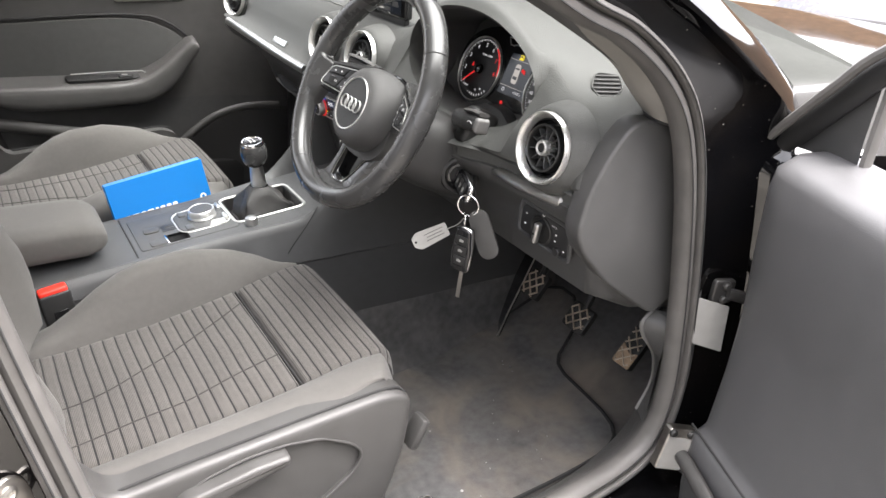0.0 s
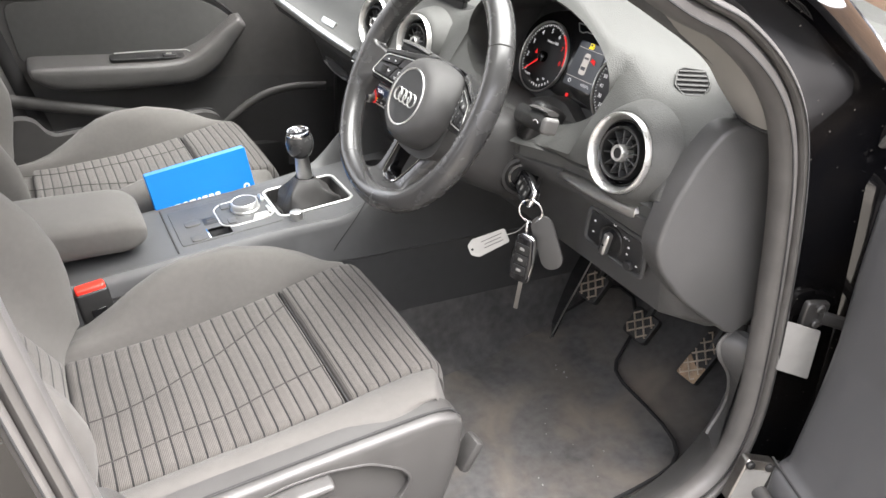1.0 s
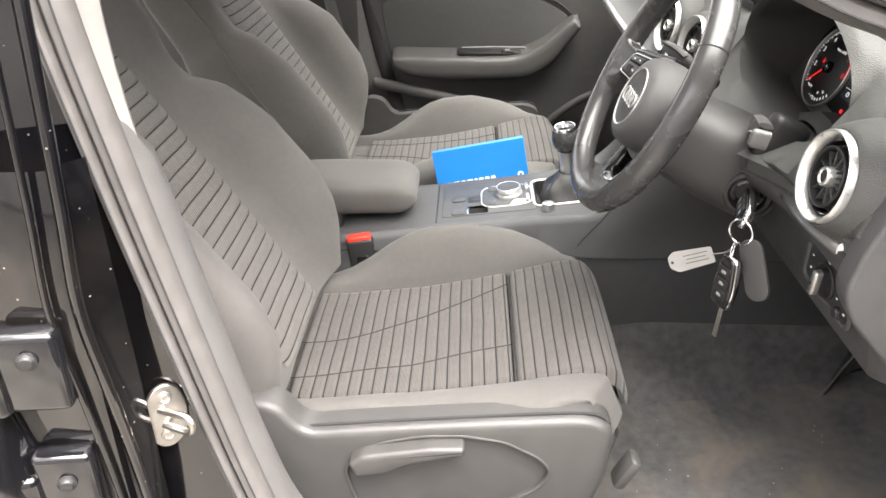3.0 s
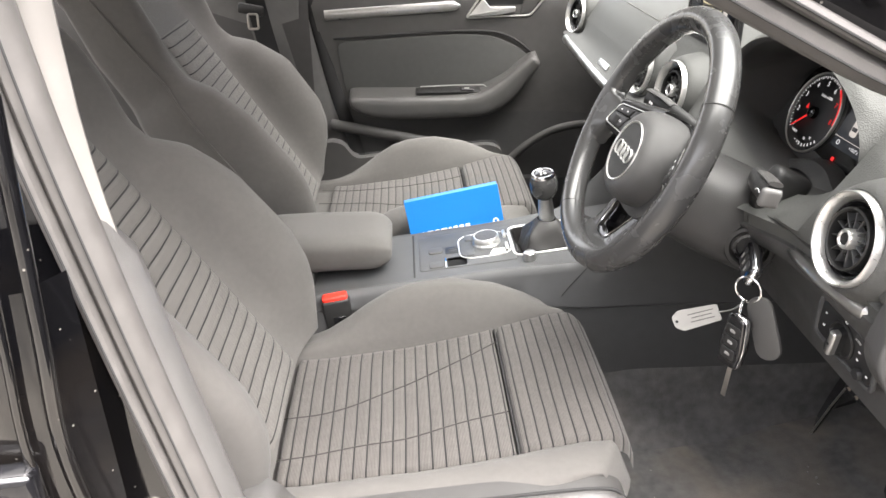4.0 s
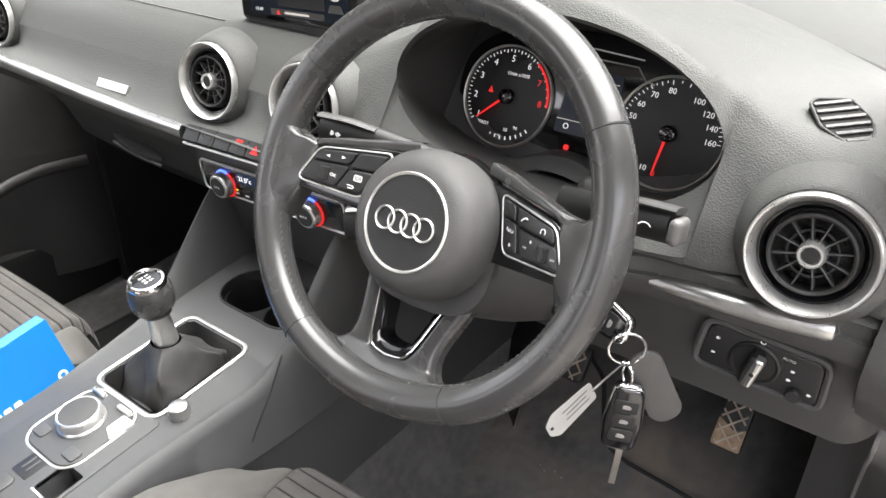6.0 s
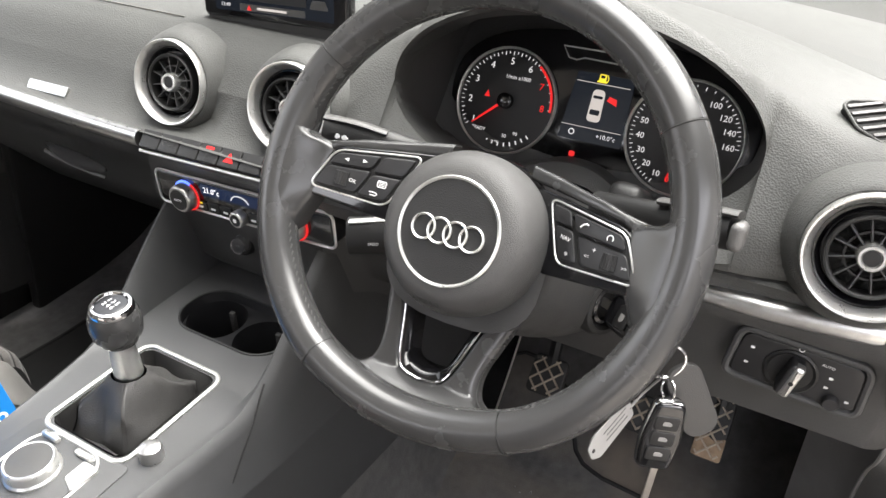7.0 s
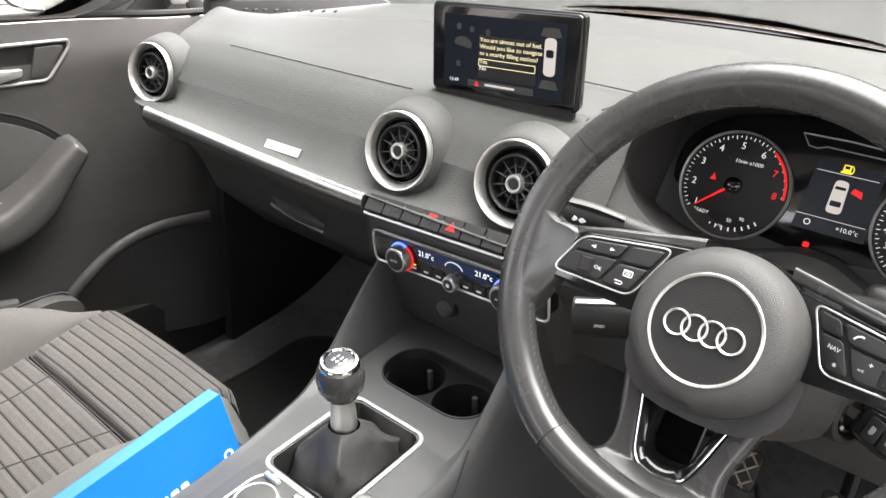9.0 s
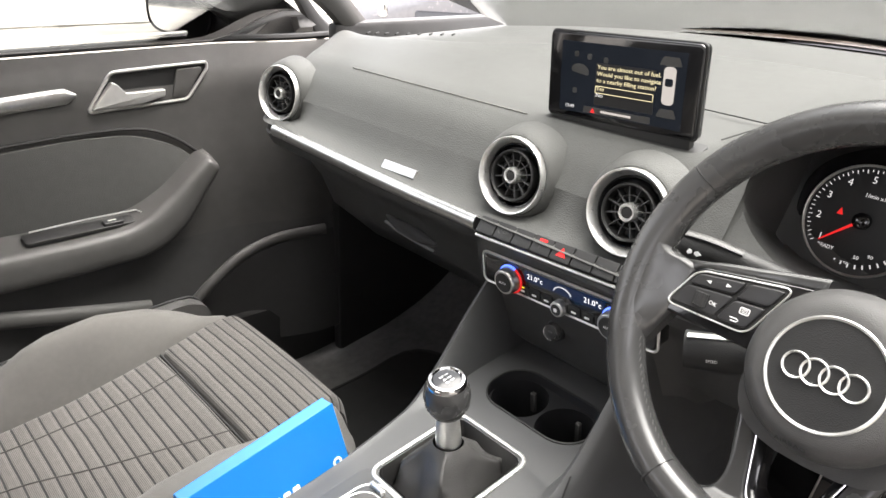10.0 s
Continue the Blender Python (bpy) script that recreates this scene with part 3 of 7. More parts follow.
    for x, z in pts:
        x += 0.085 * ease(y, 0.60, 0.742) ** 1.4 * (1 - ease(x, 0.12, 0.45))
        out.append((0.30 + (x - 0.30) * (0.80 + 0.20 * r), y, 0.86 + (z - 0.86) * (0.80 + 0.20 * r)))
    return out


ys = sorted(set([round(v, 4) for v in np.linspace(-0.655, 0.705, 88)] + [round(e0 + s * 0.037 * math.sin(k), 4) for s, e0 in ((-1, -0.655), (1, 0.705)) for k in np.linspace(0.1, 1.57, 8)]
                + [round(HOOD_Y + s * HOOD_W * math.cos(k), 4) for s in (-1, 1) for k in np.linspace(0, 0.6, 10)]))
dash = thing("dashboard", (0.3, 0, 0.6), "dark grey soft-touch dashboard with silver trim strips and round vents", "dashboard")
skin = loft(fresh(), [dash_ring(y) for y in ys], True, True)
for fc in skin.faces:
    p = fc.calc_center_median()
    e = math.sqrt(max(0.0, 1 - ((p.y - HOOD_Y) / HOOD_W) ** 2))
    fc.material_index = 1 if p.z < strip_z(p.y) - 0.011 and abs(p.y) < 0.70 else 0
    if e > 0.05 and 0.056 < p.x < 0.195 and 0.925 - 0.078 * e < p.z < 0.939 + 0.086 * e:
        fc.material_index = 2
body = part("dash_body", skin, DASH, dash, "grained charcoal soft-touch panel", sharp=50)
body.data.materials.append(LOWDASH)
body.data.materials.append(HOODIN)


def strip(y0, y1, half=0.0105):
    return sweep(fresh(), [(-0.024 - 0.003 * math.sin(math.pi * k), y0 + (y1 - y0) * k, strip_z(y0 + (y1 - y0) * k)) for k in np.linspace(0, 1, 24)], (0.009, half), 12, up=(-0.35, 0, 1))


part("trim_strip", strip(0.106, 0.590), SILVER, dash, "brushed silver trim strip")
rs = [(0.020 - 0.006 * math.sin(math.pi * k), -0.490 - 0.150 * k, 0.827 + 0.007 * k) for k in np.linspace(0, 1, 24)]
part("trim_strip", sweep(fresh(), rs, lambda k: (0.010 * math.sqrt(max(0.04, 1 - max(0.0, (k - 0.93) / 0.07) ** 2)), 0.0105 * math.sqrt(max(0.04, 1 - max(0.0, (k - 0.93) / 0.07) ** 2)) * (0.75 + 0.25 * k)), 14, up=(-0.35, 0, 1)), SILVER, dash, "brushed silver trim strip")
part("badge", slab(fresh(), rrect(0.070, 0.0125, 0.0015), axes((-0.0120, 0.2755, 0.8555), (0, -1, 0.02), (-0.84, 0, 0.54)), -0.004, 0.0016, 0.0005), SILVER, dash, "small satin silver badge")


def vent(y, z, aim, x=0.0030):
    m = axes((x, y, z), (0, -1, 0), aim) @ Matrix.Diagonal((0.89, 0.89, 1, 1))
    v = part("air_vent", lathe(fresh(), [(0.0520, -0.03), (0.0520, 0.002), (0.0516, 0.0065), (0.0504, 0.0084), (0.0488, 0.0080), (0.0470, 0.0055), (0.0438, -0.0015), (0.0428, -0.006), (0.0424, -0.014)], m, 64), RIMS, dash, "round vent with brushed silver rim")
    part("vent_pod", lathe(fresh(), [(0.071, -0.034), (0.0655, -0.018), (0.0600, -0.0065), (0.0560, -0.0010), (0.0535, 0.0004), (0.0522, 0.0), (0.0522, -0.02)], m, 64), DASH, v, "soft flared collar")
    part("barrel", lathe(fresh(), [(0.0430, -0.0030), (0.0408, -0.0012), (0.0385, -0.0030), (0.0365, -0.008), (0.0345, -0.008), (0.0335, -0.030), (0.0, -0.030)], m, 48), GLOSS, v)
    part("inner_ring", lathe(fresh(), [(0.0345, -0.002), (0.0342, 0.0028), (0.0325, 0.0040), (0.0308, 0.0025), (0.0305, -0.012), (0.0345, -0.012), (0.0345, -0.002)], m, 48), HARD, v)
    part("middle_ring", lathe(fresh(), [(0.0205, -0.010), (0.0205, -0.003), (0.0188, -0.003), (0.0188, -0.010), (0.0205, -0.010)], m, 40), HARD, v)
    for k in range(12):
        fin = fresh()
        mk = m @ pose(0, 0, 0, 0, 0, 30 * k + 15)
        box(fin, mk @ Matrix.Translation((0.0205, 0, -0.007)), 0.022, 0.0016, 0.012, 0.0004, 1)
        part("fin", fin, CONSOLE, v)
    part("knob", lathe(fresh(), [(0.0115, -0.012), (0.0112, 0.004), (0.0098, 0.0065), (0.0078, 0.0065), (0.0068, 0.0045), (0.0060, 0.0045)], m, 32), RIMS, v, "chrome centre knob")
    part("knob_face", lathe(fresh(), [(0.0070, 0.003), (0.0066, 0.0052), (0.0, 0.0056)], m, 24), HARD, v)
    return v


for y, z, aim in ((0.080, 0.8955, (-0.98, -0.10, 0.16)), (-0.0830, 0.899, (-0.98, -0.10, 0.16)), (0.615, 0.897, (-0.97, -0.2, 0.14)), (-0.606, 0.899, (-0.98, -0.02, 0.16))):
    vent(y, z, aim, -0.002 if y < -0.5 else 0.0030)

# fine lines and demister slots
def face_at(y, k):
    p = dash_ring(y)[k]
    return V(p)


part("crease_line", sweep(fresh(), [face_at(y, 16) + V((0, 0, 0.0001)) for y in np.linspace(0.125, 0.50, 24)], (0.0012, 0.0006), 6), PILLAR, dash, "raised crease line")
for k in range(9):
    y = 0.655 - 0.011 * k
    p = face_at(y, 10)
    part("demister_slot", box(fresh(), axes(p + V((0.02 + 0.012 * k, 0, 0.0015)), (0.8, 0.6, 0), (0, 0, 1)), 0.020, 0.004, 0.003, 0.001, 1), SEAM, dash)
for pts in ([(0.105, -0.115), (0.20, -0.120), (0.205, -0.03)],):
    part("lid_seam", sweep(fresh(), [(x, y, 0.9722 + 0.05 * (x - 0.2)) for x, y in pts], 0.0008, 6), SEAM, dash)

part("demister_groove", sweep(fresh(), [face_at(y, 4) + V((-0.006, 0, 0.003)) for y in np.linspace(-0.60, 0.64, 60)], (0.011, 0.0035), 8, up=(0, 0, 1)), SEAM, dash, "dark demister groove")

# No hollow is cut: a black lens gives the handle recess its shade.
hl_ = [(-0.0015, 0.315, 0.7745), (0.0030, 0.285, 0.7650), (0.0075, 0.250, 0.7590), (0.0070, 0.215, 0.7595)]
part("glovebox_recess", sweep(fresh(), spl(hl_, 20), lambda k: (0.0055 * math.sin(math.pi * (0.08 + 0.84 * k)), 0.0095 * math.sin(math.pi * (0.08 + 0.84 * k))), 10, up=(0.5, 0, 1)), SEAM, dash, "black lens for the shade in the glovebox handle recess")
part("glovebox_lip", sweep(fresh(), [V(tuple(p)) + V((-0.0035, 0, -0.0085)) for p in spl(hl_, 20)], lambda k: (0.0030 * math.sin(math.pi * (0.06 + 0.88 * k)), 0.0022), 8), LOWDASH, dash)

# speaker grille, end panel
gm = axes((0.1020, -0.5880, 0.9640), (0.12, -0.95, 0.10), (-0.50, -0.20, 0.84))
gr_o = rounded([(-0.0150, -0.0055), (-0.0262, 0.0162), (-0.0225, 0.0222), (0.0031, 0.0292), (0.0195, 0.0139), (0.0233, 0.0052), (0.0242, -0.0218), (0.0180, -0.0234)], 0.003)
part("grille_recess", slab(fresh(), gr_o, gm, -0.006, 0.0008, 0.0004), SEAM, dash, "black grille recess")
part("grille_frame", sweep(fresh(), [gm @ V((p[0], p[1], 0.0008)) for p in gr_o], 0.0014, 8, True), DASH, dash)
for k in range(7):
    across, along = V((-0.416, 0.909)), V((0.909, 0.416))
    h = -0.0235 + 0.0078 * k
    cut = []
    for p, q in zip(gr_o, gr_o[1:] + gr_o[:1]):
        p, q = V(p), V(q)
        u, w = p.dot(across) - h, q.dot(across) - h
        if u * w < 0:
            cut.append(p.lerp(q, u / (u - w)).dot(along))
    lo, hi = min(cut), max(cut)
    mid = across * h + along * (lo + hi) / 2
    part("slat", box(fresh(), gm @ pose(mid.x, mid.y, 0.0014, 0, 0, 24.6), max(0.004, hi - lo - 0.003), 0.0036, 0.0024, 0.0006, 1), TRIM, dash)
em = axes((0.10, -0.692, 0.82), (1, 0, 0), (-0.12, -1, -0.02))
end = rounded([(-0.102, -0.004), (-0.094, 0.050), (-0.071, 0.104), (-0.046, 0.138), (0.03, 0.128), (0.085, 0.05), (0.10, -0.11), (0.058, -0.152), (-0.040, -0.084), (-0.088, -0.034)], 0.020)
part("end_panel", slab(fresh(), end, em, -0.02, 0.0105, 0.005), LOWDASH, dash, "smooth charcoal end panel")

# centre buttons and climate panel
bm_row = thing("button_row", (-0.02, 0, 0.82), "row of black dashboard buttons with red hazard triangle", "button panel")
ROW = axes((-0.0225, -0.0065, 0.8380), (0, -1, 0.050), (-0.80, 0, 0.60))
for k in range(8):
    m = ROW @ Matrix.Translation((-0.0935 + 0.0282 * k, 0, 0))
    b = part("button", slab(fresh(), rrect(0.0270, 0.021, 0.002), m, -0.012, 0.004, 0.0012), HARD, bm_row)
    if k == 4:
        part("triangle", slab(fresh(), [(-0.0065, -0.005), (0.0065, -0.005), (0, 0.0055)], m, 0.003, 0.0045), LIT_RED, b, "lit red hazard triangle")
    elif k == 3:
        part("indicator", slab(fresh(), rrect(0.011, 0.003, 0.001, 2, 0, 0.006), m, 0.003, 0.0045), LIT_RED, b, "lit red bar")
        lettering("button_text", "P", m @ Matrix.Translation((-0.002, -0.003, 0.004)), 0.006, TRIM, b)
    elif k in (1, 6):
        lettering("button_text", "OFF", m @ Matrix.Translation((0.003, -0.001, 0.004)), 0.0052, TRIM, b)
        part("symbol", sweep(fresh(), [m @ V((-0.006 + 0.0022 * math.cos(a), -0.001 + 0.0026 * math.sin(a), 0.0042)) for a in np.linspace(0.5, 5.2, 12)], 0.0004, 6), TRIM, b)
part("lower_line", sweep(fresh(), [ROW @ V((-0.108, -0.0135, -0.002)), ROW @ V((0.118, -0.0135, -0.002))], 0.0020, 8), SATIN, bm_row)

clim = thing("climate_panel", (0, 0, 0.77), "gloss black climate control panel with chrome dials", "control panel")
cm = axes((0.0005, -0.015, 0.7765), (0, -1, 0.050), (-0.985, 0, -0.12))
part("panel", slab(fresh(), rrect(0.252, 0.038, 0.006), cm, -0.02, 0.0035, 0.0015), GLOSS, clim)
ring = rrect(0.257, 0.042, 0.008, 6)
part("surround", sweep(fresh(), [cm @ V((p[0], p[1], 0.0025)) for p in ring], 0.0016, 8, True), SATIN, clim, "satin silver surround")
for x in (-0.078, 0.078):
    dm = cm @ Matrix.Translation((x, -0.002, 0.003))
    d = part("temperature_dial", lathe(fresh(), [(0.0165, 0), (0.0165, 0.012), (0.0155, 0.0155), (0.0145, 0.0165), (0.0, 0.0165)], dm, 36), SILVER, clim, "ribbed silver dial")
    part("dial_cap", lathe(fresh(), [(0.0125, 0.0165), (0.0122, 0.0175), (0, 0.0175)], dm, 32), HARD, d)
    lettering("dial_text", "AUTO", dm @ Matrix.Translation((0, 0, 0.0175)), 0.0042, WHITE, d)
    for mat, a0, a1 in ((LIT_RED, -95, 60), (LIT_BLUE, 62, 165)):
        arc = [dm @ V((0.0178 * math.cos(radians(a)), 0.0178 * math.sin(radians(a)), 0.0035)) for a in np.linspace(a0, a1, 16)]
        part("glow_ring", sweep(fresh(), arc, 0.0011, 6), mat, d, "lit ring")
part("display", slab(fresh(), rrect(0.118, 0.014, 0.002, 4, 0.002, 0.0095), cm, 0.003, 0.0042), CLIMATE, clim, "small climate display")
for x in (-0.040, 0.045):
    lettering("temperature_text", "21.0\u00b0c", cm @ Matrix.Translation((x, 0.0095, 0.0042)), 0.0096, LIT_DIGIT, clim)
part("airflow_symbol", sweep(fresh(), [cm @ V((0.002 + 0.013 * math.cos(a), 0.004 + 0.009 * math.sin(a), 0.0046)) for a in np.linspace(0.2, 2.94, 14)], 0.0007, 6), LIT_WHITE, clim)
for k, x in enumerate((-0.060, -0.041, -0.022, 0.019, 0.038, 0.057)):
    b = part("key", slab(fresh(), rrect(0.0175, 0.0125, 0.0015, 4, x, -0.0115), cm, 0.003, 0.0052, 0.0006), HARD, clim)
    part("symbol", slab(fresh(), rrect(0.007, 0.0025, 0.0008, 2, x, -0.0125), cm, 0.005, 0.0056), WHITE, b)
    if k == 0:
        part("indicator", slab(fresh(), rrect(0.007, 0.0018, 0.0005, 2, x, -0.0075), cm, 0.005, 0.0057), LIT_YELLOW, b)
fan = cm @ Matrix.Translation((0.0, -0.0125, 0.003))
d = part("fan_dial", lathe(fresh(), [(0.0098, 0), (0.0098, 0.008), (0.0092, 0.0105), (0.0084, 0.0112), (0, 0.0112)], fan, 36), SILVER, clim, "ribbed silver fan dial")
part("dial_cap", lathe(fresh(), [(0.0070, 0.0112), (0.0068, 0.0118), (0, 0.0118)], fan, 28), HARD, d)
part("symbol", slab(fresh(), rrect(0.0045, 0.0045, 0.001, 2), fan, 0.0117, 0.0122), WHITE, d)
SOCKET = (0.030, 0.0130, 0.7085)
sock = thing("power_socket", SOCKET, "black socket cover with chrome ring", "socket")
sm = axes(SOCKET, (0, -1, 0), (-0.97, -0.1, 0.2))
part("ring", lathe(fresh(), [(0.0135, -0.02), (0.0135, 0.002), (0.0125, 0.0035), (0.0112, 0.003), (0.0108, -0.01)], sm, 32), HARD, sock)
part("cover", lathe(fresh(), [(0.0108, -0.01), (0.0108, 0.009), (0.0104, 0.0125), (0.0094, 0.0140), (0.0086, 0.0130), (0.0084, 0.0110)], sm, 32), CHROME, sock, "chrome ring")
part("cap", lathe(fresh(), [(0.0086, 0.009), (0.0084, 0.0118), (0.0070, 0.0126), (0, 0.0128)], sm, 28), HARD, sock, "black cap")
part("mark", slab(fresh(), rrect(0.0060, 0.0022, 0.0008, 2), sm, 0.0126, 0.0131), TRIM, sock)

# instrument cluster
clus = thing("instrument_cluster", (0.14, -0.347, 0.88), "instrument cluster with two lit dials and a display", "instrument cluster")
km = axes((0.143, -0.347, 0.914), (0, -1, 0), (-0.955, 0, 0.295))
back_line = [(0.158 * math.copysign(abs(math.cos(a)) ** 0.75, math.cos(a)), 0.006 + 0.074 * math.copysign(abs(math.sin(a)) ** 0.8, math.sin(a))) for a in np.linspace(0, 2 * math.pi, 56, endpoint=False)]
part("face", slab(fresh(), back_line, km, -0.02, 0.0, 0.003), GLOSS, clus)


def gauge(x, numbers, angles, size, ticks, needle, red_from=None):
    m = km @ Matrix.Translation((x, -0.002, 0.001))
    g = part("dial", lathe(fresh(), [(0.0535, -0.002), (0.0535, 0.0), (0.0, 0.0)], m, 64), DIAL, clus)
    part("dial_ring", lathe(fresh(), [(0.0555, -0.002), (0.0555, 0.003), (0.0545, 0.004), (0.0532, 0.003), (0.0532, -0.002)], m, 64), SATIN, g, "silver dial ring")
    for k, text in enumerate(numbers):
        a = radians(angles[k])
        lettering("figure", text, m @ Matrix.Translation((0.0405 * math.cos(a), 0.0405 * math.sin(a), 0.0)), size, LIT_RED if red_from and k >= red_from else LIT_WHITE, g)
    lines = fresh()
    for k in range(ticks + 1):
        a = float(np.interp(k * (len(angles) - 1) / ticks, range(len(angles)), angles))
        mk = m @ pose(0, 0, 0, 0, 0, a)
        big = 0.0035 if k % 2 == 0 else 0.002
        box(lines, mk @ Matrix.Translation((0.0505 - big / 2, 0, 0.0006)), big, 0.0007, 0.0006, 0)
    part("tick_marks", lines, LIT_WHITE, g)
    nd = fresh()
    mk = m @ pose(0, 0, 0.004, 0, 0, needle)
    slab(nd, [(-0.004, -0.0016), (0.042, -0.0006), (0.042, 0.0006), (-0.004, 0.0016)], mk, 0, 0.001)
    part("needle", nd, LIT_RED, g, "red needle")
    part("hub", lathe(fresh(), [(0.0085, 0.0), (0.008, 0.006), (0.0055, 0.0075), (0, 0.0075)], m, 28), GLOSS, g)
    return m, g


m, g = gauge(-0.092, list("12345678"), [218 - 31.3 * k for k in range(8)], 0.0098, 42, 222, 6)
lettering("caption", "1/min x1000", m @ Matrix.Translation((0.008, 0.025, 0)), 0.0056, LIT_WHITE, g)
for txt, px, py in (("READY", -0.024, -0.033), ("OFF", -0.003, -0.044)):
    lettering("caption", txt, m @ Matrix.Translation((px, py, 0)), 0.0052, LIT_WHITE, g)
part("red_zone", sweep(fresh(), [m @ V((0.0495 * math.cos(radians(a)), 0.0495 * math.sin(radians(a)), 0.0008)) for a in np.linspace(54, -3, 18)], 0.0013, 6), LIT_RED, g)
part("warning_lamp", slab(fresh(), [(-0.003, -0.003), (0.003, -0.003), (0, 0.004)], m @ Matrix.Translation((-0.022, 0.004, 0)), 0, 0.0006), LIT_RED, g)
for k, a in enumerate(np.linspace(-105, -45, 8)):
    part("small_tick", box(fresh(), m @ pose(0, 0, 0, 0, 0, a) @ Matrix.Translation((0.045, 0, 0.0006)), 0.004, 0.0012, 0.0006, 0), LIT_WHITE, g)
for txt, a in (("50", -80), ("90", -60)):
    lettering("caption", txt, m @ Matrix.Translation((0.036 * math.cos(radians(a)), 0.036 * math.sin(radians(a)), 0)), 0.0052, LIT_WHITE, g)
m, g = gauge(0.092, ["10", "20", "30", "40", "50", "60", "70", "80", "100", "120", "140", "160"], [246, 227, 207, 187, 167, 147, 125, 100, 60, 38, 19, 0], 0.0080, 44, 263)
lettering("figure", "0", m @ Matrix.Translation((-0.005, -0.0405, 0)), 0.0082, LIT_RED, g)
dm = km @ Matrix.Translation((0.003, 0.0085, 0.0006)) @ Matrix.Diagonal((0.93, 0.93, 1, 1))
disp = part("display", slab(fresh(), rounded([(-0.034, -0.036), (0.036, -0.036), (0.034, 0.036), (-0.028, 0.036)], 0.002), dm, 0.0, 0.0008), SCREEN, clus)
part("display_line", box(fresh(), dm @ Matrix.Translation((0.002, 0.026, 0.0012)), 0.058, 0.0007, 0.0005, 0), LIT_GREY, disp)
part("display_line", box(fresh(), dm @ Matrix.Translation((0.0, -0.021, 0.0012)), 0.066, 0.0007, 0.0005, 0), LIT_GREY, disp)
part("car_picture", slab(fresh(), rounded([(-0.0075, -0.017), (0.0075, -0.017), (0.0065, 0.017), (-0.0065, 0.017)], 0.005), dm @ Matrix.Translation((0.0, 0.003, 0)), 0.0008, 0.0016), LIT_GREY, disp)
for cy, ch in ((-0.004, 0.0055), (0.012, 0.003)):
    part("car_glass", slab(fresh(), rrect(0.0105, ch, 0.0015), dm @ Matrix.Translation((0, cy, 0)), 0.0012, 0.0022), SCREEN, disp)
part("door_warning", slab(fresh(), [(0.010, 0.010), (0.021, 0.006), (0.020, 0.013), (0.012, 0.015)], dm, 0.0008, 0.0016), LIT_RED, disp)
pump = slab(fresh(), rrect(0.0075, 0.0085, 0.0012, 3, 0.0, 0.032), dm, 0.0008, 0.0016)
slab(pump, rrect(0.0105, 0.0016, 0.0006, 2, 0.0, 0.0283), dm, 0.0008, 0.0016)
part("fuel_symbol", pump, LIT_YELLOW, disp)
part("pump_window", slab(fresh(), rrect(0.0045, 0.0030, 0.0006, 2, 0.0, 0.0335), dm, 0.0016, 0.0020), SCREEN, disp)
part("pump_hose", sweep(fresh(), spl([dm @ V((0.0037, 0.029, 0.0012)), dm @ V((0.0058, 0.0295, 0.0012)), dm @ V((0.0060, 0.033, 0.0012)), dm @ V((0.0042, 0.036, 0.0012))], 8), 0.0005, 6), LIT_YELLOW, disp)
lettering("caption", "+10.0\u00b0c", dm @ Matrix.Translation((0.018, -0.028, 0.0008)), 0.0068, LIT_WHITE, disp)
part("eco_symbol", lathe(fresh(), [(0.0033, 0), (0.0033, 0.0006), (0.0024, 0.0006), (0.0024, 0)], dm @ Matrix.Translation((-0.02, -0.028, 0.0008)), 16), LIT_WHITE, disp)
part("brake_lamp", slab(fresh(), rrect(0.006, 0.0055, 0.002), km @ Matrix.Translation((-0.010, -0.039, 0)), 0.0004, 0.0012), LIT_RED, clus)
part("upper_trim", sweep(fresh(), [km @ V(p) for p in ((0.050, 0.061, 0.001), (0.0, 0.0635, 0.001), (-0.044, 0.063, 0.001), (-0.036, 0.0525, 0.001), (-0.028, 0.0515, 0.001), (-0.020, 0.0545, 0.001), (0.046, 0.0535, 0.001), (0.056, 0.042, 0.001), (0.066, 0.040, 0.001))], 0.0008, 6), SATIN, clus)

low_run = spl([(-0.150, -0.050, 0.020), (-0.115, -0.066, 0.022), (-0.080, -0.071, 0.023), (-0.045, -0.060, 0.023), (-0.015, -0.049, 0.023), (0.020, -0.050, 0.023), (0.048, -0.062, 0.023), (0.080, -0.073, 0.023), (0.115, -0.070, 0.022), (0.150, -0.050, 0.020)], 40)
part("lower_bezel", loft(fresh(), [[km @ V((p[0], p[1] + 0.006, 0.0)) for p in low_run], [km @ V((p[0], p[1] + 0.004, p[2] * 0.6)) for p in low_run], [km @ V((p[0], p[1], p[2])) for p in low_run], [km @ V((p[0] * 1.01, p[1] - 0.004, p[2] + 0.002)) for p in low_run], [km @ V((p[0] * 1.03, p[1] - 0.016, p[2] + 0.012)) for p in low_run]]), LOWDASH, clus, "smooth stepped lower bezel", sharp=30)

lin = []
for y in [HOOD_Y + 0.162 * math.sin(k) for k in np.linspace(-1.5, 1.5, 40)]:
    e = math.sqrt(max(0, 1 - ((y - HOOD_Y) / HOOD_W) ** 2))
    lt = V((0.045, 0.939)) + V((-0.002, 0.089)) * e
    it = V((0.188, 0.939 + 0.062 * e ** 0.3))
    row = [lt + V((0.012, -0.0045)), lt.lerp(it, 0.5) + V((0.0, -0.0045)), it + V((0.010, -0.0045))]
    lin.append([(p.x, y, p.y) for p in row])
part("hood_liner", loft(fresh(), lin), HOODIN, clus, "dark hood liner")

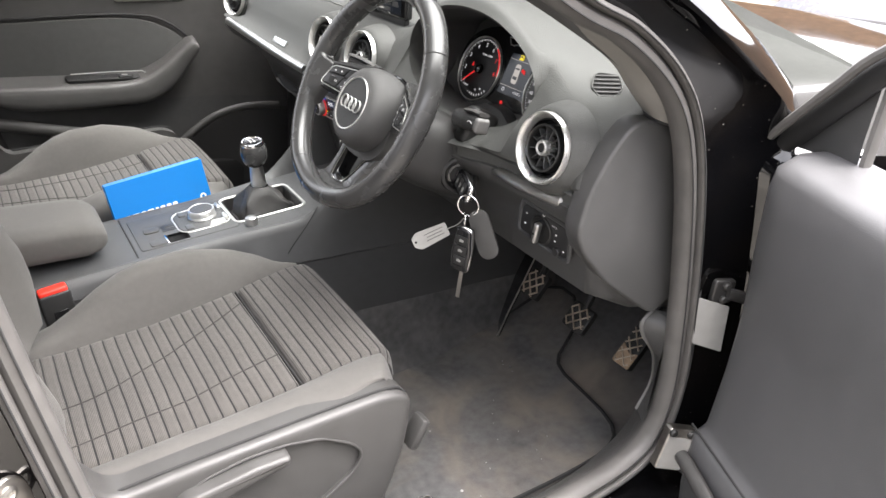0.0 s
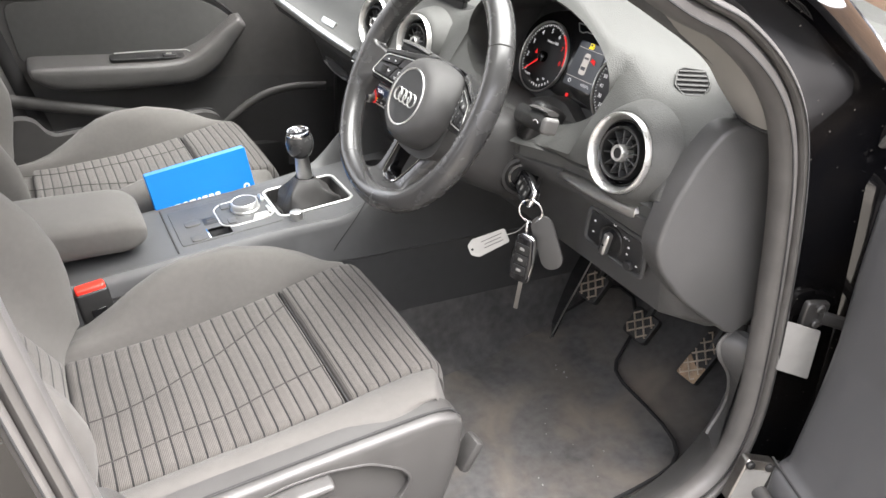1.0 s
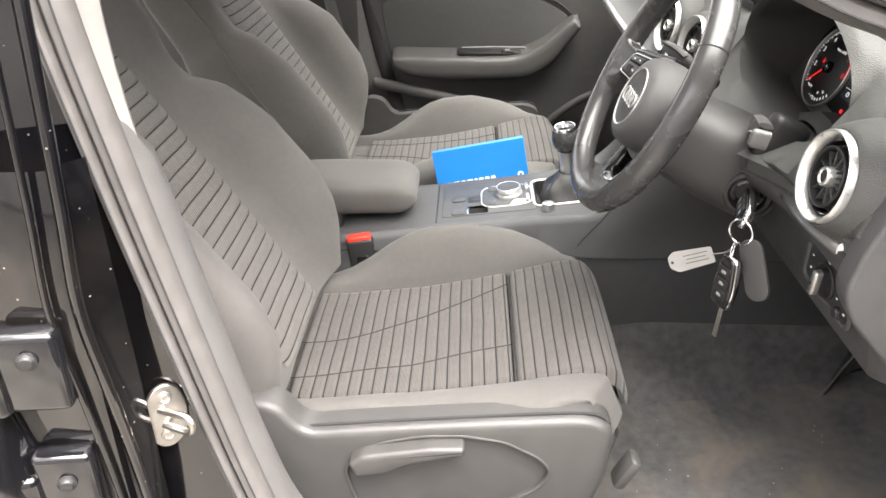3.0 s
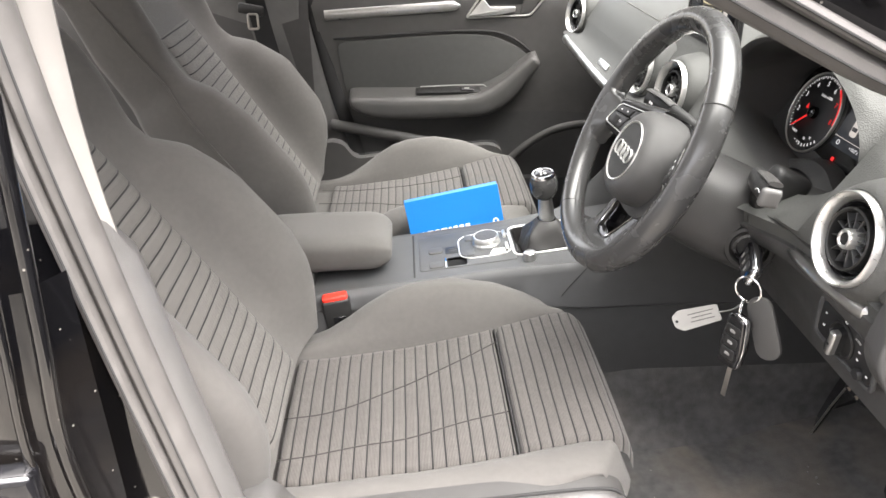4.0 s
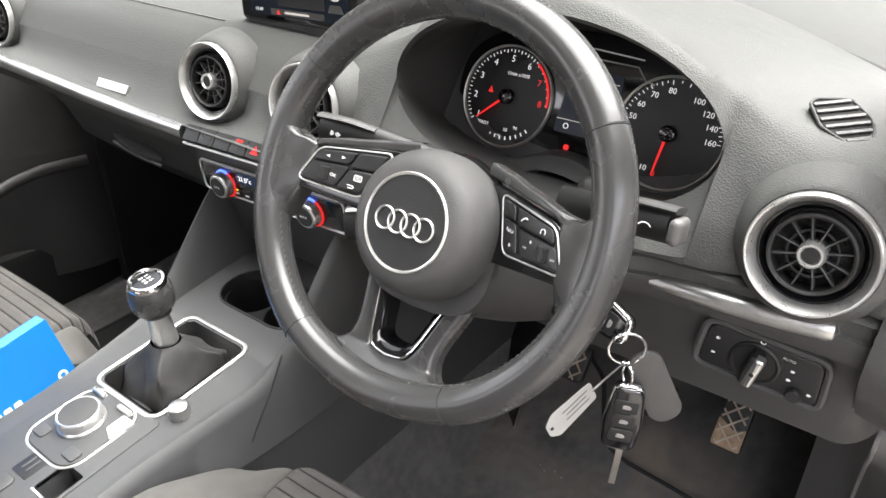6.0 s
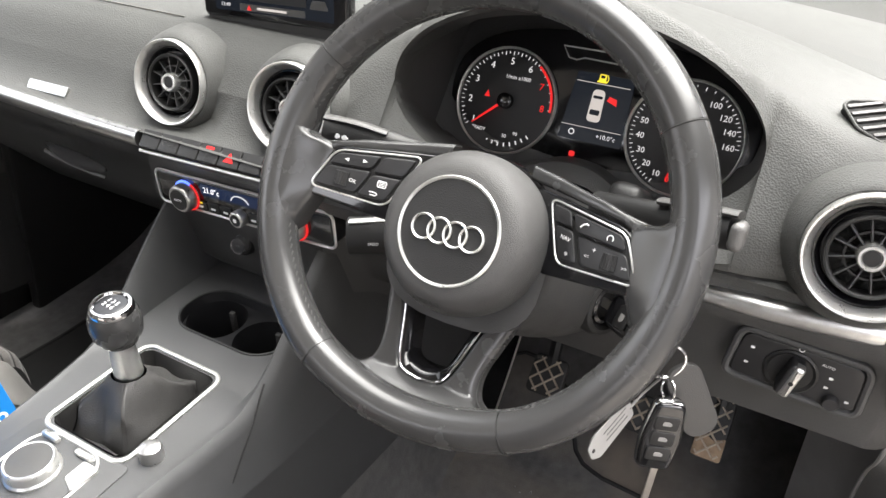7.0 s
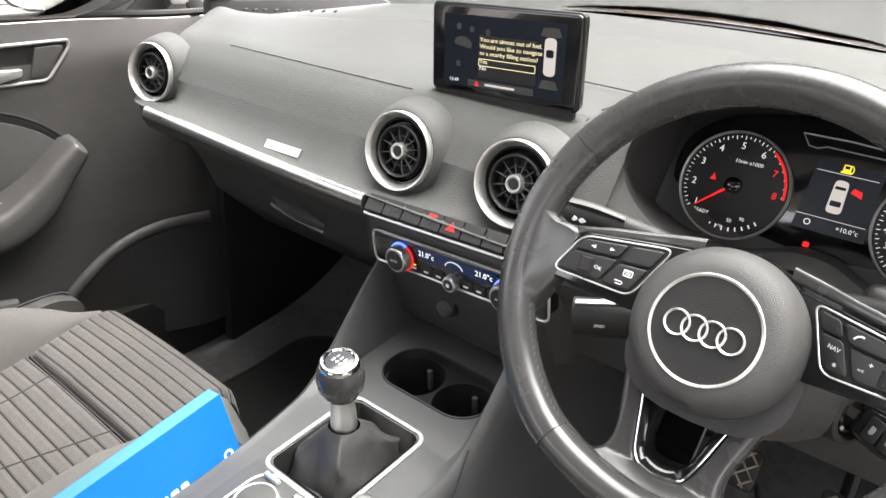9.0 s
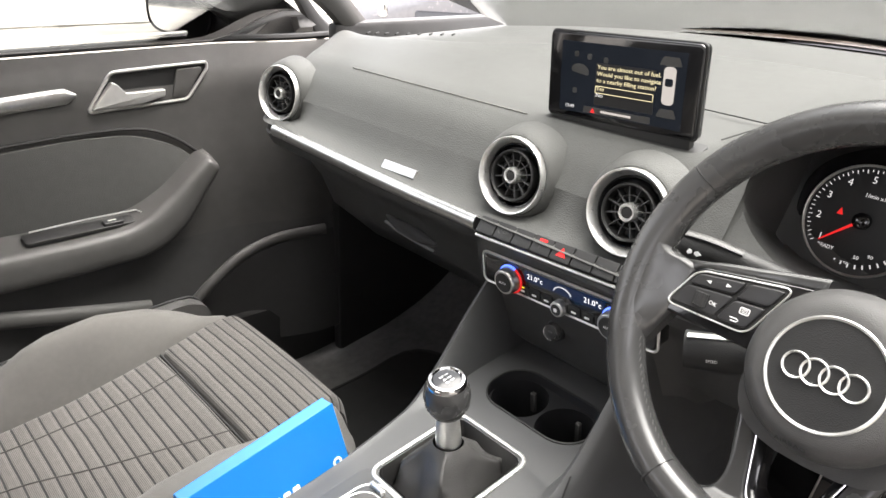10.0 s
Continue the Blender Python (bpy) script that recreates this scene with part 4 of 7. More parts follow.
# infotainment screen
scr = thing("infotainment_screen", (0.085, 0, 0.95), "slim black pop-up screen showing a fuel warning", "screen")
im = axes((0.081, 0.0045, 1.0095), (0, -1, 0.042), (-0.999, 0, -0.02))
part("housing", slab(fresh(), rrect(0.200, 0.098, 0.006), im, -0.012, 0.002, 0.0025), GLOSS, scr)
part("screen_foot", slab(fresh(), rrect(0.188, 0.030, 0.004, 4, 0, -0.055), im, -0.010, -0.001, 0.001), HARD, scr)
part("edge", sweep(fresh(), [im @ V((p[0], p[1], -0.003)) for p in rrect(0.201, 0.099, 0.006)], 0.0016, 8, True), HARD, scr, "thin metal edge")
pan = part("display", slab(fresh(), rrect(0.164, 0.080, 0.001), im @ Matrix.Translation((0.001, -0.001, 0)), 0.0018, 0.0026), SCREEN, scr)
tm = im @ Matrix.Translation((0.001, -0.0015, 0.003)) @ Matrix.Diagonal((1.03, 0.90, 1, 1))
part("message_box", slab(fresh(), rrect(0.076, 0.052, 0.001, 2, 0.008, -0.004), tm, 0.0, 0.0004), DIAL, pan)
for k, line in enumerate(("You are almost out of fuel.", "Would you like to navigate", "to a nearby filling station?", "Yes", "No")):
    lettering("message_text", line, tm @ Matrix.Translation((-0.028, 0.017 - 0.0082 * k - (0.002 if k > 2 else 0), 0.0004)), 0.0074, LIT_CREAM if k < 4 else LIT_WHITE, pan, "LEFT")
for y in (0.0, -0.010):
    part("message_line", sweep(fresh(), [tm @ V((p[0], p[1], 0.0006)) for p in rrect(0.074, 0.0085, 0.0008, 2, 0.008, -0.0108)], 0.0004, 6, True), LIT_CREAM, pan)
lettering("clock_text", "13:49", tm @ Matrix.Translation((-0.064, -0.037, 0)), 0.0062, LIT_WHITE, pan)
part("status_bar", slab(fresh(), rrect(0.088, 0.008, 0.001, 2, 0.0, -0.038), tm, 0, 0.0004), TRIM, pan)
part("status_text", slab(fresh(), rrect(0.040, 0.0028, 0.0008, 2, 0.0, -0.038), tm, 0.0003, 0.0008), LIT_GREY, pan)
part("warning_triangle", slab(fresh(), [(-0.034, -0.041), (-0.028, -0.041), (-0.031, -0.035)], tm, 0.0003, 0.0008), LIT_RED, pan)
part("car_picture", slab(fresh(), rrect(0.014, 0.044, 0.005, 4, 0.062, 0.006), tm, 0.0, 0.0006), LIT_GREY, pan)
part("car_glass", slab(fresh(), rrect(0.009, 0.009, 0.002, 3, 0.062, 0.010), tm, 0.0004, 0.001), SCREEN, pan)
for y, w in ((0.034, 0.026), (-0.026, 0.024)):
    part("sensor_field", slab(fresh(), rounded([(0.062 - w / 2, y - 0.005), (0.062 + w / 2, y - 0.005), (0.062 + w / 2 - 0.004, y + 0.005), (0.062 - w / 2 + 0.004, y + 0.005)], 0.002), tm, 0.0, 0.0005), TRIM, pan)
part("menu_car", slab(fresh(), rounded([(-0.064, 0.008), (-0.040, 0.004), (-0.040, 0.012), (-0.048, 0.018), (-0.058, 0.018), (-0.064, 0.014)], 0.003), tm, 0, 0.0004), TRIM, pan)
for x, y in ((-0.058, 0.030), (-0.040, 0.028), (-0.018, 0.026), (-0.058, -0.016)):
    part("menu_icon", slab(fresh(), rrect(0.006, 0.007, 0.002, 3, x, y), tm, 0, 0.0004), TRIM, pan)
part("screen_slot", slab(fresh(), rrect(0.21, 0.03, 0.006), axes((0.088, 0.0, 0.9535), (0, -1, 0), (-0.3, 0, 0.95)), -0.004, 0.0015, 0.001), HARD, scr)


# ---- driver's controls ----
ls = thing("light_switch", (0.02, -0.585, 0.77), "rotary headlamp switch on a dark panel", "switch")
lm = axes((0.0400, -0.5825, 0.7685), (0.03, -1, -0.06), (-0.96, -0.03, -0.10)) @ Matrix.Diagonal((0.92, 0.92, 0.92, 1))
lo = rounded([(-0.050, -0.022), (0.060, -0.022), (0.056, 0.026), (-0.046, 0.026)], 0.010)
part("panel", slab(fresh(), lo, lm, -0.02, 0.003, 0.0015), BUTTON, ls)
part("panel_edge", sweep(fresh(), [lm @ V((p[0], p[1], 0.0015)) for p in rounded([(-0.054, -0.026), (0.064, -0.026), (0.060, 0.030), (-0.050, 0.030)], 0.012)], (0.0035, 0.003), 8, True, lm.to_3x3() @ V((0, 0, 1))), CONSOLE, ls)
part("bezel", lathe(fresh(), [(0.0235, 0.0), (0.0235, 0.0045), (0.0215, 0.006), (0.019, 0.004), (0.0, 0.004)], lm, 40), HARD, ls)
kb = part("knob", slab(fresh(), rrect(0.013, 0.036, 0.004), lm @ pose(0, 0, 0, 0, 0, -10), 0.004, 0.020, 0.004), BUTTON, ls)
part("knob_face", slab(fresh(), rrect(0.010, 0.036, 0.003), lm @ pose(0.0025, 0, 0, 0, 0, -10), 0.012, 0.0215, 0.004), SILVER, kb, "satin silver knob face")
part("lamp_mark", lathe(fresh(), [(0.0022, 0), (0.0022, 0.0005), (0, 0.0005)], lm @ pose(0.0025, 0.0, 0.0214, 0, 0, 0), 10), SEAM, kb)
part("ring_mark", lathe(fresh(), [(0.0026, 0.003), (0.0026, 0.0036), (0.0017, 0.0036), (0.0017, 0.003)], lm @ Matrix.Translation((0.002, 0.0285 - 0.002, 0)), 16), WHITE, ls)
lettering("switch_text", "AUTO", lm @ pose(0.027, 0.018, 0.003, 0, 0, -4), 0.0040, WHITE, ls)
for x, y in ((0.033, 0.007), (0.032, -0.004), (0.052, -0.012), (-0.036, 0.012), (-0.037, -0.006)):
    part("lamp_mark", slab(fresh(), rounded([(-0.002, -0.0012), (0.0006, -0.0012), (0.002, 0.0), (0.0006, 0.0012), (-0.002, 0.0012)], 0.0006), lm @ Matrix.Translation((x, y, 0)), 0.003, 0.0036), WHITE, ls)
part("dimmer_wheel", lathe(fresh(), [(0.0075, 0), (0.0075, 0.005), (0.006, 0.007), (0, 0.007)], lm @ Matrix.Translation((0.040, -0.017, 0.002)), 20), BUTTON, ls)

WHEEL = V((-0.128, -0.345, 0.908))
LEAN_BACK = radians(24.5)
wm = axes(WHEEL, (0, -1, 0), (-math.cos(LEAN_BACK), 0, math.sin(LEAN_BACK)))
col = thing("steering_column", (0.0, -0.345, 0.85), "dark plastic steering column shroud with stalks", "steering column")
shroud = fresh()
cut = []
for k, d in enumerate(np.linspace(-0.03, -0.20, 9)):
    w, h = 0.064 + 0.018 * ease(k, 1, 6), 0.052 + 0.008 * ease(k, 0, 5)
    cut.append([wm @ V((w * math.copysign(abs(math.cos(a)) ** 0.7, math.cos(a)), -0.034 + h * math.copysign(abs(math.sin(a)) ** 0.7, math.sin(a)), d)) for a in np.linspace(0, 2 * math.pi, 28, endpoint=False)])
part("shroud", loft(shroud, cut, True, True), COLUMN, col)
part("stalk_module", box(fresh(), axes((0.022, -0.425, 0.868), (0.9, -0.1, -0.42), (-0.1, -1, 0)), 0.050, 0.060, 0.030, 0.010, 3), HARD, col, "black stalk housing")
part("module_knob", lathe(fresh(), [(0.019, -0.02), (0.019, 0.004), (0.017, 0.007), (0.012, 0.008), (0.010, 0.005), (0.0, 0.005)], axes((0.006, -0.430, 0.840), (0, 0, 1), (-0.40, -0.90, 0.05)), 32), HARD, col, "round black end of the stalk housing")
for side in (-1, 1):
    a, b, c = V((-0.02, -0.345 - side * 0.06, 0.895)), V((-0.045, -0.345 - side * 0.115, 0.908)), V((-0.062, -0.345 - side * 0.168, 0.914))
    if side > 0:
        a, b, c = V((0.0, -0.405, 0.882)), V((-0.020, -0.460, 0.894)), V((-0.036, -0.516, 0.905))
    st = part("stalk", sweep(fresh(), spl([a, b, c], 10), lambda s: (0.0085 + 0.002 * s, (0.009 if side < 0 else 0.0135) + 0.005 * s * (side < 0)), 14, up=(0.3, 0, 1)), HARD, col, "black control stalk")
    part("stalk_top", sweep(fresh(), spl([b + V((0, 0, 0.009 if side < 0 else 0.0145)), b.lerp(c, 0.5) + V((0, 0, 0.0115 if side < 0 else 0.0150)), c + V((0, -side * 0.003, 0.0105 if side < 0 else 0.0140))], 8), (0.008, 0.003), 10, up=(0.2, 0, 1)), TRIM, st, "grey upper face")
    fmk = axes(b.lerp(c, 0.62) + V((-0.0122, 0, 0.001)), (0, -1, 0), (-1, 0, 0.25))
    if side < 0:
        for w in (-1, 1):
            part("arrow_mark", slab(fresh(), [(w * 0.004, -0.0024), (w * 0.008, 0.0), (w * 0.004, 0.0024), (w * 0.001, 0.001), (w * 0.001, -0.001)][::w], fmk, 0, 0.0004), WHITE, st)
    else:
        part("wiper_mark", sweep(fresh(), [fmk @ V((0.006 * math.cos(q), 0.006 * math.sin(q) - 0.003, 0.0003)) for q in np.linspace(0.6, 2.54, 10)], 0.0005, 6), WHITE, st)
        part("stalk_tip", slab(fresh(), rrect(0.011, 0.021, 0.005), axes(c + V((-0.006, -0.004, 0.0)), (0, -1, 0), (-1, 0, 0.2)), -0.010, 0.010, 0.005), SILLTRIM, st, "grey stalk tip")
ca, cb = V((-0.02, -0.285, 0.832)), V((-0.060, -0.203, 0.818))
st = part("stalk", sweep(fresh(), spl([ca, ca.lerp(cb, 0.5) + V((-0.004, 0, 0)), cb], 10), (0.0125, 0.0180), 14, up=(0.2, 0, 1)), HARD, col, "short speed control stalk")
part("stalk_cap", sweep(fresh(), [ca.lerp(cb, 0.30) + V((-0.004, 0, 0.0165)), cb + V((0, 0, 0.0150))], (0.0075, 0.0025), 10, up=(0.2, 0, 1)), SATIN, st, "silver stalk cap")
lettering("stalk_text", "SPEED", axes(ca.lerp(cb, 0.66) + V((-0.0176, 0, -0.003)), (0.44, -0.86, 0.1), (-0.86, -0.44, 0.1)), 0.0036, WHITE, st)
lock_m = axes((-0.004, -0.432, 0.800), (0, 0, 1), (-0.42, -0.88, 0.05))
lock = part("ignition_lock", lathe(fresh(), [(0.030, -0.03), (0.030, -0.002), (0.0275, 0.003), (0.023, 0.004), (0.0205, 0.001), (0.0195, -0.004), (0.0, -0.004)], lock_m, 40), HARD, col, "black ignition lock barrel")
part("lock_ring", lathe(fresh(), [(0.0180, -0.004), (0.0180, 0.001), (0.0150, 0.002), (0.0140, -0.003)], lock_m, 36), GLOSS, lock)

wheel = thing("steering_wheel", WHEEL, "black leather steering wheel with multifunction buttons and ringed emblem", "steering wheel")
RIM_R = 0.1572


def rim_pt(a, r=RIM_R, z=0.0):
    q = 0.004 * ease(-math.sin(a), 0.80, 1.0)
    return wm @ V(((r - q) * math.cos(a), (r - q) * math.sin(a), z))


WZ = wm.to_3x3() @ V((0, 0, 1))
for a0, a1 in ((33, 147), (147, 239), (239, 299), (299, 393)):
    part("rim", sweep(fresh(), [rim_pt(radians(a)) for a in np.linspace(a0 + 0.25, a1 - 0.25, 40)], lambda s: (0.0152, 0.0172), 18, up=WZ), LEATHER, wheel)
for a in (33, 147, 239, 299):
    t = wm @ pose(0, 0, 0, 0, 0, a) @ Matrix.Translation((RIM_R, 0, 0)) @ pose(0, 0, 0, 90)
    part("rim_seam", lathe(fresh(), [(0.0150, -0.0009), (0.0156, 0), (0.0150, 0.0009)], t @ Matrix.Diagonal((0.985, 1.125, 1, 1)), 24), SEAM, wheel, "thin seam in the leather")
stitch = fresh()
for a in list(np.arange(200, 236, 2.2)) + list(np.arange(36, 160, 2.2)) + list(np.arange(302, 342, 2.2)) + list(np.arange(22, 31, 2.2)):
    aa = radians(a)
    c = rim_pt(aa, RIM_R - 0.0144, 0.0045)
    box(stitch, axes(c, wm.to_3x3() @ V((-math.sin(aa) + 0.5 * math.cos(aa), math.cos(aa) + 0.5 * math.sin(aa), 0.5)), wm.to_3x3() @ V((-math.cos(aa), -math.sin(aa), 0.3))), 0.0042, 0.0011, 0.0012, 0.0003, 1)
tagged(part("stitching", stitch, THREAD, wheel, "grey cross stitching"), kind="stuff")


def spoke(name, pts, z0, z1, mat, bevel=0.006, label="", r=0.010):
    return part(name, slab(fresh(), rounded(pts, r), wm, z0, z1, bevel), mat, wheel, label)


def ribbon(inner, outer, top, bev_in, bev_out, n=60, low=-0.018, shift=lambda y: 0.0):
    """A padded band between two runs in the wheel's plane, its edges rounded; top gives the height of its face."""
    rows = []
    for p, q in zip(spl(inner, n), spl(outer, n)):
        p, q = V(tuple(p)), V(tuple(q))
        w = max(1e-4, (q - p).length)
        b0, b1 = min(bev_in, w * 0.49), min(bev_out, w * 0.49)
        ds = [(0.0, None)] + [(b0 * (1 - math.cos(a)), bev_in * (1 - math.sin(a))) for a in np.linspace(0, math.pi / 2, 6)]
        ds += [(b0 + (w - b0 - b1) * k, 0.0) for k in (0.25, 0.5, 0.75)]
        ds += [(w - b1 * (1 - math.cos(a)), bev_out * (1 - math.sin(a))) for a in np.linspace(math.pi / 2, 0, 6)] + [(w, None)]
        row = []
        for d, drop in ds:
            c = p.lerp(q, d / w)
            h = top(c.x, c.y)
            row.append(wm @ V((c.x + shift(c.y), c.y, h + low if drop is None else h - drop)))
        rows.append(row)
    return loft(fresh(), rows)


def flare(x, y):
    """Height of the side spokes' leather: level with the buttons, rising onto the rim, and sinking into it at the ends."""
    r = math.hypot(x, y)
    a = math.atan2(y, abs(x))
    w = 1 - (ease(a, 0.17, 0.28) if a > 0 else ease(-a, 0.12, 0.46))
    rim = 0.0168 * math.sqrt(max(0.0, 1 - ((0.157 - r) / 0.0152) ** 2)) - 0.002
    return rim + (max(rim, 0.0048 + 0.0098 * ease(r, 0.122, 0.154)) - rim) * w


def quad(s, u0, u1, v0, v1):
    """A patch of the button field on the side s: u from the rim to the hub, v upwards."""
    a, b, c, d = V((s * 0.126, -0.0125)), V((s * 0.068, -0.0130)), V((s * 0.051, 0.0265)), V((s * 0.112, 0.0165))
    f = lambda u, v: (a.lerp(b, u)).lerp(d.lerp(c, u), v)
    return [tuple(f(u, v)) for u, v in ((u0, v0), (u1, v0), (u1, v1), (u0, v1))], f((u0 + u1) / 2, (v0 + v1) / 2), f


def dish(ob, dx=0.0, dy=0.0):
    """Sink the side spokes and their buttons towards the hub, as a shallow bowl, and set them aside by dx, dy."""
    wi = wm.inverted()
    for o in [ob] + list(ob.children_recursive):
        for v_ in o.data.vertices:
            q = wi @ v_.co
            q.x, q.y = q.x + dx, q.y + dy
            q.z += float(np.interp(abs(q.x), [0.03, 0.056, 0.072, 0.100, 0.121, 0.132, 0.146], [-0.046, -0.036, -0.027, -0.0135, -0.0065, -0.003, 0.0])) * (1.0 if q.x > 0 else 0.65)
            v_.co = wm @ q


for s in (-1, 1):
    side_in = [(s * x, y) for x, y in ((0.1440, 0.0400), (0.1420, 0.0315), (0.1390, 0.0265), (0.1330, 0.0235), (0.1240, 0.0225), (0.1165, 0.0190), (0.1160, 0.0100), (0.1190, -0.004), (0.1220, -0.018), (0.1260, -0.0285), (0.1310, -0.0400), (0.1355, -0.052), (0.1380, -0.062))]
    side_out = [(s * 0.1565 * math.cos(a), 0.1565 * math.sin(a)) for a in np.linspace(0.27, -0.43, 13)]
    side = part("spoke", ribbon(side_in, side_out, flare, 0.007, 0.001), LEATHER, wheel, "leather spoke flowing into the rim", sharp=80)
    ridge = part("spoke_ridge", ribbon([(s * x, y) for x, y in ((0.1270, 0.0080), (0.1140, 0.0185), (0.0980, 0.0225), (0.0780, 0.0260), (0.0550, 0.0300), (0.030, 0.0340))], [(s * x, y) for x, y in ((0.1330, 0.0225), (0.1140, 0.0255), (0.0940, 0.0310), (0.0750, 0.0350), (0.0520, 0.0405), (0.030, 0.0450))], lambda x, y: 0.0042 - 0.007 * ease(abs(x), 0.114, 0.130), 0.0030, 0.0045), LEATHER, wheel, "leather upper edge of the spoke", sharp=80)
    pnl = spoke("button_panel", [(s * 0.030, 0.035), (s * 0.060, 0.0305), (s * 0.116, 0.0205), (s * 0.1305, -0.0125), (s * 0.127, -0.0205), (s * 0.050, -0.026), (s * 0.030, -0.050)], -0.008, 0.0040, GLOSS, 0.002, "gloss black button panel")
    field = quad(s, -0.03, 1.03, -0.05, 1.05)[0]
    part("button_frame", sweep(fresh(), [wm @ V((p[0], p[1], 0.0050)) for p in rounded(field, 0.008, 6)], 0.0008, 8, True), RIMS, pnl, "thin chrome frame")
    part("button_plate", slab(fresh(), rounded(field, 0.008, 6), wm, 0.003, 0.0045, 0.0008), SEAM, pnl)
    cells = ((0.02, 0.56, 0.64, 0.97), (0.60, 0.98, 0.58, 0.97), (0.02, 0.58, 0.04, 0.59), (0.62, 0.98, 0.04, 0.53)) if s < 0 else ((0.02, 0.68, 0.63, 0.97), (0.72, 0.98, 0.66, 0.97), (0.02, 0.67, 0.04, 0.57), (0.72, 0.98, 0.04, 0.62))
    for k, c in enumerate(cells):
        o, mid, f = quad(s, *c)
        b = part("button", slab(fresh(), rounded(o, 0.0035), wm, 0.004, 0.0068 if k != 2 else 0.0058, 0.0012), BUTTON, pnl)
    fm_ = lambda p, z=0.0069: wm @ Matrix.Translation((p[0], p[1], z))
    if s < 0:
        for u, w in ((0.20, 1), (0.44, -1)):
            part("arrow_mark", slab(fresh(), [(-0.002 * w, -0.0013), (-0.002 * w, 0.0013), (0.0016 * w, 0)][::w], fm_(f(0.20 if w == 1 else 0.44, 0.80)) @ pose(0, 0, 0, 0, 0, 180), 0, 0.0003), WHITE, pnl)
        lettering("button_text", "OK", fm_(f(0.46, 0.30), 0.0059) @ pose(0, 0, 0, 0, 0, -8), 0.0040, WHITE, pnl)
        part("list_mark", sweep(fresh(), [fm_(f(0.82, 0.36)) @ V((p[0], p[1], 0.0002)) for p in rrect(0.0062, 0.0046, 0.0006, 2)], 0.0004, 6, True), WHITE, pnl)
        for y in (-0.001, 0.0002, 0.0013):
            part("list_line", box(fresh(), fm_(f(0.82, 0.36)) @ Matrix.Translation((0.0, y, 0.0002)), 0.0042, 0.0005, 0.0003, 0), WHITE, pnl)
        part("return_mark", sweep(fresh(), [fm_(f(0.80, 0.14)) @ V(p) for p in ((-0.003, 0.001, 0.0002), (0.002, 0.001, 0.0002), (0.003, 0, 0.0002), (0.002, -0.0012, 0.0002), (-0.002, -0.0012, 0.0002))], 0.00045, 6), WHITE, pnl)
        roll = f(0.30, 0.31)
    else:
        lettering("button_text", "NAV", fm_(f(0.84, 0.44)) @ pose(0, 0, 0, 0, 0, -8), 0.0042, WHITE, pnl)
        lettering("button_text", "*", fm_(f(0.86, 0.14)), 0.0065, WHITE, pnl)
        part("phone_mark", sweep(fresh(), [fm_(f(0.54, 0.80)) @ V(p) for p in ((-0.003, -0.0012, 0.0002), (-0.001, 0.001, 0.0002), (0.0015, 0.0018, 0.0002), (0.003, 0.0012, 0.0002))], 0.0007, 6), WHITE, pnl)
        part("voice_mark", sweep(fresh(), [fm_(f(0.20, 0.78)) @ V((0.0022 * math.cos(a), 0.0022 * math.sin(a), 0.0002)) for a in np.linspace(-0.6, 3.9, 14)], 0.0004, 6), WHITE, pnl)
        for u, t_ in ((0.56, "<<"), (0.08, ">>")):
            lettering("button_text", t_, fm_(f(u, 0.26), 0.0059), 0.0036, WHITE, pnl)
        lettering("button_text", "+", fm_(f(0.44, 0.42), 0.0059), 0.0055, WHITE, pnl)
        roll = f(0.27, 0.29)
    rings = []
    for y in (-0.0055, -0.005, 0.005, 0.0055):
        rr = 0.0046 if abs(y) > 0.0052 else 0.0052
        rings.append([wm @ V((roll.x + (rr + (0.0004 if j % 2 else 0)) * math.cos(2 * math.pi * j / 40), roll.y + y, 0.0040 + (rr + (0.0004 if j % 2 else 0)) * math.sin(2 * math.pi * j / 40))) for j in range(40)])
    part("roller", loft(fresh(), rings, True, True), HARD, pnl, "ribbed roller")
    dish(side)
    dish(ridge)
    dish(pnl, *((0.0030, -0.0040) if s > 0 else (0, 0)))


def arm_h(y):
    """Height of the lower spoke's face: deep beside the hub, level with the rim at its foot."""
    return float(np.interp(-y, [0.045, 0.070, 0.100, 0.129, 0.138, 0.147, 0.156], [-0.050, -0.045, -0.037, -0.028, -0.018, -0.008, 0.0]))


def arm_x(y):
    """Sideways set of the deep part of the fork."""
    return -0.005 * (1 - ease(-y, 0.130, 0.155))


U_OUT = [(0.0430, -0.048), (0.0378, -0.068), (0.0312, -0.090), (0.0240, -0.1140), (0.0195, -0.1245), (0.0140, -0.1292), (0.0, -0.1310)]
U_IN = [(0.0335, -0.048), (0.0290, -0.068), (0.0235, -0.090), (0.0176, -0.1120), (0.0140, -0.1182), (0.0090, -0.1208), (0.0, -0.1218)]
side_o = [tuple(q) for q in spl([(0.0640, -0.046), (0.0570, -0.068), (0.0498, -0.090), (0.0440, -0.110), (0.0435, -0.123), (0.0475, -0.1315), (0.0580, -0.1365), (0.0700, -0.1370)], 22)]
foot_run = side_o + [(0.073, -0.1420), (0.064, -0.1480), (0.052, -0.1530), (0.036, -0.1565), (0.018, -0.1580), (0.0, -0.1585)]
arm_in = spl([(x, y) for x, y in U_OUT], 27)
for s in (-1, 1):
    part("lower_spoke", ribbon([(s * p[0], p[1]) for p in arm_in], [(s * p[0], p[1]) for p in foot_run], lambda x, y: arm_h(y) + 0.0075, 0.0055, 0.0075, shift=arm_x), LEATHER, wheel, "leather fork of the lower spoke", sharp=80)
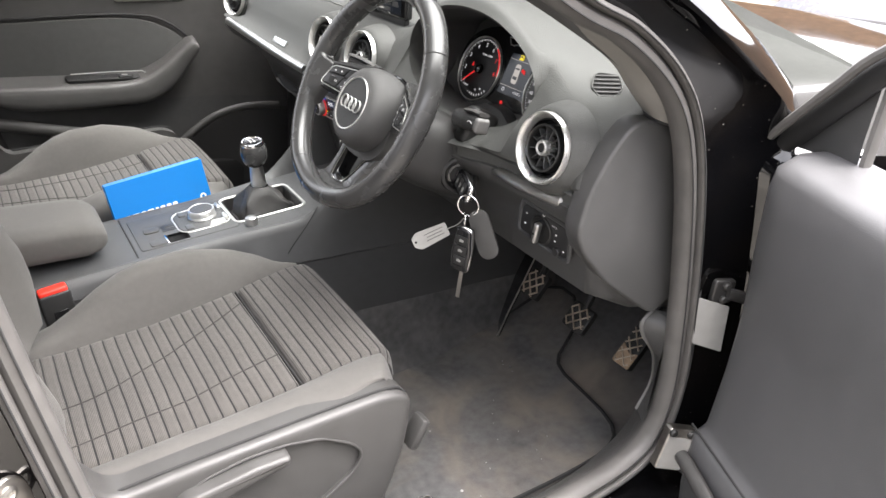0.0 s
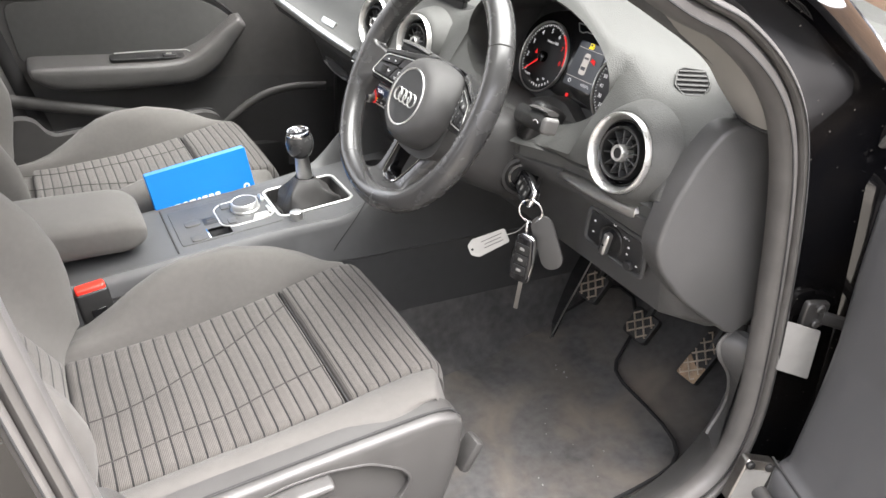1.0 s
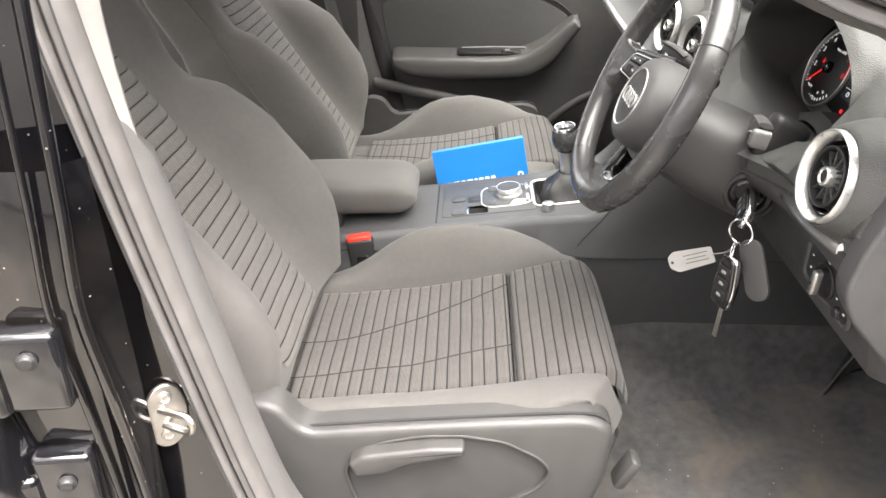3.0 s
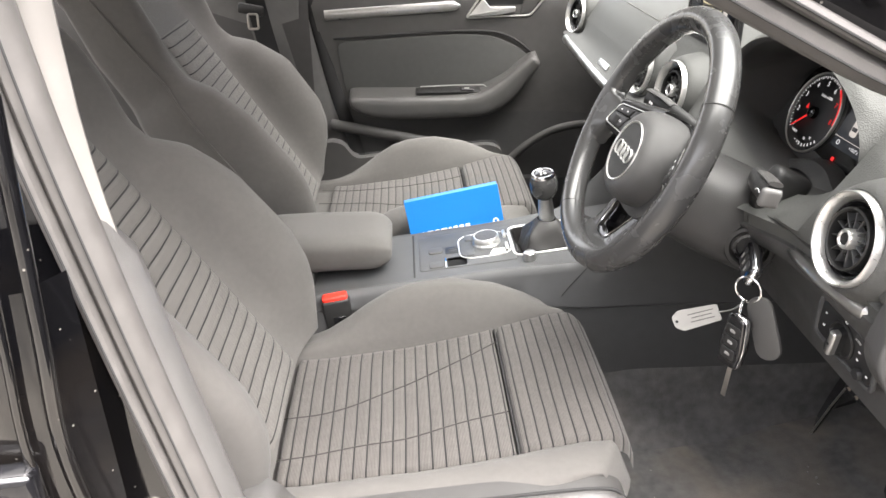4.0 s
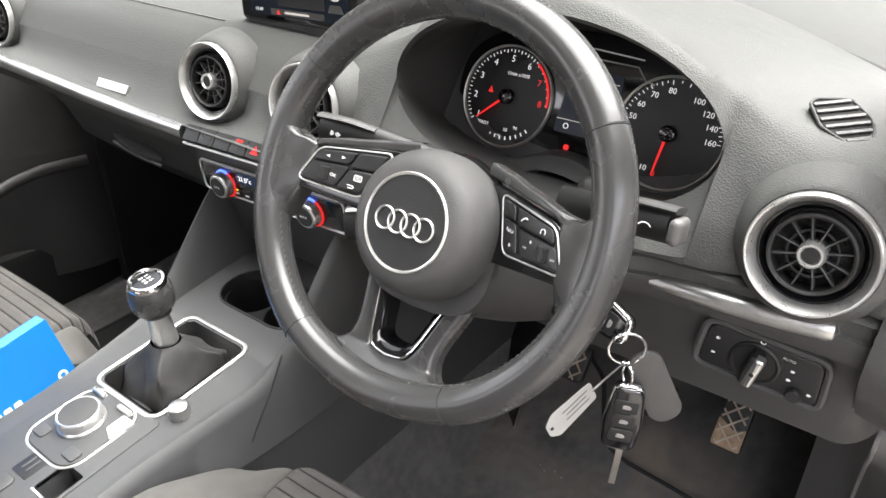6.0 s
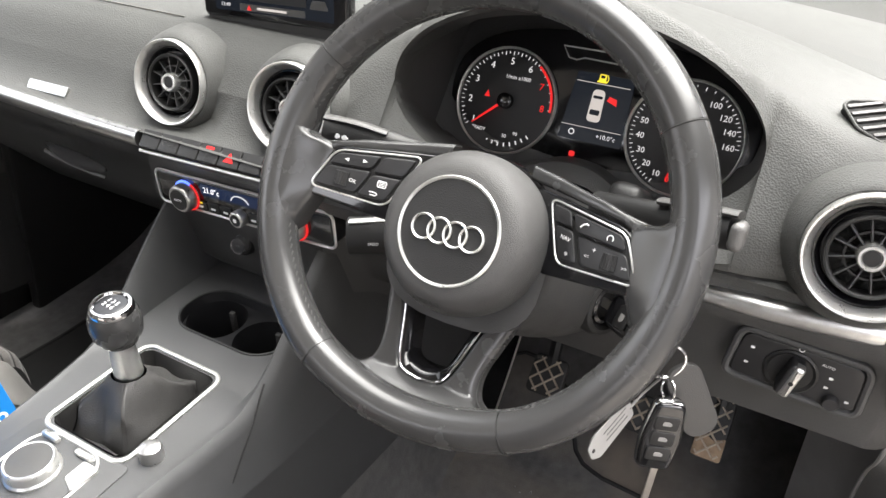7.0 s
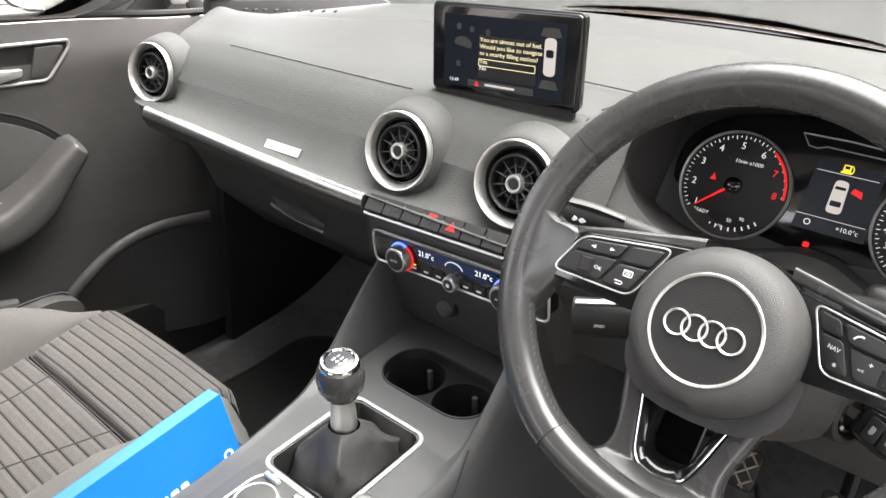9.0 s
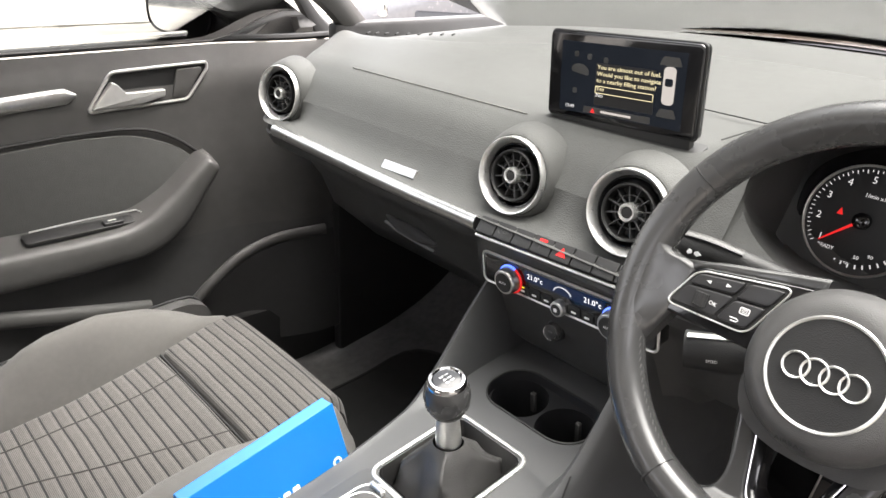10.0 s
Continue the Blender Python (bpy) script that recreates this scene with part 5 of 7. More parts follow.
u_o, u_i = [tuple(q) for q in spl(U_OUT, 24)], [tuple(q) for q in spl(U_IN, 24)]
both = lambda run, d=0.0: [(x - d, y) for x, y in run] + [(-(x - d), y) for x, y in reversed(run[:-1])]
u_rows = [[wm @ V((x + arm_x(y), y, arm_h(y) + h)) for x, y in both(run)] for run, h in ((u_o, -0.012), (u_o, 0.0052), ([tuple(V(p).lerp(V(q), 0.12)) for p, q in zip(u_o, u_i)], 0.0062), ([tuple(V(p).lerp(V(q), 0.85)) for p, q in zip(u_o, u_i)], 0.0042), (u_i, 0.0020), (u_i, -0.016))]
ins_ob = part("lower_insert", loft(fresh(), u_rows), GLOSS, wheel, "gloss black lower spoke insert", sharp=50)
part("insert_edge", sweep(fresh(), [wm @ V((x * 0.985 + arm_x(y), y + 0.0006, arm_h(y) + 0.0068)) for x, y in both(u_o)], 0.0010, 8), CHROME, ins_ob, "thin chrome edge")
for s in (-1, 1):
    edge = fresh()
    run = spl([(x, y, 0) for x, y in side_o], 44)
    for p, q in list(zip(run, run[1:]))[3:]:
        c_, t_ = (V(p) + V(q)) / 2, V(q) - V(p)
        c_.x, t_.x = c_.x * s, t_.x * s
        out_ = V((t_.y, -t_.x, 0)).normalized() * s * -1
        box(edge, axes(wm @ (c_ + V((arm_x(c_.y), 0, arm_h(c_.y) + 0.0005)) - out_ * 0.0004), wm.to_3x3() @ (t_.normalized() + out_ * 0.2), wm.to_3x3() @ (out_ + V((0, 0, 0.4)))), 0.0016, 0.0014, 0.0012, 0.0003, 1)
    tagged(part("stitching", edge, THREAD, wheel), kind="stuff")
hm = wm @ Matrix.Translation((-0.0005, -0.0175, -0.003))
part("airbag_pad", lathe(fresh(), [(0.050, -0.048), (0.0580, -0.043), (0.0602, -0.034), (0.0610, -0.023), (0.0605, -0.012), (0.0585, -0.003), (0.0550, 0.0050), (0.0500, 0.0097), (0.0455, 0.0117), (0.0410, 0.0125), (0.0, 0.0125)], hm, 72), PAD, wheel, "round grained airbag pad")
part("pad_gap", lathe(fresh(), [(0.0540, -0.056), (0.0610, -0.052), (0.0628, -0.045), (0.0620, -0.041), (0.0590, -0.041)], hm, 64), GLOSS, wheel)
part("hub_ring", lathe(fresh(), [(0.0394, 0.0112), (0.0394, 0.0134), (0.0386, 0.0142), (0.0370, 0.0134), (0.0370, 0.0118)], hm, 72), RIMS, wheel, "satin chrome ring")
part("hub_disc", lathe(fresh(), [(0.0370, 0.0120), (0.0366, 0.0126), (0.0, 0.0128)], hm, 48), HARD, wheel)
for k in range(4):
    part("emblem_ring", lathe(fresh(), [(0.0096, 0.0122), (0.0096, 0.0142), (0.0090, 0.0149), (0.0080, 0.0142), (0.0080, 0.0122)], hm @ Matrix.Translation((-0.0189 + 0.0126 * k, -0.001, 0)), 40), RIMS, wheel, "chrome emblem ring")
lettering("airbag_text", "AIRBAG", hm @ pose(-0.004, -0.0520, 0.0088, 48, 0, 0), 0.0064, HARD, wheel)

# keys
kr = V((-0.027, -0.493, 0.7785))
keys = thing("key_bunch", kr, "car keys, grey fobs and paper tag hanging from the ignition", "keys")


def remote(m, name, length, label, marks):
    """A flip-key remote: black body with a chrome edge and three marked buttons on its face (length along y)."""
    h = length / 2
    o = [(-0.0135, -h), (0.0135, -h), (0.0160, -0.1 * h), (0.0115, h), (-0.0115, h), (-0.0160, -0.1 * h)]
    ob = part(name, slab(fresh(), rounded(o, 0.007), m, -0.0065, 0.0065, 0.003), GLOSS, keys, label)
    part("fob_edge", sweep(fresh(), [m @ V((p[0] * 1.04, p[1] * 1.01, 0)) for p in rounded(o, 0.007)], (0.0013, 0.0034), 8, True, m.to_3x3() @ V((0, 0, 1))), CHROME, ob, "chrome edge")
    for k in (-1, 0, 1):
        y = k * length * 0.235
        part("fob_button", slab(fresh(), rrect(0.0200, length * 0.20, 0.0025, 3, 0, y), m, 0.006, 0.0076, 0.0007), HARD, ob)
        part("fob_mark", slab(fresh(), rounded([(-0.0035, -0.0018), (0.0035, -0.0018), (0.0042, 0.0004), (0.0015, 0.0022), (-0.0030, 0.0020)], 0.0008), m @ Matrix.Translation((0, y, 0)), 0.0074, 0.0081), marks, ob)
    return ob


kl = V((-0.30, -0.93, -0.14)).normalized()
kf = V((-0.93, 0.22, 0.28))
kf = (kf - kl * kf.dot(kl)).normalized()
km2 = axes(V((-0.006, -0.434, 0.800)) + kl * 0.031, kf.cross(kl) * -1, kf)
remote(km2, "ignition_key", 0.058, "black flip key standing in the ignition", LABEL)
part("key_blade", box(fresh(), axes(V((-0.006, -0.434, 0.800)), kl, kf), 0.016, 0.008, 0.003, 0.0006, 1), STEEL, keys)
part("key_ring", sweep(fresh(), [kr + V((0.009 * math.cos(a), -0.013 * math.cos(a), 0.0155 * math.sin(a))) for a in np.linspace(0, 2 * math.pi, 32, endpoint=False)], 0.0014, 8, True), CHROME, keys)
part("split_ring", sweep(fresh(), [kr + V((-0.008, -0.007, -0.020)) + V((0.004 * math.cos(a), 0.006 * math.cos(a), 0.0095 * math.sin(a))) for a in np.linspace(0, 2 * math.pi, 24, endpoint=False)], 0.0011, 8, True), CHROME, keys)
fm = axes((-0.036, -0.503, 0.7155), (0.42, -0.90, 0.02), (-0.90, -0.42, 0.0)) @ pose(0, 0, 0, 0, 0, -4)
remote(fm, "remote_fob", 0.068, "black remote fob", LABEL)
part("key_blade", box(fresh(), fm @ Matrix.Translation((0.004, -0.056, 0)), 0.006, 0.048, 0.0022, 0.0004, 1), STEEL, keys)
part("leather_fob", slab(fresh(), rrect(0.031, 0.074, 0.014, 8), axes((-0.012, -0.518, 0.741), (0.72, -0.55, 0.42), (-0.80, -0.55, 0.1)), -0.002, 0.002, 0.001), TRIM, keys, "grey leather fob")
tg = axes((-0.068, -0.470, 0.7285), (-0.86, 0.26, -0.44), (-0.35, -0.92, 0.1))
tag = part("paper_tag", slab(fresh(), rounded([(-0.024, -0.0105), (0.022, -0.0145), (0.031, -0.008), (0.031, 0.006), (0.022, 0.0135), (-0.024, 0.0105)], 0.003), tg, -0.0005, 0.0005), LABEL, keys, "grubby white paper tag")
part("tag_hole", lathe(fresh(), [(0.0018, 0.0), (0.0018, 0.0009), (0, 0.0009)], tg @ Matrix.Translation((0.0265, -0.001, 0)), 12), SEAM, tag)
for y, w in ((-0.006, 0.030), (-0.001, 0.024), (0.004, 0.028)):
    part("tag_line", box(fresh(), tg @ Matrix.Translation((-0.003, y, 0.0006)), w, 0.0010, 0.0003, 0), TRIM, tag)
part("tag_loop", sweep(fresh(), spl([tg @ V((-0.022, 0, 0)), tg @ V((-0.040, 0.001, 0)), kr + V((0, 0, -0.014))], 10), (0.002, 0.0008), 8), LABEL, keys)

# ---- centre console ----
def top_z(x):
    return 0.612 + 0.13 * (x + 0.15)


cons = thing("centre_console", (-0.3, 0, 0.35), "charcoal centre console with silver trim and cup holders", "console")
rings = []
for x in np.concatenate((np.linspace(-0.80, -0.16, 24), np.linspace(-0.15, 0.06, 26), np.linspace(0.08, 0.45, 8))):
    z = top_z(x)
    up = 0.150 * ease(x, -0.14, 0.075)
    w = 0.092 + 0.020 * ease(x, -0.3, -0.06)
    half = [(0.0, z), (0.05, z), (w - 0.014, z), (w - 0.010, z + 0.3 * up), (w - 0.004, z + 0.85 * up), (w, z + up + 0.001), (w + 0.006, z + up - 0.003), (w + 0.011, z + up - 0.012), (w + 0.017, z + 0.5 * up - 0.05), (w + 0.0245, 0.546), (w + 0.0255, 0.541), (w + 0.0225, 0.537), (w + 0.030, 0.47), (w + 0.036, 0.415), (w + 0.020, 0.30)]
    rings.append([(x, -y - 0.012 + 0.010 * ease(x, -0.2, 0.0), zz) for y, zz in reversed(half)] + [(x, y - 0.012 + 0.010 * ease(x, -0.2, 0.0), zz) for y, zz in half[1:]])
body = part("console_body", loft(fresh(), rings, True, True), CONSOLE, cons, sharp=45)
for side in (-1, 1):
    cl = []
    for x in np.linspace(-0.80, 0.50, 30):
        w = 0.122 + 0.020 * ease(x, -0.3, -0.06)
        cl.append([(x, side * (w + a), z) for a, z in ((0.004, 0.425), (0.012, 0.400), (0.026, 0.340), (0.045, 0.300), (0.075, 0.272), (0.11, 0.258))])
    part("tunnel_carpet", loft(fresh(), cl), CARPET, shell, "charcoal tunnel carpet")
holes = fresh()
slab(holes, rrect(0.080, 0.152, 0.036, 8), axes((-0.011, -0.0115, top_z(-0.011)), (1, 0, 0.13), (-0.13, 0, 1)), -0.012, 0.03)
carve(body, holes)
holes = fresh()
for cx, cy in ((-0.010, 0.027), (-0.014, -0.050)):
    lathe(holes, [(0.031, -0.12), (0.0372, 0.0), (0.0372, 0.04)], axes((cx, cy, top_z(cx)), (1, 0, 0.13), (-0.13, 0, 1)), 40, True)
carve(body, holes)
holes = fresh()
slab(holes, rrect(0.128, 0.104, 0.012), axes((-0.160, -0.008, top_z(-0.16)), (1, 0, 0.13), (-0.13, 0, 1)), -0.055, 0.03)
slab(holes, rrect(0.036, 0.032, 0.003), axes((-0.330, -0.056, top_z(-0.330)), (1, 0, 0.13), (-0.13, 0, 1)), -0.03, 0.03)
carve(body, holes)


body.data.materials.append(DIAL)
for p_ in body.data.polygons:
    c_ = p_.center
    if -0.062 < c_.x < 0.036 and abs(c_.y + 0.011) < 0.086 and c_.z < top_z(c_.x) - 0.003:
        p_.material_index = 1
part("ledge_line", sweep(fresh(), [(x, -0.124 - 0.020 * ease(x, -0.3, -0.06) + 0.010 * ease(x, -0.2, 0.0), 0.5425) for x in np.linspace(-0.5, 0.42, 30)], (0.0016, 0.0012), 6), TRIM, cons)
part("side_seam", sweep(fresh(), [(-0.165, -0.1335, 0.546), (-0.145, -0.1325, 0.575), (-0.118, -0.1285, 0.607), (-0.095, -0.124, 0.640)], 0.0010, 6), SEAM, cons)


def con(x, y, h=0.0):
    return axes((x, y, top_z(x) + h), (1, 0, 0.13), (-0.13, 0, 1))


part("gate_frame", sweep(fresh(), [con(-0.160, -0.008, 0.001) @ V((p[0], p[1], 0)) for p in rrect(0.137, 0.113, 0.014, 6)], (0.0027, 0.0020), 10, True, (0, 0, 1)), SATIN, cons, "chrome gear gate frame")
plate = part("control_plate", slab(fresh(), rounded([(-0.085, -0.066), (0.088, -0.066), (0.088, 0.066), (-0.085, 0.066)], 0.008), con(-0.312, -0.010), -0.004, 0.0015, 0.001), CONSOLE, cons)
hole = fresh()
slab(hole, rrect(0.036, 0.032, 0.003), con(-0.330, -0.056), -0.03, 0.03)
carve(plate, hole)
part("tray_floor", slab(fresh(), rrect(0.035, 0.031, 0.003), con(-0.330, -0.056), -0.029, -0.026), SEAM, cons, "black coin tray")
part("plate_edge", sweep(fresh(), [con(-0.277, -0.008, 0.0015) @ V((p[0], p[1], 0)) for p in rrect(0.094, 0.090, 0.024, 6)], (0.0016, 0.0014), 8, True, (0, 0, 1)), SATIN, cons)
part("button_field", slab(fresh(), rrect(0.088, 0.086, 0.022, 6), con(-0.277, -0.008), 0.0, 0.003, 0.001), CONSOLE, cons, "grey control surround")
dial = part("control_dial", lathe(fresh(), [(0.0255, 0.002), (0.0255, 0.005), (0.0238, 0.007), (0.0238, 0.014), (0.0232, 0.0168), (0.0218, 0.0180), (0.0205, 0.0176)], con(-0.272, -0.002), 44), RIMS, cons, "round silver control dial")
part("dial_top", lathe(fresh(), [(0.0210, 0.014), (0.0208, 0.0174), (0.018, 0.0177), (0, 0.0178)], con(-0.272, -0.002), 40), TRIM, dial, "grey touch surface")
for p in ([(-0.014, -0.012), (0.016, -0.014), (0.016, 0.006), (-0.006, 0.006)],):
    part("menu_key", slab(fresh(), rounded(p, 0.003), con(-0.258, -0.041), 0.002, 0.0055, 0.0012), SATIN, cons, "silver menu key")
part("menu_key", slab(fresh(), rrect(0.014, 0.020, 0.003), con(-0.304, -0.036), 0.002, 0.005, 0.001), CONSOLE, cons)
part("menu_key", slab(fresh(), rrect(0.014, 0.020, 0.003), con(-0.304, 0.022), 0.002, 0.005, 0.001), CONSOLE, cons)
for y in (-0.030, 0.018):
    part("lever_switch", slab(fresh(), rrect(0.006, 0.022, 0.002), con(-0.238, y), 0.002, 0.009, 0.0025), RIMS, cons, "silver toggle")
for y in (-0.008, -0.062):
    part("switch", slab(fresh(), rrect(0.026, 0.022, 0.006), con(-0.366, y), 0.0, 0.0036, 0.0012), TRIM, cons, "grey rocker switch")
part("card_slot", slab(fresh(), rrect(0.030, 0.026, 0.002), con(-0.334, -0.012), 0.0, 0.0022, 0.0006), DIAL, cons, "black ribbed slot")
for k in (-1, 1):
    part("slot_rib", slab(fresh(), rrect(0.016, 0.003, 0.001, 2, 0.0, 0.004 * k), con(-0.334, -0.012), 0.002, 0.0030, 0.0004), CONSOLE, cons)
part("console_seam", sweep(fresh(), [con(-0.406, y, 0.0006) @ V((0, 0, 0)) for y in (-0.092, -0.05, 0.0, 0.05, 0.070)], (0.0016, 0.0010), 6, up=(0, 0, 1)), SEAM, cons, "dark line for the shade of a cloth crease across the console")
part("tray_edge", slab(fresh(), rrect(0.003, 0.032, 0.001), con(-0.3495, -0.056), 0.0, 0.0026, 0.0006), CHROME, cons)
vk = con(-0.205, -0.082)
part("volume_knob", lathe(fresh(), [(0.0115, -0.006), (0.0115, 0.010), (0.0105, 0.0135), (0.009, 0.0145), (0, 0.0145)], vk, 28), SILVER, cons, "small silver knob")
tray = rrect(0.081, 0.153, 0.036, 8)
for cx, cy in ((-0.010, 0.027), (-0.014, -0.050)):
    part("cup_liner", lathe(fresh(), [(0.0366, -0.012), (0.0356, -0.020), (0.0305, -0.114), (0.0, -0.116)], con(cx, cy, 0), 40), DIAL, cons, "black cup holder")
    part("cup_clip", box(fresh(), con(cx + 0.029, cy, -0.034), 0.006, 0.007, 0.030, 0.001, 1), TRIM, cons)
wall_r = [[con(-0.011, -0.0115, h) @ V((p[0] * k, p[1] * k, 0)) for p in tray] for k, h in ((1.0, 0.001), (0.985, -0.004), (0.97, -0.012))]
part("cup_wall", loft(fresh(), wall_r, True), DIAL, cons, "dark cup holder wall")
part("cup_rim", sweep(fresh(), [con(-0.011, -0.0115, 0.0005) @ V((p[0], p[1], 0)) for p in rrect(0.082, 0.154, 0.037, 8)], 0.0016, 8, True), HARD, cons)

gear = thing("gear_lever", (-0.165, -0.01, 0.60), "leather gear lever with chrome-topped knob and gaiter", "gear lever")
gtop, gbase = V((-0.180, -0.019, 0.738)), V((-0.160, -0.008, 0.612))
gd = (gtop - gbase).normalized()
gmx = axes(gtop, (1, 0, 0), gd) @ Matrix.Diagonal((0.90, 0.90, 0.95, 1))
part("knob", lathe(fresh(), [(0.0135, -0.050), (0.020, -0.045), (0.0260, -0.034), (0.0275, -0.022), (0.0262, -0.011), (0.0228, -0.004)], gmx, 40), LEATHER, gear, "black leather knob")
part("knob_ring", lathe(fresh(), [(0.0230, -0.005), (0.0228, -0.001), (0.0206, 0.0020), (0.0180, 0.0024), (0.0168, 0.0010)], gmx, 40), CHROME, gear, "chrome knob ring")
cap = part("knob_cap", lathe(fresh(), [(0.0172, -0.002), (0.016, 0.0008), (0.010, 0.0014), (0, 0.0016)], gmx, 36), GLOSS, gear, "gloss black shift plate")
lettering("shift_text", "1 3 5\n2 4 6", gmx @ pose(0, 0, 0.0016, 0, 0, -90), 0.0072, WHITE, cap)
part("collar", lathe(fresh(), [(0.0160, -0.094), (0.0152, -0.075), (0.0128, -0.048)], gmx, 32), SILVER, gear, "satin metal collar")
boot_rings = []
gate_o = [tuple(q) for q in spl(rrect(0.126, 0.102, 0.012, 6), 96, True)]
for s in np.linspace(0, 1, 36):
    dip = ease(s, 0.0, 0.28)
    rise = max(0.0, (s - 0.22) / 0.78)
    q = (1 - 0.16 * dip) * (1 - rise ** 1.25)
    c = gbase.lerp(gtop - gd * 0.090, rise ** 1.1) + V((0, 0, -0.030 * dip * (1 - rise) ** 1.5))
    row = []
    for p in gate_o:
        a = math.atan2(p[1], p[0])
        rr = math.hypot(*p)
        puff = math.sin(math.pi * min(1, s * 1.02)) ** 0.8
        fold = 1 + puff * (0.13 * math.sin(3 * a + 2.6 * s + 0.4) + 0.10 * math.sin(5 * a - 5 * s) + 0.07 * math.sin(8 * a + 11 * s))
        r2 = (rr * q + 0.0170 * (1 - q)) * fold
        lim = rr * 0.985
        r2 = min(r2, lim)
        wave = 0.008 * puff * math.sin(4 * a + 9 * s) * (1 - rise)
        row.append(c + V((r2 * math.cos(a), r2 * math.sin(a), 0.13 * r2 * math.cos(a) * (1 - rise) + wave)))
    boot_rings.append(row)
part("gaiter", loft(fresh(), boot_rings, True), BOOT, gear, "creased black leather gaiter", sharp=70)

rest = thing("armrest", (-0.6, 0, 0.585), "padded grey cloth centre armrest", "armrest")
ar = []
for k, x in enumerate(spl([(-0.445,), (-0.448,), (-0.46,), (-0.50,), (-0.60,), (-0.80,), (-0.82,)], 24)):
    x = x[0]
    f = math.sqrt(max(0.02, 1 - max(0, (x + 0.49) / 0.046) ** 2))
    zt, zb = 0.612 + 0.029 * f - 0.02 * ease(-x, 0.6, 0.85), 0.604 - 0.026 * f - 0.02 * ease(-x, 0.5, 0.8)
    w = 0.052 + 0.024 * f
    ar.append([(x, w * math.copysign(abs(math.cos(a)) ** 0.45, math.cos(a)), (zt + zb) / 2 + (zt - zb) / 2 * math.copysign(abs(math.sin(a)) ** 0.5, math.sin(a))) for a in np.linspace(0, 2 * math.pi, 36, endpoint=False)])
part("cushion", loft(fresh(), ar, True, True), CLOTH, rest)
part("hinge_block", box(fresh(), pose(-0.70, 0, 0.565), 0.24, 0.15, 0.06, 0.01, 3), HARD, rest)

for y in (-0.122,):
    bk = thing("belt_buckle", (-0.54, y, 0.48), "black seat belt buckle with red release button", "seat belt buckle", "belt buckles")
    mb = pose(-0.537, y, 0.521, 0, -8, 4)
    part("casing", box(fresh(), mb, 0.048, 0.024, 0.080, 0.005, 3), HARD, bk)
    part("release_button", box(fresh(), mb @ Matrix.Translation((0.0, 0, 0.040)), 0.043, 0.019, 0.014, 0.004, 3), RED, bk, "red release button")
    part("label", box(fresh(), mb @ Matrix.Translation((0.002, -0.0125, 0.0)), 0.022, 0.001, 0.018, 0.0003, 1), GLOSS, bk)
    part("stalk", box(fresh(), mb @ Matrix.Translation((-0.004, 0.002, -0.09)), 0.026, 0.010, 0.12, 0.003, 2), HARD, bk)

book = thing("booklet", (-0.32, 0.11, 0.55), "bright blue booklet with white print wedged beside the passenger seat", "booklet")
bmx = axes((-0.322, 0.094, 0.598), (0.179, -0.006, 0.035), (0.02, -0.985, 0.14))
part("cover", slab(fresh(), rrect(0.182, 0.100, 0.0015, 2, 0, 0.010), bmx, 0.0100, 0.0110, 0.0004, 1), BLUE, book)
part("back_cover", slab(fresh(), rrect(0.182, 0.100, 0.0015, 2, 0, 0.010), bmx, -0.0075, -0.0065), BLUE, book)
part("page_block", slab(fresh(), rrect(0.180, 0.0996, 0.001, 2, 0, 0.010), bmx, -0.0065, 0.0100), material("pale_blue_card_edge", (0.04, 0.18, 0.40), 0.6), book, "pale blue page edges")
bx = -0.078
for w in (0.017, 0.016, 0.012, 0.015, 0.009, 0.012, 0.012, 0.012):
    part("print_bar", slab(fresh(), rrect(w - 0.003, 0.011, 0.002, 2, bx + w / 2, -0.0110), bmx, 0.0107, 0.0114), WHITE, book)
    bx += w
part("print_mark", lathe(fresh(), [(0.006, 0.0107), (0.006, 0.0114), (0.003, 0.0114), (0.003, 0.0107)], bmx @ Matrix.Translation((0.076, -0.012, 0)), 24), WHITE, book, "small white round mark")


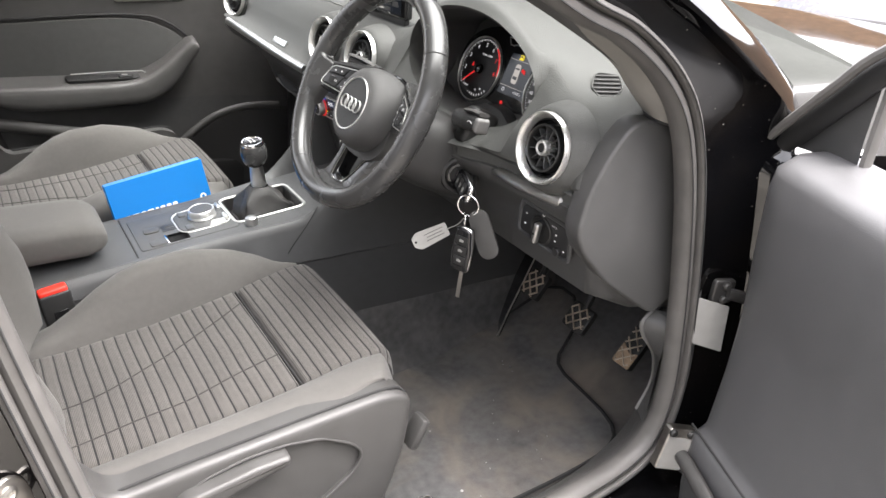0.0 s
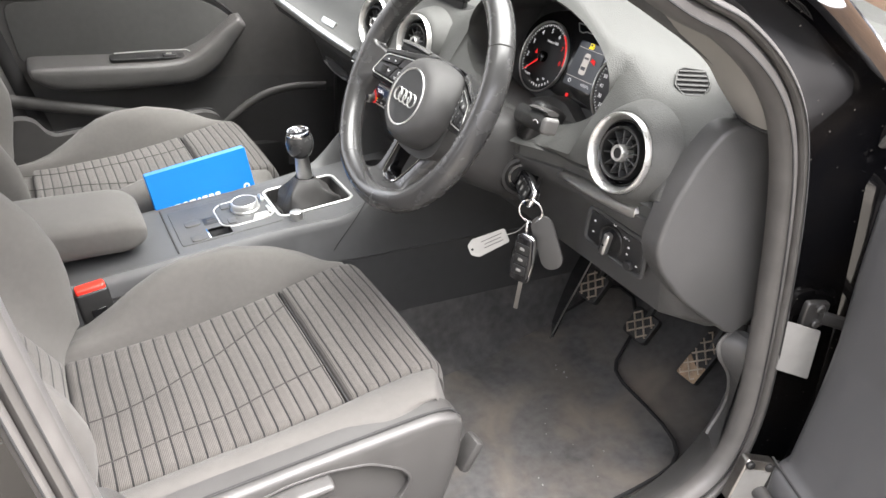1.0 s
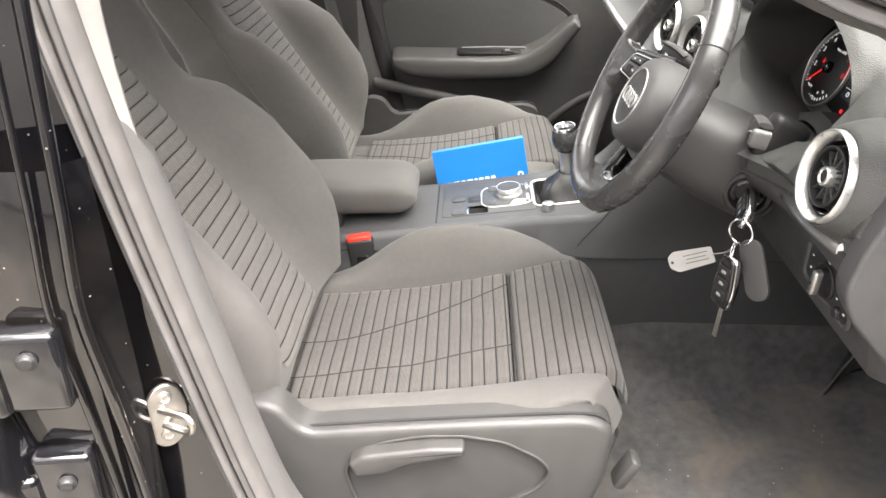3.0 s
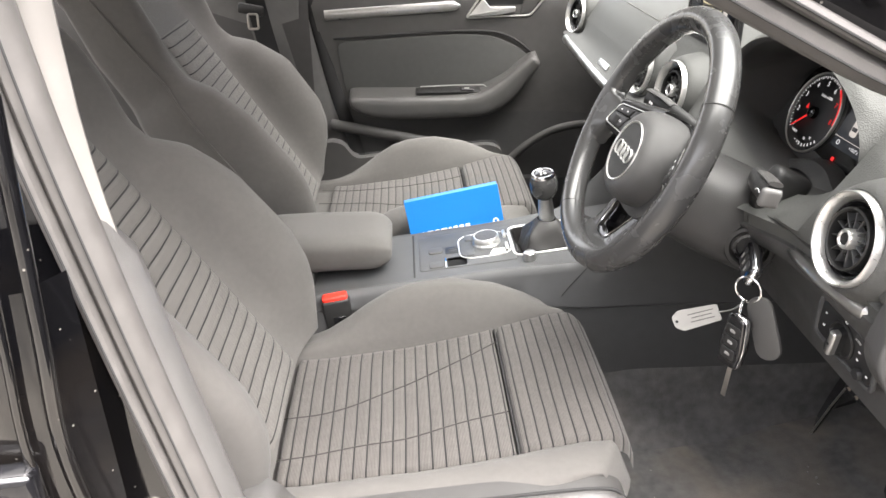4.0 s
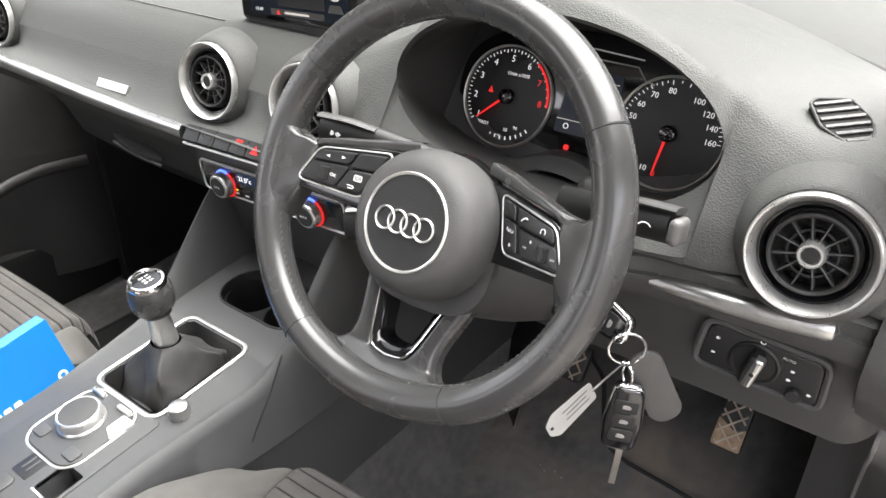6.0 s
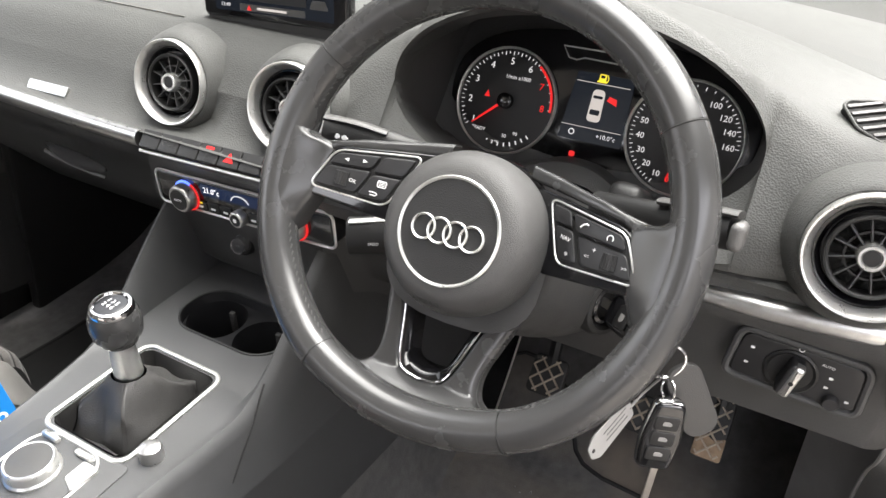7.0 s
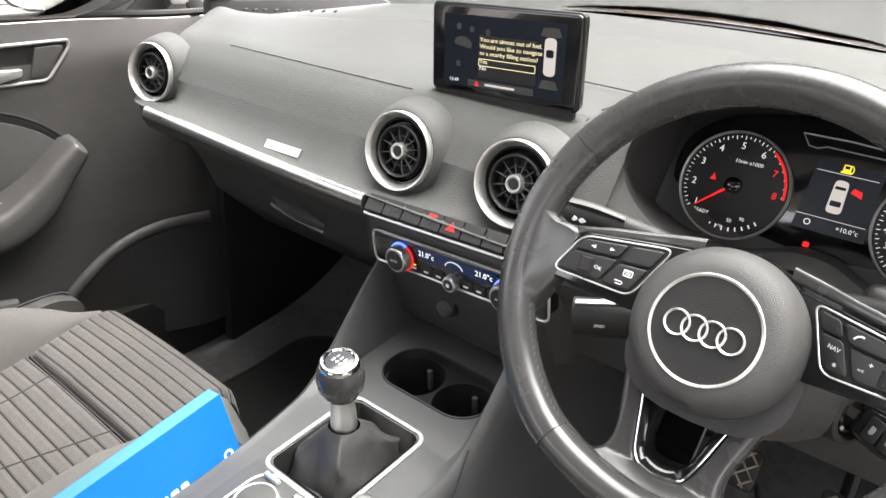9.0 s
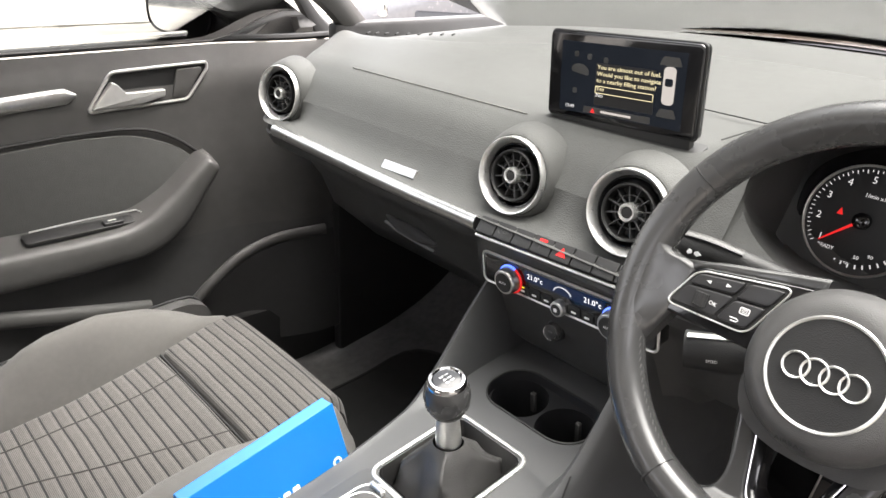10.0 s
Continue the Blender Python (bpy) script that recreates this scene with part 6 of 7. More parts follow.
# ---- seats ----
def seat(yc, outboard, label, back=0.0, humps=False):
    s = thing("car_seat", (-0.42, yc, 0.28), label, "car seat", "front seats")

    def zc(x):
        return float(np.interp(x, [-0.70, -0.55, -0.42, -0.33, -0.28, -0.20, -0.165, -0.14], [0.505, 0.508, 0.522, 0.540, 0.552, 0.573, 0.576, 0.560]))

    def hb(x):
        return float(np.interp(x, [-0.70, -0.60, -0.45, -0.32, -0.24, -0.17, -0.12], [0.030, 0.040, 0.044, 0.036, 0.028, 0.016, 0.004]))
    def lift(a, x, inner):
        top = float(np.interp(x, [-0.70, -0.61, -0.568, -0.518, -0.475, -0.432, -0.347, -0.258, -0.20, -0.139], [0.495, 0.500, 0.510, 0.543, 0.577, 0.602, 0.613, 0.599, 0.580, 0.550]))
        return (top - zc(x) - hb(x)) * ease(a, 0.140, 0.195) if inner or humps else 0.0
    rings = []
    for x in spl([(-0.69,), (-0.60,), (-0.45,), (-0.30,), (-0.22,), (-0.17,), (-0.145,), (-0.135,), (-0.138,)], 36):
        x = x[0]
        f = ease(-x, 0.133, 0.175)
        z, h = zc(x) - 0.030 * (1 - f) ** 2, hb(x)
        w = 0.238 - 0.022 * ease(x, -0.28, -0.14)
        low = 0.42 + 0.06 * (1 - f)
        half = [(0.0, z - 0.014), (0.08, z - 0.014), (0.130, z - 0.013), (0.141, z - 0.012), (0.153, z + 0.35 * h), (0.174, z + 0.85 * h), (0.196, z + h), (0.216, z + 0.88 * h), (w - 0.004, z + 0.5 * h), (w + 0.003, z + 0.05 * h - 0.01), (w - 0.006, z - 0.04), (w - 0.02, low - 0.02), (0.1, low - 0.04)]
        half = [(0.0, z - 0.014)] + [tuple(q) for q in spl(half[1:], 24)]
        pull = lambda a: x - 0.040 * ease(a, 0.13, 0.245) * ease(x, -0.34, -0.14)
        u = max(0.0, min(1.0, (x + 0.165) / 0.030))
        flat = math.sqrt(1 - 0.80 * u * u)
        near = lambda a, inner: [(pull(k), k, 0.495 + (q + lift(k, x, inner) - 0.495) * flat) for k, q in a]
        rings.append([(p, yc - k, q) for p, k, q in near(half[::-1], outboard > 0)] + [(p, yc + k, q) for p, k, q in near(half[1:], outboard < 0)])
    part("cushion", loft(fresh(), rings, True, True), CLOTH, s, "plain grey cloth bolsters", sharp=60)
    # inserts
    for name, x0, x1, w0, w1 in (("seat_insert", -0.596, -0.2835, 0.138, 0.146), ("thigh_insert", -0.2795, -0.136, 0.148, 0.152)):
        rows = []
        for u in [0, 0.008, 0.02, 0.04] + list(np.linspace(0.08, 0.92, 22)) + [0.96, 0.98, 0.992, 1]:
            x = x0 + (x1 - x0) * u
            edge = min(1.0, min(u, 1 - u) * (x1 - x0) / 0.007)
            if name == "thigh_insert" and u > 0.5:
                edge = 1.0
            w = w0 + (w1 - w0) * u - (0.030 * max(0.0, (x + 0.175) / 0.039) ** 2)
            row = []
            for k in [-1, -0.99, -0.97, -0.945] + list(np.linspace(-0.9, 0.9, 17)) + [0.945, 0.97, 0.99, 1]:
                side = min(1.0, (1 - abs(k)) * w / 0.009)
                puff = 0.020 * math.sqrt(max(0, 1 - (1 - edge) ** 2)) * math.sqrt(max(0, 1 - (1 - side) ** 2)) - 0.015
                crown = 0.004 * (1 - k * k)
                xx, zz = x, zc(x) + puff + crown
                if x > -0.165:
                    d = (x + 0.165) / 0.029
                    zz -= 0.045 * d * d * d
                    xx = x + 0.010 * d
                row.append((xx, yc + k * w, zz))
            rows.append(row)
        part(name, loft(fresh(), rows), STRIPE if name == "seat_insert" else STRIPE_LAP, s, "grey cloth with thin dark cross stripes", sharp=70)
    part("insert_groove", sweep(fresh(), [(-0.2815, yc + k, zc(-0.2815) - 0.006) for k in np.linspace(-0.146, 0.146, 9)], (0.0016, 0.006), 6, up=(0, 0, 1)), SEAM, s, "dark groove")
    # Creases drawn as thin dark lines, their shade put into the colour.
    for run in ([(-0.2845, 0.098), (-0.365, 0.060), (-0.452, 0.022), (-0.523, -0.006), (-0.62, -0.018)], [(-0.2845, -0.066), (-0.345, -0.068), (-0.425, -0.080), (-0.495, -0.084), (-0.62, -0.100)]):
        pts = [(x, yc - outboard * o, zc(x) + 0.0055 + 0.004 * (1 - (o / 0.14) ** 2)) for x, o in spl(run, 24)]
        part("seam", sweep(fresh(), pts, (0.0011, 0.0007), 6, up=(0, 0, 1)), CREASE_SHADE, s, "dark line for the shade of a cloth crease")
    # backrest
    d, f = V((-0.545, 0, 0.839)), V((0.839, 0, 0.545))
    piv = V((-0.595 + back, yc, 0.525))
    rings = []
    for k in np.linspace(0, 0.78, 60):
        wide = float(np.interp(k, [0, 0.06, 0.15, 0.30, 0.36, 0.395, 0.43, 0.50, 0.58, 0.70, 0.78], [0.205, 0.232, 0.245, 0.244, 0.234, 0.214, 0.212, 0.214, 0.206, 0.178, 0.11]))
        bol = float(np.interp(k, [0, 0.06, 0.10, 0.15, 0.27, 0.345, 0.385, 0.42, 0.48, 0.54, 0.62, 0.78], [0.035, 0.070, 0.086, 0.093, 0.084, 0.058, 0.026, 0.022, 0.036, 0.044, 0.040, 0.01]))
        deep = float(np.interp(k, [0, 0.2, 0.5, 0.78], [0.10, 0.12, 0.10, 0.05]))
        outer_bol = float(np.interp(k, [0, 0.03, 0.06, 0.10, 0.15, 0.27, 0.345, 0.385, 0.42, 0.48, 0.54, 0.62, 0.78], [0.005, 0.030, 0.060, 0.088, 0.102, 0.100, 0.066, 0.030, 0.022, 0.036, 0.044, 0.040, 0.01]))

        def flank(b):
            if wide < 0.2005:
                h = [(0.0, 0.0), (0.4 * wide, 0.0), (0.6 * wide, 0.001), (0.72 * wide, 0.25 * b), (0.82 * wide, 0.8 * b), (0.9 * wide, b), (0.97 * wide, 0.6 * b - 0.004), (wide, -0.02), (wide - 0.004, -0.45 * deep), (wide - 0.02, -0.95 * deep), (0.05, -deep - 0.012)]
            else:
                h = [(0.0, 0.0), (0.07, 0.0), (0.110, 0.002), (0.135, 0.25 * b), (0.165, 0.8 * b), (wide - 0.030, b), (wide - 0.008, 0.75 * b), (wide, 0.2 * b - 0.01), (wide - 0.004, -0.45 * deep), (wide - 0.03, -0.95 * deep), (0.05, -deep - 0.012)]
            return [h[0]] + [tuple(q) for q in spl(h[1:], 20)]
        low_y, high_y = flank(outer_bol if outboard < 0 else bol), flank(bol if outboard < 0 else outer_bol)
        base = piv + d * k
        rings.append([base + V((0, -a, 0)) + f * b for a, b in reversed(low_y)] + [base + V((0, a, 0)) + f * b for a, b in high_y[1:]])
    part("backrest", loft(fresh(), rings, True, True), CLOTH, s, "plain grey cloth backrest bolsters", sharp=60)
    rows = []
    for u in np.linspace(0.01, 0.47, 30):
        w = 0.100 + 0.008 * math.sin(u * 6)
        edge = min(1.0, min(u, 0.47 - u) / 0.015 + 0.01)
        rows.append([piv + d * u + V((0, k * w, 0)) + f * (0.003 + 0.005 * math.sqrt(edge) * math.sqrt(max(0, 1 - abs(k) ** 6))) for k in np.linspace(-1, 1, 17)])
    part("back_insert", loft(fresh(), rows), STRIPE_UP_LIT, s, "striped grey cloth back panel, coloured lighter as if better lit", sharp=70)
    for sy in (-1, 1):
        pts = [piv + d * k + V((0, sy * float(np.interp(k, [0, 0.06, 0.15, 0.30, 0.36, 0.395, 0.43, 0.50, 0.58, 0.70], [0.207, 0.234, 0.247, 0.246, 0.236, 0.216, 0.214, 0.216, 0.208, 0.180])), 0)) + f * float(np.interp(k, [0, 0.2, 0.44, 0.7], [-0.002, 0.002, -0.006, -0.02])) for k in np.linspace(0.0, 0.7, 24)]
        part("piping", sweep(fresh(), pts, 0.0022, 6), CLOTH, s)
    # side valance with lever
    yo = yc + outboard * 0.240
    vm = axes((0, yo, 0), (1, 0, 0), (0, outboard, 0))
    zf = 1 if (vm.to_3x3() @ V((0, 1, 0))).z > 0 else -1
    val = [(px, zf * pz) for px, pz in ((-0.66, 0.32), (-0.24, 0.30), (-0.190, 0.43), (-0.172, 0.50), (-0.170, 0.572), (-0.205, 0.586), (-0.34, 0.575), (-0.48, 0.561), (-0.545, 0.552), (-0.572, 0.592), (-0.600, 0.600), (-0.67, 0.58), (-0.70, 0.45))]
    vp = part("side_valance", slab(fresh(), rounded(val, 0.03), vm, -0.03, 0.010, 0.010), TRIM, s, "grey plastic seat side panel")
    inn = rounded([(px, zf * pz) for px, pz in ((-0.498, 0.492), (-0.486, 0.520), (-0.450, 0.543), (-0.400, 0.555), (-0.351, 0.557), (-0.301, 0.549), (-0.257, 0.524), (-0.241, 0.502), (-0.254, 0.476), (-0.285, 0.452), (-0.35, 0.41), (-0.44, 0.40), (-0.485, 0.44))], 0.012)
    hollow = fresh()
    slab(hollow, inn, vm, 0.003, 0.05)
    carve(vp, hollow)
    # Dark strip in place of the shadow the bolster casts on the valance.
    gap = spl([(-0.175, 0.568), (-0.205, 0.584), (-0.34, 0.574), (-0.48, 0.560), (-0.545, 0.552)], 24)
    part("valance_gap", sweep(fresh(), [(px, yo - outboard * 0.004, pz + 0.0015) for px, pz in gap], (0.0024, 0.0020), 8), SEAM, vp, "dark strip for the shadow line under the cushion")
    part("valance_edge", sweep(fresh(), [vm @ V((p[0], p[1], 0.0095)) for p in inn], (0.0022, 0.0022), 8, True, (0, 1, 0)), TRIM, vp)
    lv = [(px, zf * pz) for px, pz in ((-0.490, 0.524), (-0.473, 0.537), (-0.391, 0.552), (-0.349, 0.554), (-0.349, 0.541), (-0.416, 0.524), (-0.445, 0.508), (-0.482, 0.502))]
    part("height_lever", slab(fresh(), rounded(lv, 0.006), vm, 0.003, 0.030, 0.006), TRIM, s, "grey height lever")
    # rails and underside
    part("seat_base", box(fresh(), pose(-0.42, yc, 0.34), 0.50, 0.42, 0.12, 0.02, 2), HARD, s)
    for sy in (-1, 1):
        part("rail", box(fresh(), pose(-0.38, yc + sy * 0.19, 0.272), 0.62, 0.04, 0.03, 0.005, 1), STEEL, s)
    part("front_clip", box(fresh(), pose(-0.143, yc + outboard * 0.222, 0.482, 0, 25, 0), 0.016, 0.03, 0.05, 0.006, 2), TRIM, s)
    return s


seat(-0.362, -1, "grey cloth driver seat with striped cushion and side lever")
seat(0.362, 1, "grey cloth passenger seat with striped cushion and bolsters", -0.032, True)


# ---- passenger door ----
pd = thing("passenger_door", (-0.25, 0.85, 0.4), "closed dark grey door panel with silver trim and pull handle", "car door")


def door_y(x, z):
    y = 0.805 + 0.03 * ease(z, 0.88, 0.97) - 0.015 * ease(0.62 - z, 0, 0.25)
    return y - 0.05 * ease(x, -0.02, 0.16)


for name, z0, z1, mat_, lab in (("door_panel", 0.60, 0.95, DOORTRIM, "dark grey moulded panel"), ("lower_door_panel", 0.34, 0.60, LOWDASH, "black lower door panel")):
    rows = [[(x, door_y(x, z), z + 0.012 * (x + 0.1)) for x in np.linspace(-0.565 - 0.22 * (z - 0.45) * 0.9, 0.26, 40)] for z in np.linspace(z0, z1, 20)]
    part(name, loft(fresh(), rows), mat_, pd, lab)
ins_m = axes((-0.30, 0.8025, 0.74), (1, 0, 0), (0, -1, 0))
part("cloth_insert", slab(fresh(), rounded([(-0.275, -0.085), (0.20, -0.085), (0.245, -0.01), (0.20, 0.038), (0.12, 0.072), (0.02, 0.076), (-0.295, 0.058)], 0.03), ins_m, -0.004, 0.003, 0.002), DASH, pd, "dark textured insert")
part("insert_groove", sweep(fresh(), [ins_m @ V((*p, 0.002)) for p in spl([(-0.30, 0.066), (-0.1, 0.078), (0.03, 0.084), (0.13, 0.080), (0.19, 0.056), (0.235, 0.020)], 24)], (0.003, 0.003), 8, up=(0, 1, 0)), HARD, pd)
upper = spl([(-0.566, 0.650), (-0.556, 0.661), (-0.504, 0.662), (-0.379, 0.661), (-0.289, 0.661), (-0.213, 0.669), (-0.152, 0.704), (-0.106, 0.743), (-0.078, 0.765), (-0.066, 0.768)], 56)
lower = spl([(-0.566, 0.645), (-0.553, 0.630), (-0.502, 0.604), (-0.383, 0.599), (-0.276, 0.602), (-0.191, 0.609), (-0.129, 0.644), (-0.083, 0.703), (-0.055, 0.742), (-0.060, 0.765)], 56)
arm = []
for k, (u, w) in enumerate(zip(upper, lower)):
    u, w = V(u), V(w)
    s = k / 55
    near = 0.738 + 0.022 * (1 - ease(s, 0, 0.10)) + 0.022 * ease(s, 0.90, 1.0)
    back = 0.806 - 0.006 * ease(s, 0.6, 1.0)
    row = [(u.x, back, u.y + 0.016 * (1 - ease(s, 0.5, 0.75)))]
    for q, d in ((0.0, 0.020), (0.0, 0.012), (0.06, 0.005), (0.16, 0.0012), (0.35, 0.0), (0.65, 0.0), (0.84, 0.0015), (0.95, 0.006), (1.0, 0.014)):
        p = u.lerp(w, q)
        row.append((p.x, near + d, p.y))
    row.append((w.x, back, w.y + 0.004))
    arm.append(row)
part("armrest", loft(fresh(), arm, True, True), DOORTRIM, pd, "moulded armrest rising into a pull handle", sharp=60)
part("sill_seal", sweep(fresh(), [(x, 0.842 - 0.05 * ease(x, -0.02, 0.16), 0.957 + 0.012 * (x + 0.1)) for x in np.linspace(-0.66, 0.27, 24)], (0.006, 0.007), 8), SEAM, pd, "black window seal")
part("window_switch_plate", slab(fresh(), rounded([(-0.10, -0.014), (0.085, -0.012), (0.09, 0.012), (-0.10, 0.016)], 0.008), axes((-0.285, 0.772, 0.671), (1, 0, 0.03), (0, -0.25, 1)), -0.004, 0.003, 0.001), HARD, pd)
part("switch_edge", sweep(fresh(), [(-0.372, 0.783, 0.680), (-0.28, 0.784, 0.683), (-0.200, 0.783, 0.683), (-0.194, 0.772, 0.681)], 0.0014, 6), SATIN, pd, "thin silver edge")
part("window_switch", slab(fresh(), rrect(0.034, 0.014, 0.003), axes((-0.245, 0.768, 0.673), (1, 0, 0.03), (0, -0.25, 1)), 0, 0.006, 0.002), BUTTON, pd, "black window switch")
part("switch_mark", slab(fresh(), rrect(0.014, 0.0035, 0.001), axes((-0.247, 0.767, 0.6735), (1, 0, 0.03), (0, -0.25, 1)), 0.005, 0.0066), SATIN, pd)
part("trim_strip", sweep(fresh(), [(x, door_y(x, 0.88) - 0.002, 0.866 + 0.022 * (x + 0.62) / 0.35) for x in np.linspace(-0.62, -0.264, 24)], lambda s: (0.013 * math.sqrt(max(0.05, 1 - max(0.0, 1 - (1 - s) / 0.045) ** 2)), 0.006), 12, up=(0, 1, 0)), SILVER, pd, "silver trim strip")
hx = axes((-0.142, 0.8075, 0.890), (1, 0, 0.03), (0, -1, 0))
hs = rounded([(-0.108, -0.030), (0.064, -0.030), (0.106, 0.020), (0.106, 0.031), (-0.062, 0.031)], 0.010)
part("handle_bowl", slab(fresh(), hs, hx, -0.004, 0.001), HARD, pd)
part("handle_surround", sweep(fresh(), [hx @ V((p[0], p[1], 0.003)) for p in hs], (0.003, 0.003), 8, True, (0, 1, 0)), SATIN, pd, "satin silver handle surround")
part("release_handle", slab(fresh(), rounded([(-0.102, -0.026), (-0.020, -0.0255), (0.022, -0.018), (0.024, -0.006), (-0.044, -0.004), (-0.056, 0.012), (-0.064, 0.016)], 0.004), hx, 0.001, 0.012, 0.002), SATIN, pd, "silver release handle")
part("lock_switch", slab(fresh(), rounded([(0.036, -0.024), (0.060, -0.024), (0.096, 0.018), (0.094, 0.024), (0.050, 0.024)], 0.005), hx, 0.0, 0.005, 0.0015), DOORTRIM, pd)
part("speaker_ring", sweep(fresh(), spl([(-0.16, 0.775, 0.38), (-0.12, 0.772, 0.47), (-0.03, 0.765, 0.545), (0.06, 0.755, 0.575), (0.16, 0.735, 0.58)], 20), (0.012, 0.010), 10, up=(0, 1, 0)), DOORTRIM, pd)
sc_rows = []
for x in np.linspace(-0.15, 0.255, 26):
    zt = float(np.interp(x, [-0.16, -0.12, -0.03, 0.06, 0.16, 0.26], [0.37, 0.46, 0.535, 0.563, 0.568, 0.568]))
    sc_rows.append([(x, door_y(x, z) - 0.004, z + 0.012 * (x + 0.1)) for z in np.linspace(0.34, zt, 10)])
part("speaker_cover", loft(fresh(), sc_rows), COLUMN, pd, "black speaker cover")
part("pocket_lip", sweep(fresh(), spl([(-0.62, 0.778, 0.580), (-0.50, 0.772, 0.557), (-0.40, 0.768, 0.537), (-0.307, 0.768, 0.517), (-0.20, 0.775, 0.492)], 16), (0.016, 0.012), 10, up=(0, 1, 0)), DOORTRIM, pd, "grey door pocket edge")
part("rear_edge_seal", sweep(fresh(), spl([(-0.69, 0.82, 1.0), (-0.665, 0.825, 0.92), (-0.60, 0.81, 0.65), (-0.538, 0.80, 0.447), (-0.52, 0.79, 0.35)], 16), (0.020, 0.016), 10, up=(0, 1, 0)), SEAM, pd, "black door edge seal")
def pillar_edge(z):
    return float(np.interp(z, [0.34, 0.447, 0.65, 0.92, 1.2], [-0.525, -0.538, -0.60, -0.665, -0.72]))


for z0, z1, mat_, lab in ((0.34, 0.934, SILLTRIM, "grey lower pillar cover"), (0.938, 1.22, PALE, "pale upper pillar trim")):
    bp = []
    for z in np.linspace(z0, z1, 14):
        x0 = pillar_edge(z)
        tilt = 0.09 * ease(z, 0.93, 1.25)
        wide = 0.26 - 0.12 * ease(z, 0.93, 1.05)
        bp.append([(x0 - 0.012, 0.812 - tilt, z), (x0 - 0.020, 0.800 - tilt, z), (x0 - 0.035, 0.792 - tilt, z), (x0 - wide * 0.5, 0.788 - tilt, z), (x0 - wide, 0.795 - tilt, z), (x0 - wide - 0.01, 0.83 - tilt, z)])
    part("pillar_cover", loft(fresh(), bp), mat_, shell, lab)

# seat belt on the far pillar
belt = thing("seat_belt", (-0.70, 0.77, 0.9), "dark seat belt hanging on the pillar with steel tongue", "seat belt")
part("webbing", sweep(fresh(), spl([(-0.80, 0.690, 1.22), (-0.792, 0.728, 1.0), (-0.768, 0.765, 0.80), (-0.70, 0.765, 0.5)], 14), (0.024, 0.0012), 8, up=(0, 1, 0.1)), SEAM, belt)
part("tongue_holder", box(fresh(), pose(-0.795, 0.735, 0.894, 0, 10, 0), 0.064, 0.016, 0.026, 0.006, 2), HARD, belt)
part("tongue", sweep(fresh(), [(-0.791 + a, 0.727, 0.866 + b) for a, b in rrect(0.024, 0.036, 0.004, 3)], 0.0030, 6, True), STEEL, belt, "steel tongue")

# ---- driver's door, open ----
dd = thing("driver_door", (0.30, -0.80, 0.4), "open black driver door with dark grey inner panel", "car door")
oa = radians(70)
out = V((-math.cos(oa), -math.sin(oa), 0))
inw = V((-math.sin(oa), math.cos(oa), 0))
hinge = V((0.315, -0.85, 0))


def dp(s, z, t=0.0):
    return hinge + out * s + inw * t + V((0, 0, z))


def door_in(s, z):
    """How far the inner panel stands towards the cabin."""
    t = float(np.interp(z, [0.30, 0.44, 0.53, 0.545, 0.64, 0.72, 0.82, 0.90, 0.925, 0.938, 0.945], [0.125, 0.150, 0.152, 0.136, 0.132, 0.133, 0.144, 0.150, 0.146, 0.125, 0.055]))
    return t + 0.015 * math.sin(min(1.0, s / 0.9) * 2.6)


rows = []
for z in list(np.linspace(0.33, 0.53, 8)) + [0.536, 0.543, 0.552] + list(np.linspace(0.58, 0.90, 12)) + [0.915, 0.925, 0.932, 0.938, 0.942, 0.945]:
    rows.append([dp(s, z - 0.02 * ease(s, 0.1, 1.0) * ease(z, 0.6, 0.9), door_in(s, z) - 0.02 * (1 - min(1, s / 0.02)) ** 2) for s in [0.0, 0.004, 0.010, 0.020] + list(np.linspace(0.05, 1.05, 26))])
part("door_panel", loft(fresh(), rows), DOORIN, dd, "dark grey moulded inner panel", sharp=70)
part("door_skin", loft(fresh(), [[dp(s, z, -0.05 - 0.04 * math.sin(math.pi * (z - 0.25) / 0.7)) for s in np.linspace(-0.02, 1.08, 16)] for z in np.linspace(0.25, 0.945, 14)]), PAINT, dd, "gloss black outer skin")
part("door_edge", loft(fresh(), [[dp(-0.004, z, t) for t in (-0.07, -0.02, 0.02, 0.06, 0.115)] for z in np.linspace(0.28, 0.935, 10)]), PAINT, dd)
part("window_frame", sweep(fresh(), spl([dp(-0.065, 0.935, 0.085), dp(-0.035, 0.962, 0.085), dp(0.015, 1.012, 0.085), dp(0.07, 1.065, 0.08), dp(0.2, 1.16, 0.05), dp(0.45, 1.27, 0.03), dp(0.85, 1.33, 0.03), dp(1.02, 1.25, 0.03), dp(1.05, 0.94, 0.04)], 44), (0.012, 0.020), 12, up=out), HARD, dd, "black window frame trim")
part("frame_seal", sweep(fresh(), spl([dp(-0.06, 0.94, 0.108), dp(-0.03, 0.972, 0.108), dp(0.02, 1.024, 0.106), dp(0.07, 1.075, 0.10), dp(0.2, 1.17, 0.07), dp(0.45, 1.28, 0.05)], 30), 0.006, 8), RUBBER, dd, "black rubber seal")
